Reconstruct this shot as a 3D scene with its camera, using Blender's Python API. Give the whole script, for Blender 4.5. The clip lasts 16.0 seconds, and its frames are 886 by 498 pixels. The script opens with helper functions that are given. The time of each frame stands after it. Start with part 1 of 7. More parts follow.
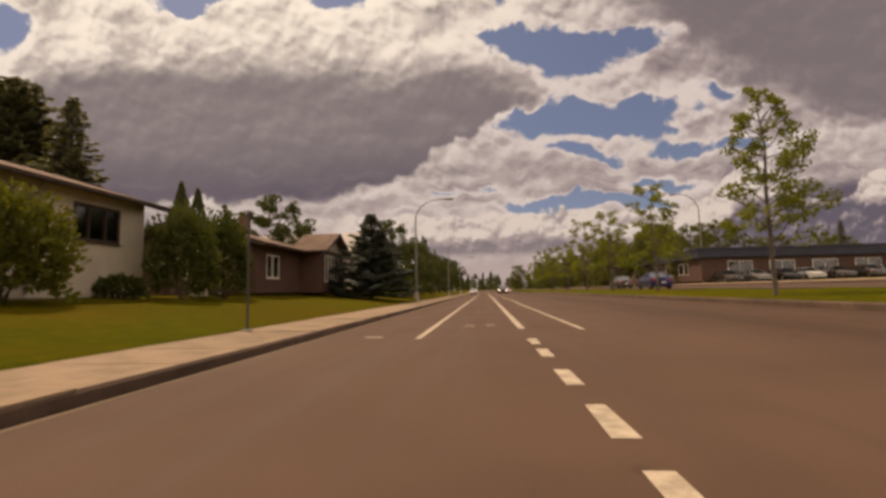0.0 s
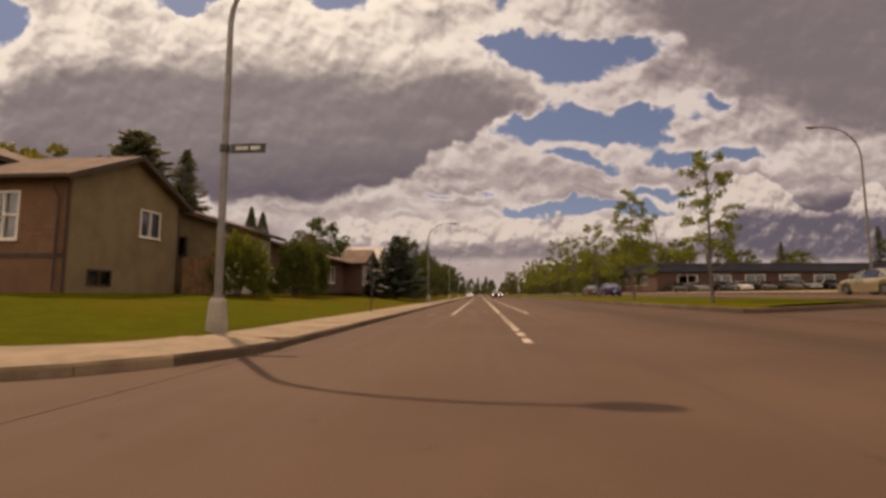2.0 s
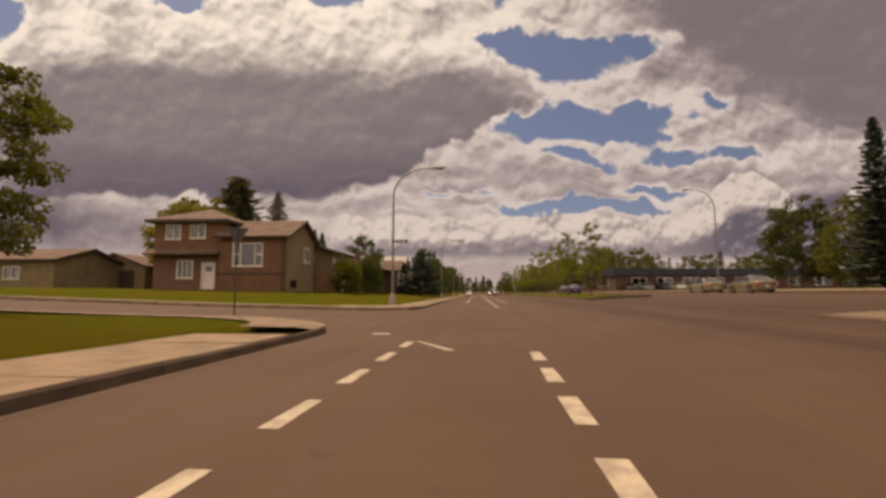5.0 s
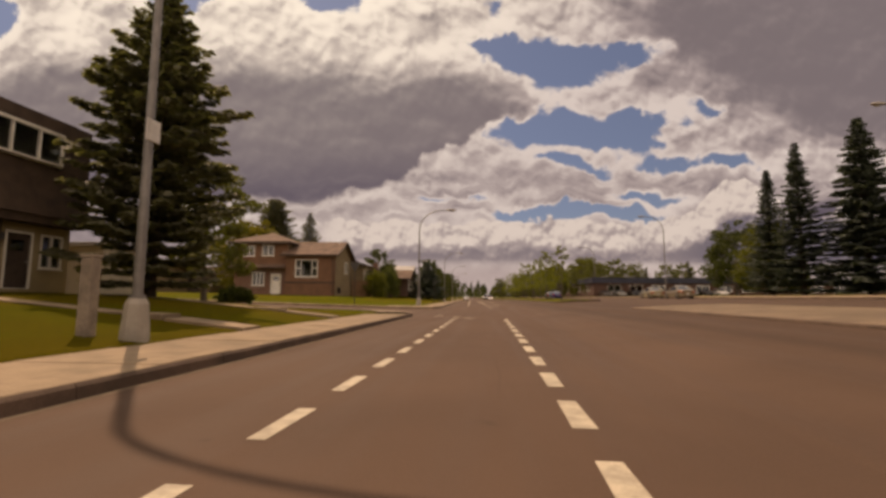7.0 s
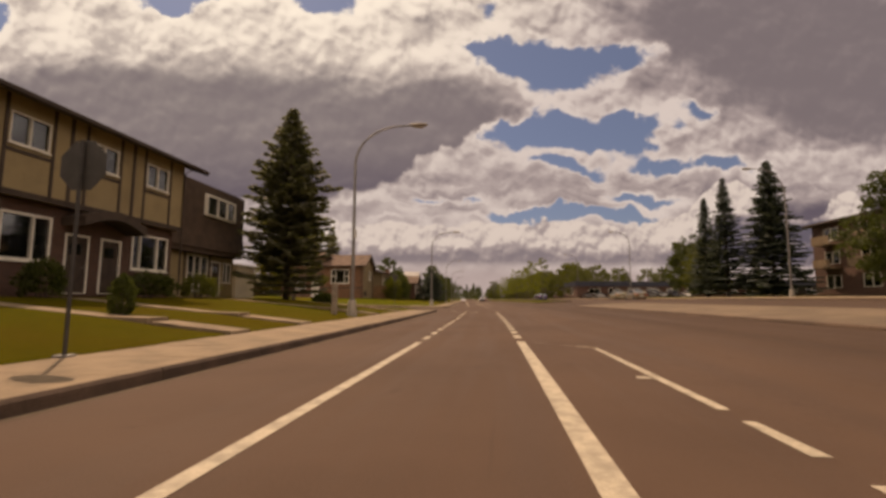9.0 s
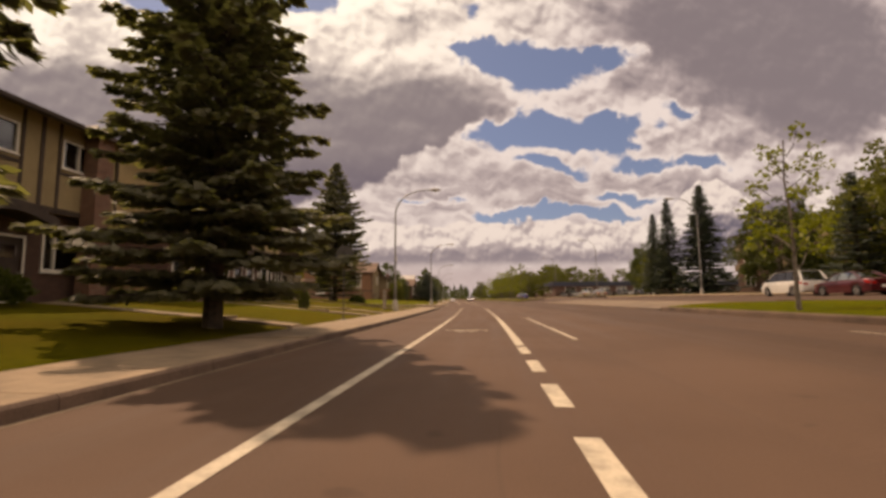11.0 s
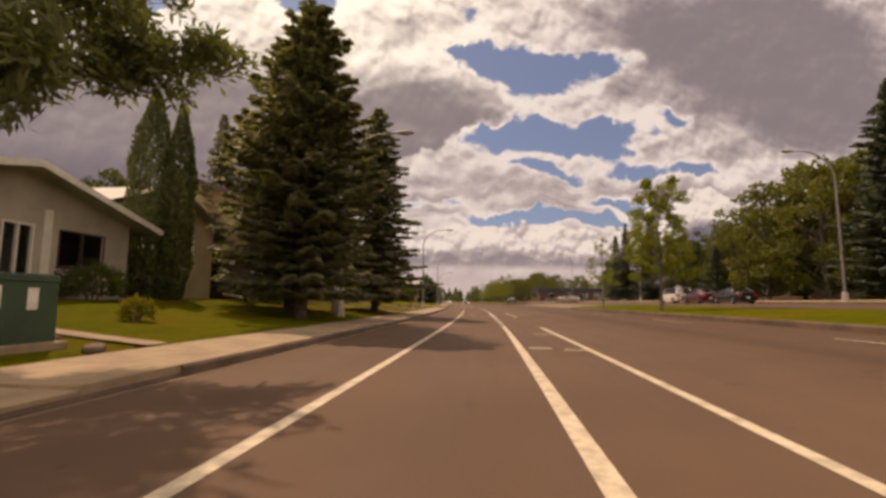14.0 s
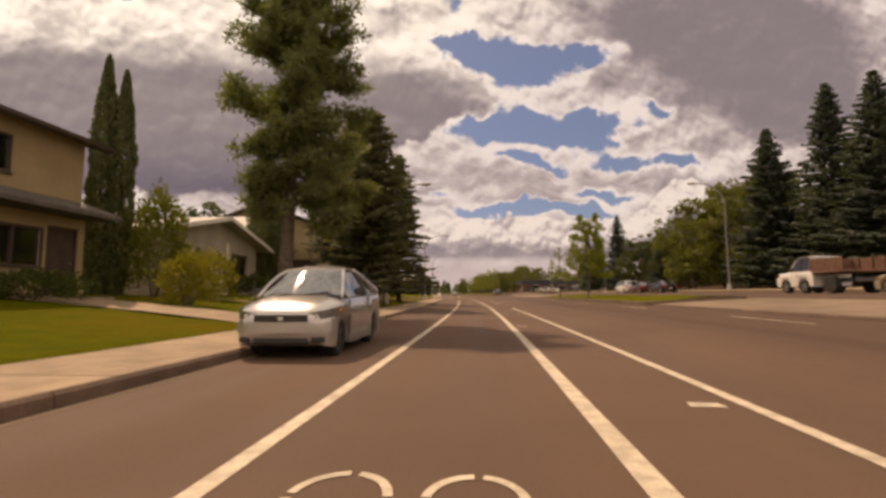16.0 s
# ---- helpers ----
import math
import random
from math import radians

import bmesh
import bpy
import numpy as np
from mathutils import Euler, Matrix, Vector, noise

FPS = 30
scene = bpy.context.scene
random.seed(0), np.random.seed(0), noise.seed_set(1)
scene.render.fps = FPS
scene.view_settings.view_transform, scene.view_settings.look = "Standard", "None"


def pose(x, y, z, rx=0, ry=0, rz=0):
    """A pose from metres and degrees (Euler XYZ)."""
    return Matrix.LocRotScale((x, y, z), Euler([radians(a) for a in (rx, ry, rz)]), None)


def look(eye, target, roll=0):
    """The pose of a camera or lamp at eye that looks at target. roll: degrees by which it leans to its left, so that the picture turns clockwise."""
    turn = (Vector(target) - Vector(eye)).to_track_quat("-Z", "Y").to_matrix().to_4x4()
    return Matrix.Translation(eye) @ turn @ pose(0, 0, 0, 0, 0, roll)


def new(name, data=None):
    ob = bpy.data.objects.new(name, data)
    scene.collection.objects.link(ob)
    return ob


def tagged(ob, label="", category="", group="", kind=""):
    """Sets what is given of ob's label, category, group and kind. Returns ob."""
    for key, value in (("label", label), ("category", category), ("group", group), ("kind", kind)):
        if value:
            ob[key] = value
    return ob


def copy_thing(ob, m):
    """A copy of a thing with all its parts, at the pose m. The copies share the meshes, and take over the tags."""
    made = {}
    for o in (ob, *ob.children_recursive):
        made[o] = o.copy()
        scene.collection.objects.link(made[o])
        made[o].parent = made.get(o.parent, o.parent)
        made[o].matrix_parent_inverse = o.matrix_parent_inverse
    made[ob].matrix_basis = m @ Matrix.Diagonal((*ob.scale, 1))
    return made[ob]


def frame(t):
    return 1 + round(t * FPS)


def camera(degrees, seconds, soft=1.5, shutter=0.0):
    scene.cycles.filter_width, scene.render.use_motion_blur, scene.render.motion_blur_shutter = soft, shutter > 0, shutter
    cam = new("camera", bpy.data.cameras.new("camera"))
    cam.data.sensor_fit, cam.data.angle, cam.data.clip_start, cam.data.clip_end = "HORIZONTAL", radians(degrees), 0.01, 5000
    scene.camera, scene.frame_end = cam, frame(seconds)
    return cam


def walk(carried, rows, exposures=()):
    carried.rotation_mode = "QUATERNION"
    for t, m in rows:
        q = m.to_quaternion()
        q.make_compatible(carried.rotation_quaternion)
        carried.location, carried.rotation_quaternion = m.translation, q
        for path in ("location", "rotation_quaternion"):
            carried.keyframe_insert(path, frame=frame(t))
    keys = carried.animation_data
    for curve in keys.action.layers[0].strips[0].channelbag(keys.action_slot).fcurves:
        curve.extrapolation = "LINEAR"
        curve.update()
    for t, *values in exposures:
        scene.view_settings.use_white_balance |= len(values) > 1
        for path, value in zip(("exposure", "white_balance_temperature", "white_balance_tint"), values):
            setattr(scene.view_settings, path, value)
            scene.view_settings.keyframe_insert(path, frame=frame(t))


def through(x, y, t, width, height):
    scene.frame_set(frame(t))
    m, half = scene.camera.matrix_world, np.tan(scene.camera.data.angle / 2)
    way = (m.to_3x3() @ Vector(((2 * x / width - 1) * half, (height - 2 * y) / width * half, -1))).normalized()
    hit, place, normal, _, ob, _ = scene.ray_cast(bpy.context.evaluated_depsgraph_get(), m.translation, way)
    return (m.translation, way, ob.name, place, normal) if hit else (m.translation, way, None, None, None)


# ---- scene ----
# The camera rides backwards down a gently bending street: t, x, y, yaw, pitch, lean.
cam = camera(87.0, 16.0, soft=3.2)
EYE = 0.966
PATH = [
    (0.0, -0.15, -2.78, 5.01, 5.14, -1.16),
    (0.5, -0.16, -5.88, 4.74, 5.88, -0.44),
    (1.0, -0.21, -8.96, 4.60, 6.12, -0.12),
    (1.5, -0.32, -12.04, 4.90, 6.43, -0.61),
    (2.0, -0.26, -15.12, 4.47, 5.55, 0.01),
    (2.5, -0.21, -18.24, 4.43, 5.82, -0.14),
    (3.0, -0.21, -21.50, 4.34, 6.35, -0.36),
    (3.5, -0.29, -24.81, 4.61, 5.43, -0.82),
    (4.0, -0.38, -28.17, 4.74, 5.29, -0.10),
    (6.5, -1.01, -44.74, 3.56, 5.67, -0.03),
    (7.0, -1.17, -48.02, 3.48, 5.88, 0.38),
    (7.5, -1.34, -51.30, 2.96, 5.68, 0.03),
    (8.0, -1.51, -54.61, 3.12, 5.37, -0.09),
    (8.5, -1.65, -57.88, 2.91, 5.61, 0.28),
    (9.0, -1.87, -61.16, 2.82, 6.12, 0.23),
    (11.5, -3.16, -77.37, 0.92, 6.11, -0.57),
    (12.0, -3.46, -80.55, 1.27, 5.76, -0.29),
    (12.5, -3.73, -83.68, 2.15, 6.91, -0.72),
    (13.0, -3.99, -86.70, 2.11, 5.47, 1.37),
    (13.5, -4.26, -89.62, 0.79, 5.90, 0.83),
    (14.0, -4.50, -92.55, 0.33, 6.43, 0.41),
    (14.5, -4.78, -95.49, 0.26, 5.62, -0.05),
    (15.0, -5.23, -98.60, -0.40, 6.58, -0.04),
    (15.5, -5.59, -101.74, -0.48, 6.59, -0.04),
    (16.0, -6.02, -104.88, -1.33, 5.47, -0.24),
]


def eye_pose(x, y, yaw, pitch, lean):
    return pose(x, y, EYE, 90 + pitch, 0, yaw) @ pose(0, 0, 0, 0, 0, lean)


walk(cam, [(r[0], eye_pose(*r[1:])) for r in PATH], exposures=[(0, -0.5, 8250, 27), (9.2, -0.5, 8250, 27), (11.3, -0.17, 8250, 27), (16, -0.17, 8250, 27)])

# ---- light ----
SUN_AZ, SUN_EL = 36.0, 52.5   # degrees left of straight ahead, and above the horizon
SUNDIR = Vector((-math.sin(radians(SUN_AZ)) * math.cos(radians(SUN_EL)), math.cos(radians(SUN_AZ)) * math.cos(radians(SUN_EL)), math.sin(radians(SUN_EL))))


class Nodes:
    """Short hand for wiring a node tree."""

    def __init__(self, tree):
        self.t = tree
        tree.nodes.clear()

    def n(self, kind, *ins):
        node = self.t.nodes.new("ShaderNode" + kind)
        for i, v in enumerate(ins):
            self.put(node.inputs[i], v)
        return node

    def put(self, socket, v):
        if v is None:
            return
        if isinstance(v, bpy.types.NodeSocket):
            self.t.links.new(v, socket)
        elif isinstance(v, bpy.types.Node):
            self.t.links.new(v.outputs[0], socket)
        else:
            socket.default_value = v

    def m(self, op, a, b=None, c=None, clamp=False):
        node = self.n("Math", a, b, c)
        node.operation, node.use_clamp = op, clamp
        return node.outputs[0]

    def vm(self, op, a, b=None):
        node = self.n("VectorMath", a, b)
        node.operation = op
        return node.outputs["Value"] if op in ("DOT_PRODUCT", "LENGTH", "DISTANCE") else node.outputs[0]

    def step(self, x, lo, hi, to0=0.0, to1=1.0):
        node = self.n("MapRange", x, lo, hi, to0, to1)
        node.interpolation_type = "SMOOTHSTEP"
        return node.outputs[0]

    def mix(self, fac, a, b, blend="MIX"):
        node = self.t.nodes.new("ShaderNodeMix")
        node.data_type, node.blend_type = "RGBA", blend
        self.put(node.inputs[0], fac), self.put(node.inputs[6], a), self.put(node.inputs[7], b)
        return node.outputs[2]

    def noise(self, vec, scale, detail=4, rough=0.55, distort=0.0):
        node = self.n("TexNoise")
        self.put(node.inputs["Vector"], vec)
        for key, v in (("Scale", scale), ("Detail", detail), ("Roughness", rough), ("Distortion", distort)):
            node.inputs[key].default_value = v
        return node.outputs[0]


def build_sky():
    """A summer sky with broken cumulus: a thick grey cloud before the sun, white heaps with blue gaps, and a bank along the horizon."""
    world = bpy.data.worlds.new("sky")
    scene.world = world
    world.use_nodes = True
    w = Nodes(world.node_tree)
    d = w.n("TexCoord").outputs["Generated"]
    ya, pi = radians(4.60), radians(5.5)
    f = Vector((-math.sin(ya) * math.cos(pi), math.cos(ya) * math.cos(pi), math.sin(pi)))
    r = Vector((math.cos(ya), math.sin(ya), 0))
    q = r.cross(f)
    depth = w.m("MAXIMUM", w.m("ABSOLUTE", w.vm("DOT_PRODUCT", d, f)), 0.22)
    x = w.m("MULTIPLY", w.m("DIVIDE", w.vm("DOT_PRODUCT", d, r), depth), 8.26)
    y = w.m("MULTIPLY", w.m("DIVIDE", w.vm("DOT_PRODUCT", d, q), depth), 8.26)
    p = w.n("CombineXYZ", x, y, 0.0).outputs[0]

    def bent(at, scale, amp, detail):
        """The plane bent by noise, so that edges break up."""
        node = w.n("TexNoise")
        w.put(node.inputs["Vector"], at)
        node.inputs["Scale"].default_value, node.inputs["Detail"].default_value, node.inputs["Roughness"].default_value = scale, detail, 0.55
        return w.vm("ADD", at, w.vm("MULTIPLY", w.vm("SUBTRACT", node.outputs["Color"], (0.5, 0.5, 0.5)), amp))

    def puff(at, scale, detail=2.6):
        """Heaped, rounded cloud heads."""
        v = w.n("TexVoronoi")
        v.feature, v.normalize = "SMOOTH_F1", True
        w.put(v.inputs["Vector"], at)
        v.inputs["Scale"].default_value, v.inputs["Detail"].default_value, v.inputs["Roughness"].default_value = scale, detail, 0.5
        v.inputs["Lacunarity"].default_value, v.inputs["Smoothness"].default_value = 2.3, 0.35
        return w.m("SUBTRACT", 1.0, v.outputs["Distance"])

    def blobs(rows, at):
        total = None
        for cx, cy, rx, ry, amp in rows:
            v = w.vm("MULTIPLY", w.vm("SUBTRACT", at, (cx, cy, 0)), (1 / rx, 1 / ry, 0))
            g = w.m("MULTIPLY", w.m("EXPONENT", w.m("MULTIPLY", w.vm("DOT_PRODUCT", v, v), -1.0)), amp)
            total = g if total is None else w.m("ADD", total, g)
        return total

    wide = bent(p, 0.6, (0.7, 0.5, 0.0), 2)
    fine = bent(wide, 1.5, (1.15, 0.85, 0.0), 7)
    tall = w.vm("MULTIPLY", bent(p, 2.0, (0.30, 0.26, 0.0), 4), (1.0, 1.25, 1.0))
    heap, heap_up = puff(tall, 1.0), puff(w.vm("ADD", tall, (-0.05, 0.14, 0.0)), 1.0)
    relief = w.m("SUBTRACT", heap_up, heap)
    n1 = w.noise(p, 1.2, 6, 0.54)
    # gaps of blue: place, size, strength
    gaps = blobs([(2.25, 3.45, 1.15, 0.42, 1.5), (1.20, 3.62, 0.6, 0.28, 1.1), (3.6, 3.62, 0.8, 0.24, 1.1), (2.65, 2.15, 1.2, 0.34, 1.5), (1.60, 2.2, 0.5, 0.34, 1.1), (3.75, 2.25, 0.6, 0.3, 1.1), (4.85, 2.62, 0.45, 0.22, 1.2),
                  (2.3, 1.56, 0.8, 0.14, 1.1), (4.4, 1.62, 0.9, 0.15, 1.1), (2.9, 0.70, 2.0, 0.15, 1.7), (0.2, 0.98, 0.9, 0.07, 0.8), (3.7, 1.05, 0.9, 0.12, 1.1), (5.4, 1.7, 0.5, 0.18, 0.9)], fine)
    edge_gaps = blobs([(-7.7, 4.0, 0.55, 0.45, 1.2), (-4.4, 4.42, 0.7, 0.20, 1.2), (-1.85, 4.42, 0.6, 0.26, 1.2), (-7.9, 3.0, 0.3, 0.3, 0.5), (0.9, 4.45, 0.3, 0.3, 0.8)], fine)
    # the thick cloud: dark inside, cut off along its base, which climbs to one side
    base = w.m("SUBTRACT", w.n("SeparateXYZ", fine).outputs[1], w.m("MAXIMUM", 0.86, w.m("MULTIPLY_ADD", w.m("ADD", w.n("SeparateXYZ", fine).outputs[0], 1.35), 0.60, 0.86)))
    body = blobs([(-3.6, 2.3, 3.3, 1.10, 1.25), (-1.7, 1.75, 2.2, 0.70, 0.85), (0.3, 2.55, 1.1, 0.62, 0.95), (-6.4, 2.2, 1.7, 1.0, 0.95), (-4.4, 1.3, 2.6, 0.6, 0.6)], wide)
    grey_body = w.m("MULTIPLY", body, w.step(base, -0.06, 0.14))
    veil = blobs([(6.4, 4.1, 2.7, 1.2, 1.35), (7.7, 2.9, 1.7, 1.0, 1.0), (4.6, 4.2, 1.2, 0.4, 0.4), (6.4, 0.42, 1.8, 0.42, 1.25), (7.9, 0.5, 1.0, 0.6, 0.9), (5.3, 1.0, 0.55, 0.35, 0.35), (0.2, 3.95, 0.9, 0.25, 0.35),
                  (-7.2, 0.5, 2.0, 0.6, 0.6), (-4.3, 0.15, 2.8, 0.45, 0.5), (2.9, 2.95, 1.6, 0.3, 0.2), (1.6, 1.15, 3.4, 0.55, 0.38), (4.6, 2.2, 1.5, 0.8, 0.2)], wide)
    thick = w.m("ADD", w.m("SUBTRACT", w.m("SUBTRACT", 0.62, gaps), edge_gaps), w.m("ADD", w.m("MULTIPLY", w.m("SUBTRACT", n1, 0.5), 1.7), w.m("MULTIPLY", w.m("SUBTRACT", heap, 0.62), 1.1)))
    thick = w.m("ADD", thick, w.m("MULTIPLY", w.m("ADD", grey_body, veil), 0.75))
    cover = w.step(thick, -0.05, 0.30)
    rim = w.step(thick, 0.15, 0.80, 1.0, 0.0)
    lump = w.m("MULTIPLY", w.m("SUBTRACT", 0.62, heap), 0.40)
    dark = w.m("ADD", w.m("ADD", grey_body, veil), lump)
    dark = w.m("MULTIPLY", w.step(dark, 0.10, 0.95), w.m("SUBTRACT", 1.0, w.m("MULTIPLY", rim, 0.85)))
    open_ = w.m("SUBTRACT", 1.0, w.m("MULTIPLY", dark, 0.72))
    grain = w.m("MULTIPLY", w.m("SUBTRACT", n1, 0.5), w.step(y, 0.9, 2.0, 0.2, 0.55))
    k = w.m("ADD", w.m("MULTIPLY", dark, 0.70), w.m("MULTIPLY", open_, w.m("ADD", w.m("ADD", 0.27, grain), w.m("SUBTRACT", w.m("MULTIPLY", relief, w.step(y, 0.9, 2.2, 0.9, 3.0)), w.m("MULTIPLY", rim, 0.20)))))
    # streaks in the far, low cloud
    long = w.noise(w.vm("MULTIPLY", fine, (0.55, 3.6, 1.0)), 1.0, 4, 0.55)
    low_band = w.m("MULTIPLY", w.step(y, 0.35, 0.75), w.step(y, 1.2, 1.75, 1.0, 0.0))
    k = w.m("ADD", k, w.m("MULTIPLY", w.m("MULTIPLY", w.m("SUBTRACT", long, 0.46), 1.3), w.m("MULTIPLY", low_band, open_)))
    k = w.step(k, -0.12, 1.0)
    deep = w.mix(w.step(y, 0.7, 2.2), (0.140, 0.135, 0.190, 1), (0.235, 0.230, 0.265, 1))
    cloud = w.mix(w.step(k, 0.0, 0.55), (0.80, 0.83, 0.84, 1), (0.45, 0.44, 0.47, 1))
    cloud = w.mix(w.step(k, 0.42, 0.95), cloud, deep)
    # the clouds are brightest where they stand before the sun
    ahead = w.step(w.vm("DOT_PRODUCT", d, tuple(SUNDIR)), 0.66, 0.95, 0.0, 0.55)
    cloud = w.mix(w.m("MULTIPLY", ahead, w.m("SUBTRACT", 1.0, k)), cloud, (1.5, 1.62, 1.42, 1))
    sky = w.n("TexSky")
    sky.sky_type, sky.sun_disc, sky.sun_elevation, sky.sun_rotation = "NISHITA", False, radians(SUN_EL), radians(-SUN_AZ)
    blue = w.mix(1.0, sky.outputs[0], (0.056, 0.068, 0.086, 1), "MULTIPLY")
    blue = w.mix(0.25, blue, (0.30, 0.40, 0.55, 1))
    col = w.mix(cover, blue, cloud)
    # a bank of cumulus along the horizon, heaped above and flat below
    small = bent(p, 3.0, (0.16, 0.13, 0.0), 4)
    knob, knob_up = puff(small, 2.3, 2.0), puff(w.vm("ADD", small, (-0.03, 0.07, 0.0)), 2.3, 2.0)
    ridge = w.m("ADD", w.m("MULTIPLY", w.noise(w.vm("MULTIPLY", p, (1.0, 0.0, 0.0)), 0.7, 3, 0.5), 0.5), w.m("MULTIPLY", w.m("SUBTRACT", knob, 0.6), 0.55))
    tower = blobs([(5.55, 0.0, 0.75, 9.0, 0.85), (4.7, 0.0, 0.5, 9.0, 0.12), (7.6, 0.0, 0.5, 9.0, 0.65)], small)
    under = w.m("SUBTRACT", w.m("ADD", w.m("ADD", ridge, 0.26), tower), y)
    floor_ = w.step(w.n("SeparateXYZ", small).outputs[0], 4.3, 5.4, 0.0, 0.62)
    kb = w.m("ADD", w.m("MULTIPLY", w.step(w.m("SUBTRACT", y, floor_), -0.12, 0.22, 1.0, 0.0), 0.70), w.m("ADD", w.m("MULTIPLY", w.m("SUBTRACT", knob_up, knob), 2.3), w.m("ADD", 0.20, w.m("MULTIPLY", w.m("SUBTRACT", 0.62, knob), 0.5))))
    kb = w.step(kb, -0.05, 1.0)
    bank = w.mix(w.step(kb, 0.0, 0.5), (0.82, 0.84, 0.82, 1), (0.44, 0.43, 0.46, 1))
    bank = w.mix(w.step(kb, 0.45, 1.0), bank, w.mix(w.step(x, 4.2, 5.4), (0.27, 0.265, 0.31, 1), (0.15, 0.155, 0.215, 1)))
    edge = w.m("MULTIPLY", w.step(under, 0.0, 0.05), w.m("MULTIPLY", w.step(w.n("SeparateXYZ", small).outputs[1], -0.26, -0.10), w.step(x, -2.6, -1.4)))
    col = w.mix(edge, col, bank)
    # away from the sun the clouds are lit from the front
    lit = w.step(w.vm("DOT_PRODUCT", d, f), -0.35, 0.25, 1.0, 0.0)
    col = w.mix(lit, col, w.mix(w.step(heap, 0.45, 0.75), (0.55, 0.66, 0.85, 1), (1.5, 1.42, 1.30, 1)))
    haze = w.step(y, -0.45, 0.0, 0.75, 0.0)
    col = w.mix(haze, col, (0.52, 0.48, 0.50, 1))
    bg = w.n("Background", col, SKY)
    w.t.links.new(bg.outputs[0], w.n("OutputWorld").inputs[0])


SKY = 1.0
build_sky()
sun = new("sun", bpy.data.lights.new("sun", "SUN"))
sun.data.energy, sun.data.angle, sun.data.color = 4.8, radians(0.6), (1.0, 0.85, 0.66)
sun.matrix_world = look(SUNDIR * 200, (0, 0, 0))

# ---- street coordinates: s along the street, u to the right of the rider's line ----
RAD = 934.7


def W(s, u, z=0.0):
    if s >= 0:
        return Vector((u, s, z))
    a = s / RAD
    return Vector((-RAD + (RAD + u) * math.cos(a), (RAD + u) * math.sin(a), z))


def M(s, u, z=0.0, turn=0.0):
    p = W(s, u, z)
    return pose(p.x, p.y, p.z, 0, 0, math.degrees(min(s, 0) / RAD) + turn)


def lerp(x, pts):
    if x <= pts[0][0]:
        return pts[0][1]
    for (a, b), (c, d) in zip(pts, pts[1:]):
        if x <= c:
            return b + (d - b) * (x - a) / (c - a)
    return pts[-1][1]


def smooth(a, b, x):
    t = min(1, max(0, (x - a) / (b - a)))
    return t * t * (3 - 2 * t)


KERB, WALK = -3.76, -5.75
LEFT = [(-200, 1.6), (-40, 1.35), (-22, 1.1), (-14, 0.95), (-9, 0.5), (-6.2, 0.19), (WALK, 0.16), (KERB, 0.15)]
SIDE = [(-200, 1.6), (-40, 0.95), (-12, 0.12), (-5, 0.0), (KERB, 0.0)]
RIGHT = [(2.2, 0.0), (4.5, 0.19), (7.0, 0.44), (9.0, 0.58), (17.0, 0.90), (23.0, 0.97), (27.0, 1.25), (45.0, 1.6), (300, 2.2)]
CORNER_N, CORNER_S, CORNER_R = -7.0, -24.9, 4.14   # the side street on the left, with its two rounded corners


def edge_n(u):
    x = max(0.0, u - (KERB - CORNER_R))
    return CORNER_N - math.sqrt(max(0.0, CORNER_R ** 2 - x * x))


def edge_s(u):
    x = max(0.0, u - (KERB - CORNER_R))
    return CORNER_S + math.sqrt(max(0.0, CORNER_R ** 2 - x * x))


def in_cross(s, u):
    return smooth(edge_s(u) - 0.35, edge_s(u) - 0.1, s) * (1 - smooth(edge_n(u) + 0.1, edge_n(u) + 0.35, s))


def G(s, u):
    """Height of the ground. Towards the side street the lawns come down to its level."""
    if u >= KERB - 0.001:
        return lerp(u, RIGHT) if u > 2.2 else 0.0
    k = in_cross(s, u)
    t = smooth(0.5, 10.0, max(s - edge_n(u), edge_s(u) - s))
    street = lerp(u, SIDE)
    lawn = (street + 0.16) * (1 - t) + lerp(u, LEFT) * t
    return lawn * (1 - k) + street * k

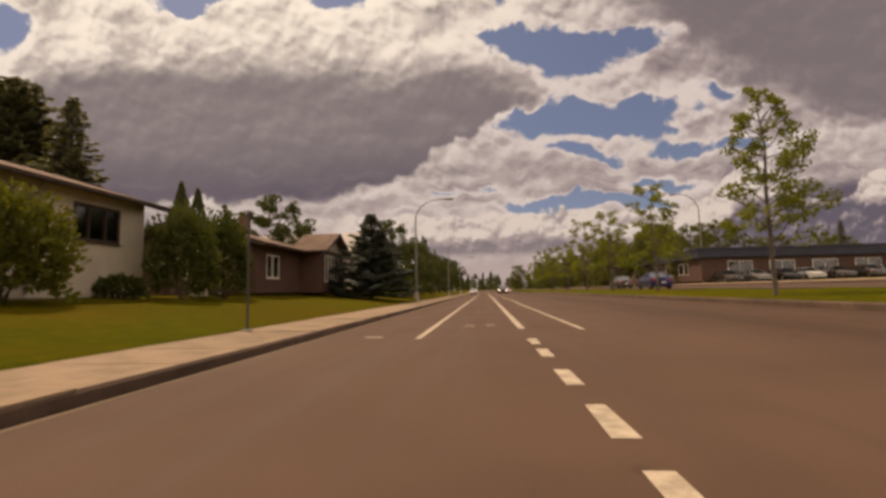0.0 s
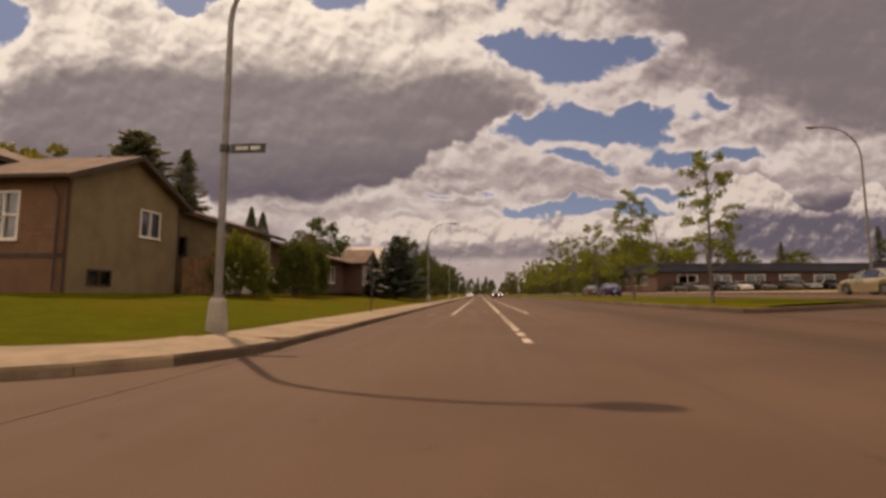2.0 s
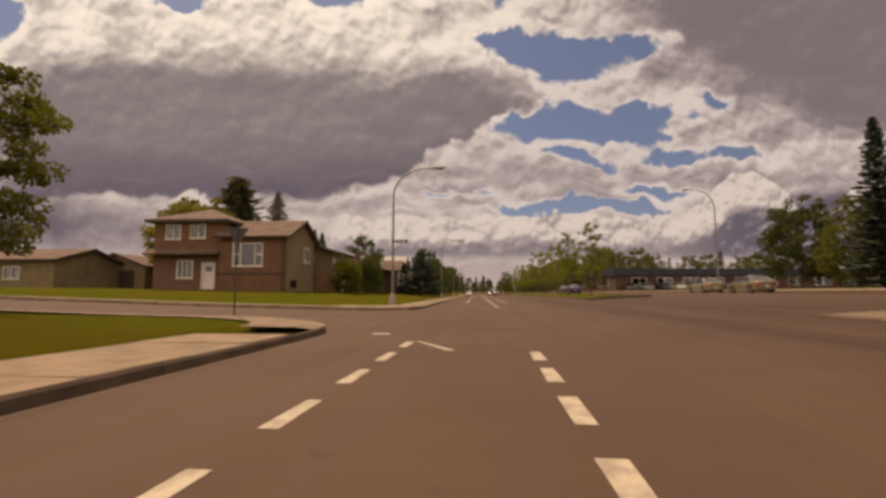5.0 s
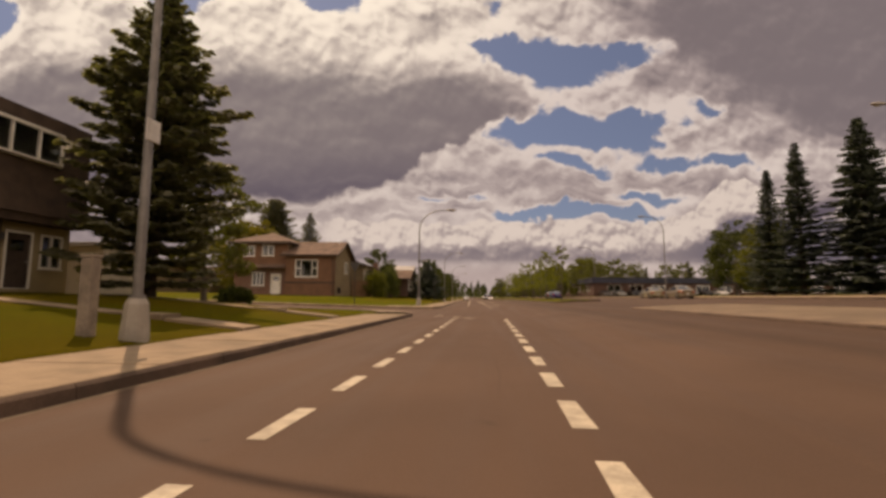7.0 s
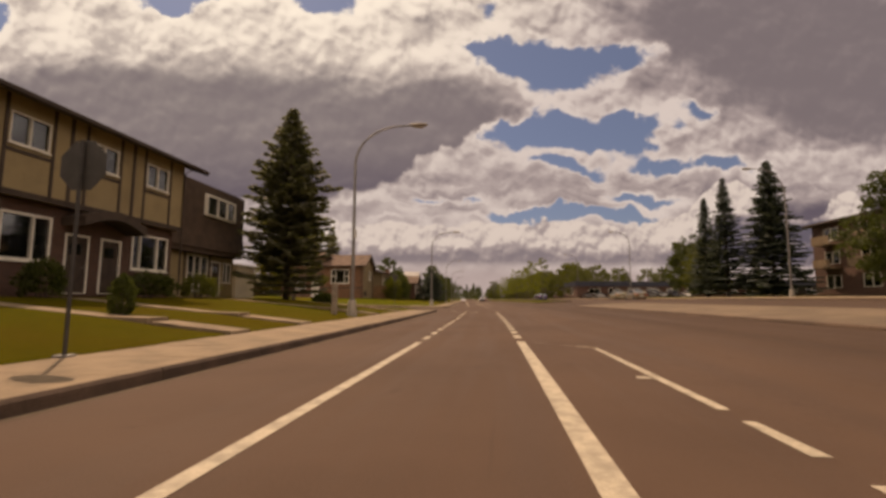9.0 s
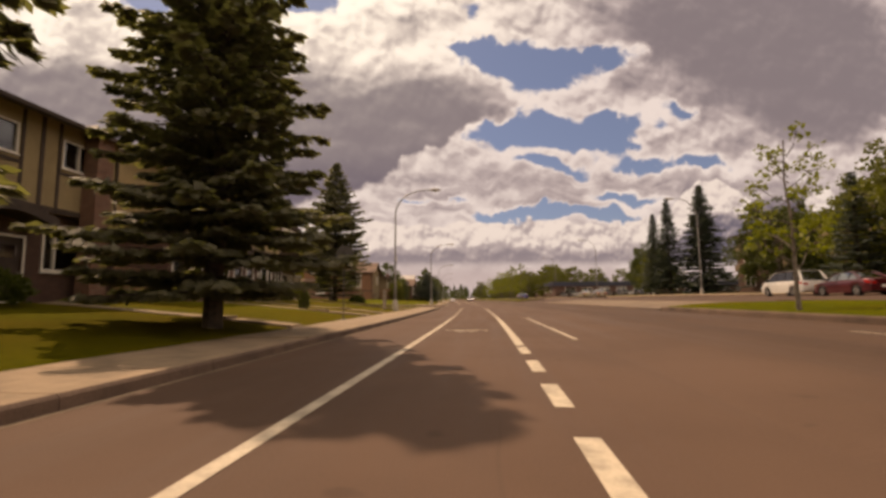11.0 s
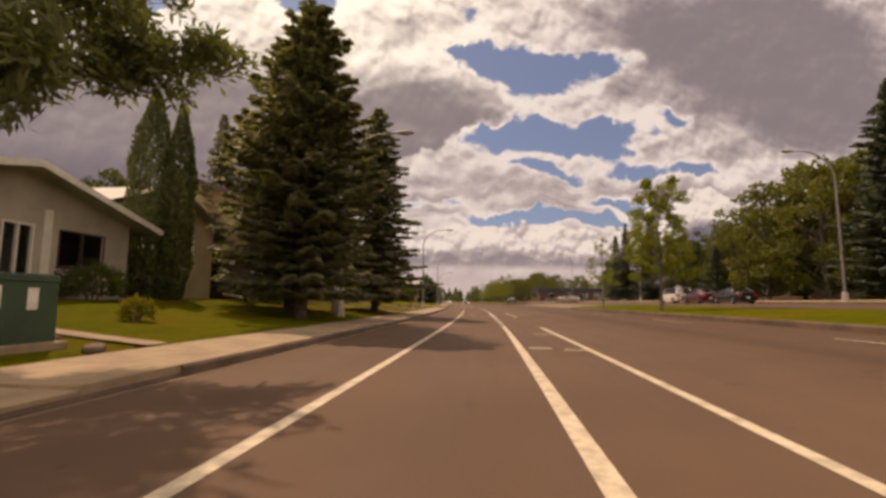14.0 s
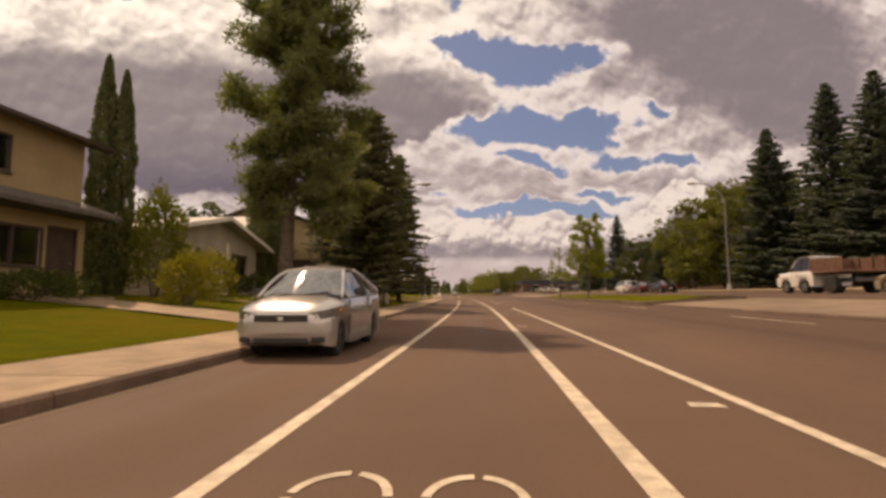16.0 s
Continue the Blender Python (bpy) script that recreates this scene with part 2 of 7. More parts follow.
# ---- materials ----
def surface(name, base, vary=0.25, scale=3.0, fine=40.0, rough=0.8, bump=0.15, metal=0.0, spec=0.4, tint=None, island=0.0, per_object=0.0, stain=0.0, coat=0.0):
    """A weathered surface: broad patches, fine grain, relief, and pieces that differ a little."""
    m = bpy.data.materials.new(name)
    m.use_nodes = True
    w = Nodes(m.node_tree)
    at = w.n("TexCoord").outputs["Object"]
    big = w.noise(at, scale, 5, 0.6)
    small = w.noise(at, fine, 3, 0.6)
    c = Vector(base)
    other = Vector(tint) if tint else c * (1 - vary)
    col = w.mix(w.step(big, 0.35, 0.68), (*(c * (1 + vary * 0.35)), 1), (*other, 1))
    col = w.mix(w.step(small, 0.3, 0.75, 0.0, vary * 1.1), col, (*(c * 0.55), 1))
    if stain:
        far = w.noise(at, scale * 0.18, 3, 0.5)
        col = w.mix(w.step(far, 0.52, 0.72, 0.0, stain), col, (*(c * 0.5), 1))
    if island:
        rnd = w.n("NewGeometry").outputs["Random Per Island"]
        col = w.mix(1.0, col, w.n("CombineColor", *([w.m("MULTIPLY_ADD", rnd, 2 * island, 1 - island)] * 3)), "MULTIPLY")
    if per_object:
        rnd = w.n("ObjectInfo").outputs["Random"]
        col = w.mix(1.0, col, w.n("CombineColor", *([w.m("MULTIPLY_ADD", rnd, 2 * per_object, 1 - per_object)] * 3)), "MULTIPLY")
    b = w.n("BsdfPrincipled")
    w.put(b.inputs["Base Color"], col)
    w.put(b.inputs["Roughness"], w.m("ADD", w.m("MULTIPLY", w.m("SUBTRACT", small, 0.5), 0.25), rough, clamp=True))
    b.inputs["Metallic"].default_value = metal
    b.inputs["Specular IOR Level"].default_value = spec
    b.inputs["Coat Weight"].default_value = coat
    b.inputs["Coat Roughness"].default_value = 0.06
    if bump:
        bp = w.n("Bump")
        bp.inputs["Strength"].default_value, bp.inputs["Distance"].default_value = bump, 0.02
        w.put(bp.inputs["Height"], w.m("ADD", small, w.m("MULTIPLY", big, 0.6)))
        w.put(b.inputs["Normal"], bp.outputs[0])
    w.t.links.new(b.outputs[0], w.n("OutputMaterial").inputs[0])
    return m


def leaf_material(name, base, tip, through=0.25):
    """Leaves: each one its own shade, a little light passes through."""
    m = bpy.data.materials.new(name)
    m.use_nodes = True
    w = Nodes(m.node_tree)
    rnd = w.n("NewGeometry").outputs["Random Per Island"]
    at = w.n("TexCoord").outputs["Object"]
    big = w.noise(at, 0.9, 3)
    k = w.m("ADD", w.m("MULTIPLY", rnd, 0.55), w.m("MULTIPLY", big, 0.6), clamp=True)
    col = w.mix(k, (*base, 1), (*tip, 1))
    b = w.n("BsdfPrincipled")
    w.put(b.inputs["Base Color"], col)
    b.inputs["Roughness"].default_value, b.inputs["Specular IOR Level"].default_value = 0.6, 0.25
    tr = w.n("BsdfTranslucent", w.mix(1.0, col, (1.3, 1.4, 0.5, 1), "MULTIPLY"))
    mx = w.n("MixShader", through, b.outputs[0], tr.outputs[0])
    w.t.links.new(mx.outputs[0], w.n("OutputMaterial").inputs[0])
    return m


def brick_material(name, base, mortar, w_brick=0.22, h_brick=0.075):
    m = bpy.data.materials.new(name)
    m.use_nodes = True
    w = Nodes(m.node_tree)
    at = w.n("TexCoord").outputs["Object"]
    sep = w.n("SeparateXYZ", at)
    v = w.n("CombineXYZ", w.m("ADD", sep.outputs[0], sep.outputs[1]), sep.outputs[2], 0.0)
    br = w.n("TexBrick")
    w.put(br.inputs["Vector"], v)
    c = Vector(base)
    for key, val in (("Color1", (*c, 1)), ("Color2", (*(c * 0.6), 1)), ("Mortar", (*mortar, 1)), ("Scale", 1.0), ("Mortar Size", 0.008), ("Brick Width", w_brick), ("Row Height", h_brick)):
        br.inputs[key].default_value = val
    col = w.mix(w.step(w.noise(at, 1.3, 4), 0.4, 0.7, 0.0, 0.35), br.outputs["Color"], (*(c * 0.55), 1))
    b = w.n("BsdfPrincipled")
    w.put(b.inputs["Base Color"], col)
    b.inputs["Roughness"].default_value = 0.85
    bp = w.n("Bump")
    bp.inputs["Strength"].default_value, bp.inputs["Distance"].default_value, bp.invert = 0.4, 0.01, True
    w.put(bp.inputs["Height"], br.outputs["Fac"])
    w.put(b.inputs["Normal"], bp.outputs[0])
    w.t.links.new(b.outputs[0], w.n("OutputMaterial").inputs[0])
    return m


def glass_material(name, tint, gloss=0.03, least=0.03):
    m = bpy.data.materials.new(name)
    m.use_nodes = True
    w = Nodes(m.node_tree)
    fr = w.n("Fresnel", 1.5)
    tr = w.n("BsdfTransparent", (*tint, 1))
    gl = w.n("BsdfGlossy", (1, 1, 1, 1), gloss)
    mx = w.n("MixShader", w.m("MULTIPLY_ADD", fr.outputs[0], 0.9, least), tr.outputs[0], gl.outputs[0])
    w.t.links.new(mx.outputs[0], w.n("OutputMaterial").inputs[0])
    return m


def lamp_material(name, colour, strength):
    m = bpy.data.materials.new(name)
    m.use_nodes = True
    b = m.node_tree.nodes["Principled BSDF"]
    b.inputs["Base Color"].default_value = (*colour, 1)
    b.inputs["Emission Color"].default_value = (*colour, 1)
    b.inputs["Emission Strength"].default_value = strength
    return m


def road_material(name, base):
    """Worn asphalt: aggregate, tyre-polished tracks along the street, a right side darkened for lens falloff with a
    dark streak, patches, oil spots and a few long seams.
    """
    m = bpy.data.materials.new(name)
    m.use_nodes = True
    w = Nodes(m.node_tree)
    at = w.n("TexCoord").outputs["Object"]
    ab = w.n("SeparateXYZ", at)
    bow = w.n("CombineXYZ", w.m("ADD", ab.outputs[0], RAD), w.m("MINIMUM", ab.outputs[1], 0.0), 0.0)
    across = w.m("SUBTRACT", w.vm("LENGTH", bow), RAD)
    lane = w.n("CombineXYZ", across, w.m("MULTIPLY", ab.outputs[1], 0.05), 0.0).outputs[0]
    c = Vector(base)
    grit = w.noise(at, 60, 3, 0.7)
    patch = w.noise(at, 0.30, 5, 0.6)
    bands = w.noise(lane, 1.3, 5, 0.6)
    broad = w.noise(w.vm("MULTIPLY", lane, (0.6, 0.35, 1.0)), 0.7, 2, 0.5)
    col = w.mix(w.step(patch, 0.35, 0.7), (*(c * 1.08), 1), (*(c * 0.86), 1))
    col = w.mix(w.step(bands, 0.42, 0.72, 0.0, 0.40), col, (*(c * 0.70), 1))
    # lens falloff towards the right, put into the asphalt colour; the dark streak follows
    old = w.m("MULTIPLY", w.step(across, 3.2, 5.2), w.step(broad, 0.30, 0.6, 0.35, 1.0))
    col = w.mix(w.m("MULTIPLY", old, 0.55), col, (*(c * 0.52), 1))
    streak = w.m("MULTIPLY", w.step(w.m("ABSOLUTE", w.m("ADD", w.m("SUBTRACT", across, 5.1), w.m("MULTIPLY", w.m("SUBTRACT", broad, 0.5), 2.2))), 0.0, 0.55, 1.0, 0.0), 0.5)
    col = w.mix(streak, col, (*(c * 0.42), 1))
    col = w.mix(w.step(grit, 0.45, 0.75, 0.0, 0.5), col, (*(c * 1.5), 1))
    col = w.mix(w.step(grit, 0.25, 0.42, 0.45, 0.0), col, (*(c * 0.5), 1))
    # seams run along the lanes and wander a little
    wander = w.m("MULTIPLY", w.m("SUBTRACT", w.noise(at, 0.3, 4, 0.5), 0.5), 0.35)
    seam = w.step(w.m("ABSOLUTE", w.m("ADD", w.m("SUBTRACT", across, 0.10), wander)), 0.004, 0.022, 1.0, 0.0)
    seam = w.m("MULTIPLY", seam, w.step(w.noise(w.vm("MULTIPLY", at, (0.2, 1.0, 1.0)), 0.16, 2), 0.50, 0.64, 0.0, 0.22))
    col = w.mix(seam, col, (*(c * 0.35), 1))
    spots = w.step(w.noise(at, 2.2, 2, 0.4), 0.70, 0.76, 0.0, 0.40)
    col = w.mix(spots, col, (*(c * 0.5), 1))
    b = w.n("BsdfPrincipled")
    w.put(b.inputs["Base Color"], col)
    w.put(b.inputs["Roughness"], w.step(bands, 0.4, 0.7, 0.82, 0.68))
    b.inputs["Specular IOR Level"].default_value = 0.12
    bp = w.n("Bump")
    bp.inputs["Strength"].default_value, bp.inputs["Distance"].default_value = 0.35, 0.008
    w.put(bp.inputs["Height"], grit)
    w.put(b.inputs["Normal"], bp.outputs[0])
    w.t.links.new(b.outputs[0], w.n("OutputMaterial").inputs[0])
    return m


def grass_material(name, a, b_, dry):
    m = bpy.data.materials.new(name)
    m.use_nodes = True
    w = Nodes(m.node_tree)
    at = w.n("TexCoord").outputs["Object"]
    patch = w.noise(at, 0.22, 4, 0.6)
    mid = w.noise(at, 2.0, 4, 0.65)
    blade = w.noise(w.vm("MULTIPLY", at, (1, 1, 0.3)), 75, 3, 0.7)
    col = w.mix(w.step(mid, 0.3, 0.7), (*a, 1), (*b_, 1))
    col = w.mix(w.step(patch, 0.48, 0.68, 0.0, 0.8), col, (*dry, 1))
    ab = w.n("SeparateXYZ", at)
    parched = w.m("MULTIPLY", w.m("MULTIPLY", w.step(ab.outputs[1], -27.0, -23.5, 1.0, 0.0), w.step(ab.outputs[1], -75.0, -62.0, 0.0, 1.0)), w.step(patch, 0.25, 0.6, 0.25, 0.85))
    parched = w.m("MULTIPLY", parched, w.step(ab.outputs[0], 0.0, 4.0, 1.0, 0.0))
    worn = w.m("MULTIPLY", w.m("MULTIPLY", w.step(ab.outputs[1], 6.0, 12.0), w.step(ab.outputs[0], 0.0, 4.0, 1.0, 0.0)), w.step(patch, 0.30, 0.6, 0.1, 0.75))
    parched = w.m("MAXIMUM", parched, worn)
    col = w.mix(parched, col, (*(Vector(dry) * 0.78), 1))
    col = w.mix(w.step(blade, 0.35, 0.7, 0.65, 0.0), col, (*(Vector(a) * 0.35), 1))
    b = w.n("BsdfPrincipled")
    w.put(b.inputs["Base Color"], col)
    b.inputs["Roughness"].default_value, b.inputs["Specular IOR Level"].default_value = 0.95, 0.02
    bp = w.n("Bump")
    bp.inputs["Strength"].default_value, bp.inputs["Distance"].default_value = 0.8, 0.04
    w.put(bp.inputs["Height"], w.m("ADD", blade, w.m("MULTIPLY", mid, 0.5)))
    w.put(b.inputs["Normal"], bp.outputs[0])
    w.t.links.new(b.outputs[0], w.n("OutputMaterial").inputs[0])
    return m


ASPHALT = road_material("asphalt", (0.093, 0.057, 0.038))
ASPHALT_SIDE = road_material("side_asphalt", (0.101, 0.064, 0.044))
GRASS = grass_material("lawn", (0.086, 0.097, 0.003), (0.130, 0.128, 0.004), (0.162, 0.112, 0.007))
CONCRETE = surface("concrete", (0.255, 0.184, 0.113), 0.3, 1.5, 45, 0.9, 0.3, per_object=0.10, stain=0.4)
# stained, and darker than the footway: the kerb face's shade is in this colour
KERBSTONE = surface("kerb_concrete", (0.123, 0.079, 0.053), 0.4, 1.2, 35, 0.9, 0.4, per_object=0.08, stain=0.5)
PAVING = surface("median_concrete", (0.174, 0.123, 0.076), 0.3, 0.8, 30, 0.9, 0.3, stain=0.4)
PAINT = surface("road_paint", (0.468, 0.398, 0.289), 0.35, 5.0, 55, 0.75, 0.2, stain=0.3)
BARK = surface("bark", (0.10, 0.075, 0.055), 0.5, 6, 30, 0.95, 0.8)
BARK_GREY = surface("grey_bark", (0.16, 0.13, 0.10), 0.5, 6, 30, 0.95, 0.6)
NEEDLES = leaf_material("spruce_needles", (0.100, 0.098, 0.066), (0.190, 0.180, 0.115), 0.45)
NEEDLES_BLUE = leaf_material("blue_spruce_needles", (0.045, 0.057, 0.048), (0.098, 0.115, 0.088), 0.30)
PINE = leaf_material("pine_needles", (0.077, 0.087, 0.039), (0.147, 0.158, 0.065), 0.42)
THUJA = leaf_material("cedar_leaves", (0.060, 0.072, 0.033), (0.120, 0.132, 0.054), 0.32)
LEAF = leaf_material("leaves", (0.075, 0.084, 0.016), (0.140, 0.140, 0.026), 0.36)
LEAF_YOUNG = leaf_material("young_leaves", (0.120, 0.140, 0.016), (0.210, 0.215, 0.028), 0.42)
LEAF_GOLD = leaf_material("golden_leaves", (0.136, 0.120, 0.011), (0.208, 0.176, 0.016), 0.30)
LEAF_DARK = leaf_material("dark_leaves", (0.045, 0.055, 0.016), (0.085, 0.098, 0.024), 0.32)
STEEL = surface("galvanised_steel", (0.238, 0.223, 0.202), 0.25, 2.5, 30, 0.5, 0.05, metal=0.4)
PALE_STEEL = surface("painted_steel", (0.357, 0.315, 0.255), 0.2, 2.0, 30, 0.6, 0.05)
DARK_METAL = surface("dark_metal", (0.06, 0.055, 0.05), 0.3, 5, 40, 0.5, 0.05)
LAMP_LENS = surface("lamp_lens", (0.55, 0.53, 0.48), 0.1, 5, 20, 0.2, 0.0)
SIGN_FACE = surface("sign_back", (0.083, 0.077, 0.069), 0.2, 4, 30, 0.5, 0.0, metal=0.3)
SIGN_GREEN = surface("street_sign_paint", (0.05, 0.07, 0.05), 0.2, 4, 30, 0.5, 0.0)
SIGN_WHITE = surface("white_sign_paint", (0.60, 0.57, 0.50), 0.2, 4, 30, 0.5, 0.0)
WOODPOST = surface("weathered_wood", (0.30, 0.24, 0.18), 0.35, 3, 25, 0.85, 0.4)
FENCE = surface("fence_wood", (0.24, 0.135, 0.065), 0.35, 3, 25, 0.85, 0.3, per_object=0.15)
GREENBOX = surface("green_enamel", (0.030, 0.060, 0.032), 0.25, 2, 30, 0.5, 0.05)
STUCCO_TAN = surface("tan_stucco", (0.220, 0.163, 0.088), 0.15, 1.2, 60, 0.95, 0.3, stain=0.2)
SIDING_ORANGE = surface("orange_brown_siding", (0.170, 0.085, 0.043), 0.2, 1.5, 40, 0.8, 0.1, per_object=0.04)
BRICK_ORANGE = brick_material("orange_brick", (0.187, 0.083, 0.047), (0.204, 0.153, 0.111))
BRICK_BROWN = brick_material("brown_brick", (0.105, 0.046, 0.028), (0.099, 0.074, 0.056))
BRICK_PINK = brick_material("pink_brick", (0.120, 0.057, 0.036), (0.108, 0.078, 0.057))
SIDING_WHITE = surface("white_siding", (0.558, 0.495, 0.378), 0.12, 1.0, 40, 0.7, 0.05, per_object=0.03)
STUCCO_WHITE = surface("white_stucco", (0.459, 0.405, 0.321), 0.15, 1.0, 60, 0.95, 0.3, stain=0.15)
STUCCO_CREAM = surface("cream_stucco", (0.32, 0.245, 0.13), 0.15, 1.0, 60, 0.95, 0.3, stain=0.2)
BROWN_CLAD = surface("brown_cladding", (0.085, 0.055, 0.036), 0.3, 1.5, 30, 0.85, 0.3)
DARK_TRIM = surface("dark_brown_trim", (0.060, 0.040, 0.028), 0.3, 3, 40, 0.7, 0.1)
WHITE_TRIM = surface("white_trim", (0.72, 0.68, 0.58), 0.1, 3, 40, 0.6, 0.05)
SHINGLE = surface("brown_shingles", (0.156, 0.098, 0.066), 0.35, 1.2, 14, 0.95, 0.6, stain=0.3)
SHINGLE_GREY = surface("grey_shingles", (0.109, 0.094, 0.078), 0.35, 1.2, 14, 0.95, 0.6, stain=0.3)
ROOF_PALE = surface("pale_roof", (0.429, 0.398, 0.351), 0.2, 1.0, 20, 0.8, 0.2)
ROOF_BLUE = surface("navy_metal_roof", (0.035, 0.038, 0.060), 0.25, 1.0, 20, 0.6, 0.1)
INSIDE = surface("dim_room", (0.10, 0.085, 0.07), 0.3, 1.0, 10, 0.95, 0.0)
CURTAIN = surface("net_curtain", (0.375, 0.345, 0.285), 0.3, 2.5, 9, 0.95, 0.2)
GLASS = glass_material("window_glass", (0.55, 0.57, 0.56))
CARGLASS = glass_material("car_glass", (0.30, 0.33, 0.32), 0.02, 0.16)
RUBBER = surface("tyre_rubber", (0.018, 0.017, 0.016), 0.3, 6, 60, 0.85, 0.2)
ALLOY = surface("alloy", (0.55, 0.54, 0.52), 0.15, 6, 60, 0.3, 0.0, metal=0.9)
BLACKPLASTIC = surface("black_plastic", (0.020, 0.019, 0.018), 0.2, 6, 60, 0.6, 0.05)
HEADLAMP = surface("headlamp_glass", (0.16, 0.15, 0.14), 0.3, 9, 40, 0.12, 0.0, metal=0.4, coat=0.8)
AMBER = surface("amber_lens", (0.65, 0.22, 0.03), 0.1, 9, 40, 0.2, 0.0, coat=0.5)
REDLENS = surface("red_lens", (0.42, 0.02, 0.015), 0.1, 9, 40, 0.2, 0.0, coat=0.5)
LIT_LAMP = lamp_material("lit_headlamp", (1.0, 0.92, 0.75), 5.0)
PLATE = surface("number_plate", (0.6, 0.58, 0.52), 0.1, 9, 40, 0.5, 0.0)
RUST = surface("rusty_steel", (0.15, 0.072, 0.042), 0.4, 5, 40, 0.85, 0.3)


def car_paint(name, colour, metal=0.5):
    return surface(name, colour, 0.05, 1.0, 300, 0.28, 0.0, metal=metal, spec=0.5, coat=0.9)

# ---- building helpers ----
class B:
    """Collects one mesh."""

    def __init__(self):
        self.v, self.f = [], []

    def add(self, verts, faces, m=None):
        k = len(self.v)
        self.v += [tuple(m @ Vector(p)) if m else tuple(p) for p in verts]
        self.f += [tuple(i + k for i in f) for f in faces]
        return self

    def box(self, x0, y0, z0, x1, y1, z1, m=None, bev=0.0):
        if bev:
            c = [(x0, x1), (y0, y1), (z0, z1)]
            v, idx = [], {}
            for sx in (0, 1):
                for sy in (0, 1):
                    for sz in (0, 1):
                        corner = (c[0][sx], c[1][sy], c[2][sz])
                        inn = tuple(q + bev * (1 if k == 0 else -1) for q, k in zip(corner, (sx, sy, sz)))
                        for a in range(3):
                            idx[sx, sy, sz, a] = len(v)
                            v.append(tuple(corner[i] if i == a else inn[i] for i in range(3)))
            f = []
            for a in range(3):
                o = [i for i in range(3) if i != a]
                for k in (0, 1):
                    ring = []
                    for p, q in ((0, 0), (1, 0), (1, 1), (0, 1)):
                        t = [0, 0, 0]
                        t[a], t[o[0]], t[o[1]] = k, p, q
                        ring.append(idx[(*t, a)])
                    f.append(ring if (k == 1) == (a != 1) else ring[::-1])
            for a in range(3):
                o = [i for i in range(3) if i != a]
                for p in (0, 1):
                    for q in (0, 1):
                        e = []
                        for k in (0, 1):
                            t = [0, 0, 0]
                            t[a], t[o[0]], t[o[1]] = k, p, q
                            e.append((idx[(*t, o[0])], idx[(*t, o[1])]))
                        f.append((e[0][0], e[0][1], e[1][1], e[1][0]))
            for sx in (0, 1):
                for sy in (0, 1):
                    for sz in (0, 1):
                        f.append(tuple(idx[sx, sy, sz, a] for a in range(3)))
            return self.add(v, f, m)
        v = [(x, y, z) for z in (z0, z1) for x, y in ((x0, y0), (x1, y0), (x1, y1), (x0, y1))]
        return self.add(v, [(3, 2, 1, 0), (4, 5, 6, 7), (0, 1, 5, 4), (1, 2, 6, 5), (2, 3, 7, 6), (3, 0, 4, 7)], m)

    def tube(self, pts, radii, n=10, m=None, caps=True):
        """A round bar along pts."""
        pts = [Vector(p) for p in pts]
        rings = []
        for i, p in enumerate(pts):
            d = (pts[min(i + 1, len(pts) - 1)] - pts[max(i - 1, 0)]).normalized()
            a = d.orthogonal().normalized() if abs(d.z) < 0.95 else Vector((1, 0, 0))
            a = (a - d * a.dot(d)).normalized()
            b = d.cross(a)
            r = radii[i] if isinstance(radii, (list, tuple)) else radii
            rings.append([p + (a * math.cos(t) + b * math.sin(t)) * r for t in [j * math.tau / n for j in range(n)]])
        return self.loft(rings, caps=caps, m=m)

    def loft(self, rings, caps=True, closed=True, m=None):
        n = len(rings[0])
        v = [p for r in rings for p in r]
        f = []
        for i in range(len(rings) - 1):
            for j in range(n if closed else n - 1):
                k = (j + 1) % n
                f.append((i * n + j, i * n + k, (i + 1) * n + k, (i + 1) * n + j))
        if caps:
            f.append(tuple(range(n))[::-1])
            f.append(tuple((len(rings) - 1) * n + j for j in range(n)))
        return self.add(v, f, m)

    def prism(self, poly, y0, y1, m=None):
        """A shape drawn in x, z and drawn out from y0 to y1."""
        return self.loft([[(x, y0, z) for x, z in poly], [(x, y1, z) for x, z in poly]], m=m)

    def mesh(self, name, material, smooth=False, sharp=38):
        me = bpy.data.meshes.new(name)
        me.from_pydata(self.v, [], self.f)
        me.materials.append(material)
        if smooth:
            me.polygons.foreach_set("use_smooth", [True] * len(me.polygons))
            me.set_sharp_from_angle(angle=radians(sharp))
        return me

    def fix(self):
        bm = bmesh.new()
        vs = [bm.verts.new(p) for p in self.v]
        for f in self.f:
            try:
                bm.faces.new([vs[i] for i in f])
            except ValueError:
                pass
        bmesh.ops.recalc_face_normals(bm, faces=bm.faces)
        bm.verts.index_update()
        self.v = [tuple(p.co) for p in bm.verts]
        self.f = [tuple(p.index for p in q.verts) for q in bm.faces]
        bm.free()
        return self


def part(name, b, material, parent=None, label="", smooth=False, fix=True, sharp=38):
    if fix and len(b.f) < 3000:
        b.fix()
    ob = new(name, b.mesh(name, material, smooth, sharp))
    if parent:
        ob.parent = parent
    return tagged(ob, label)


def thing(name, label, category, m=None, group=""):
    ob = new(name)
    ob.empty_display_size = 0.3
    if m:
        ob.matrix_basis = m
    return tagged(ob, label, category, group)


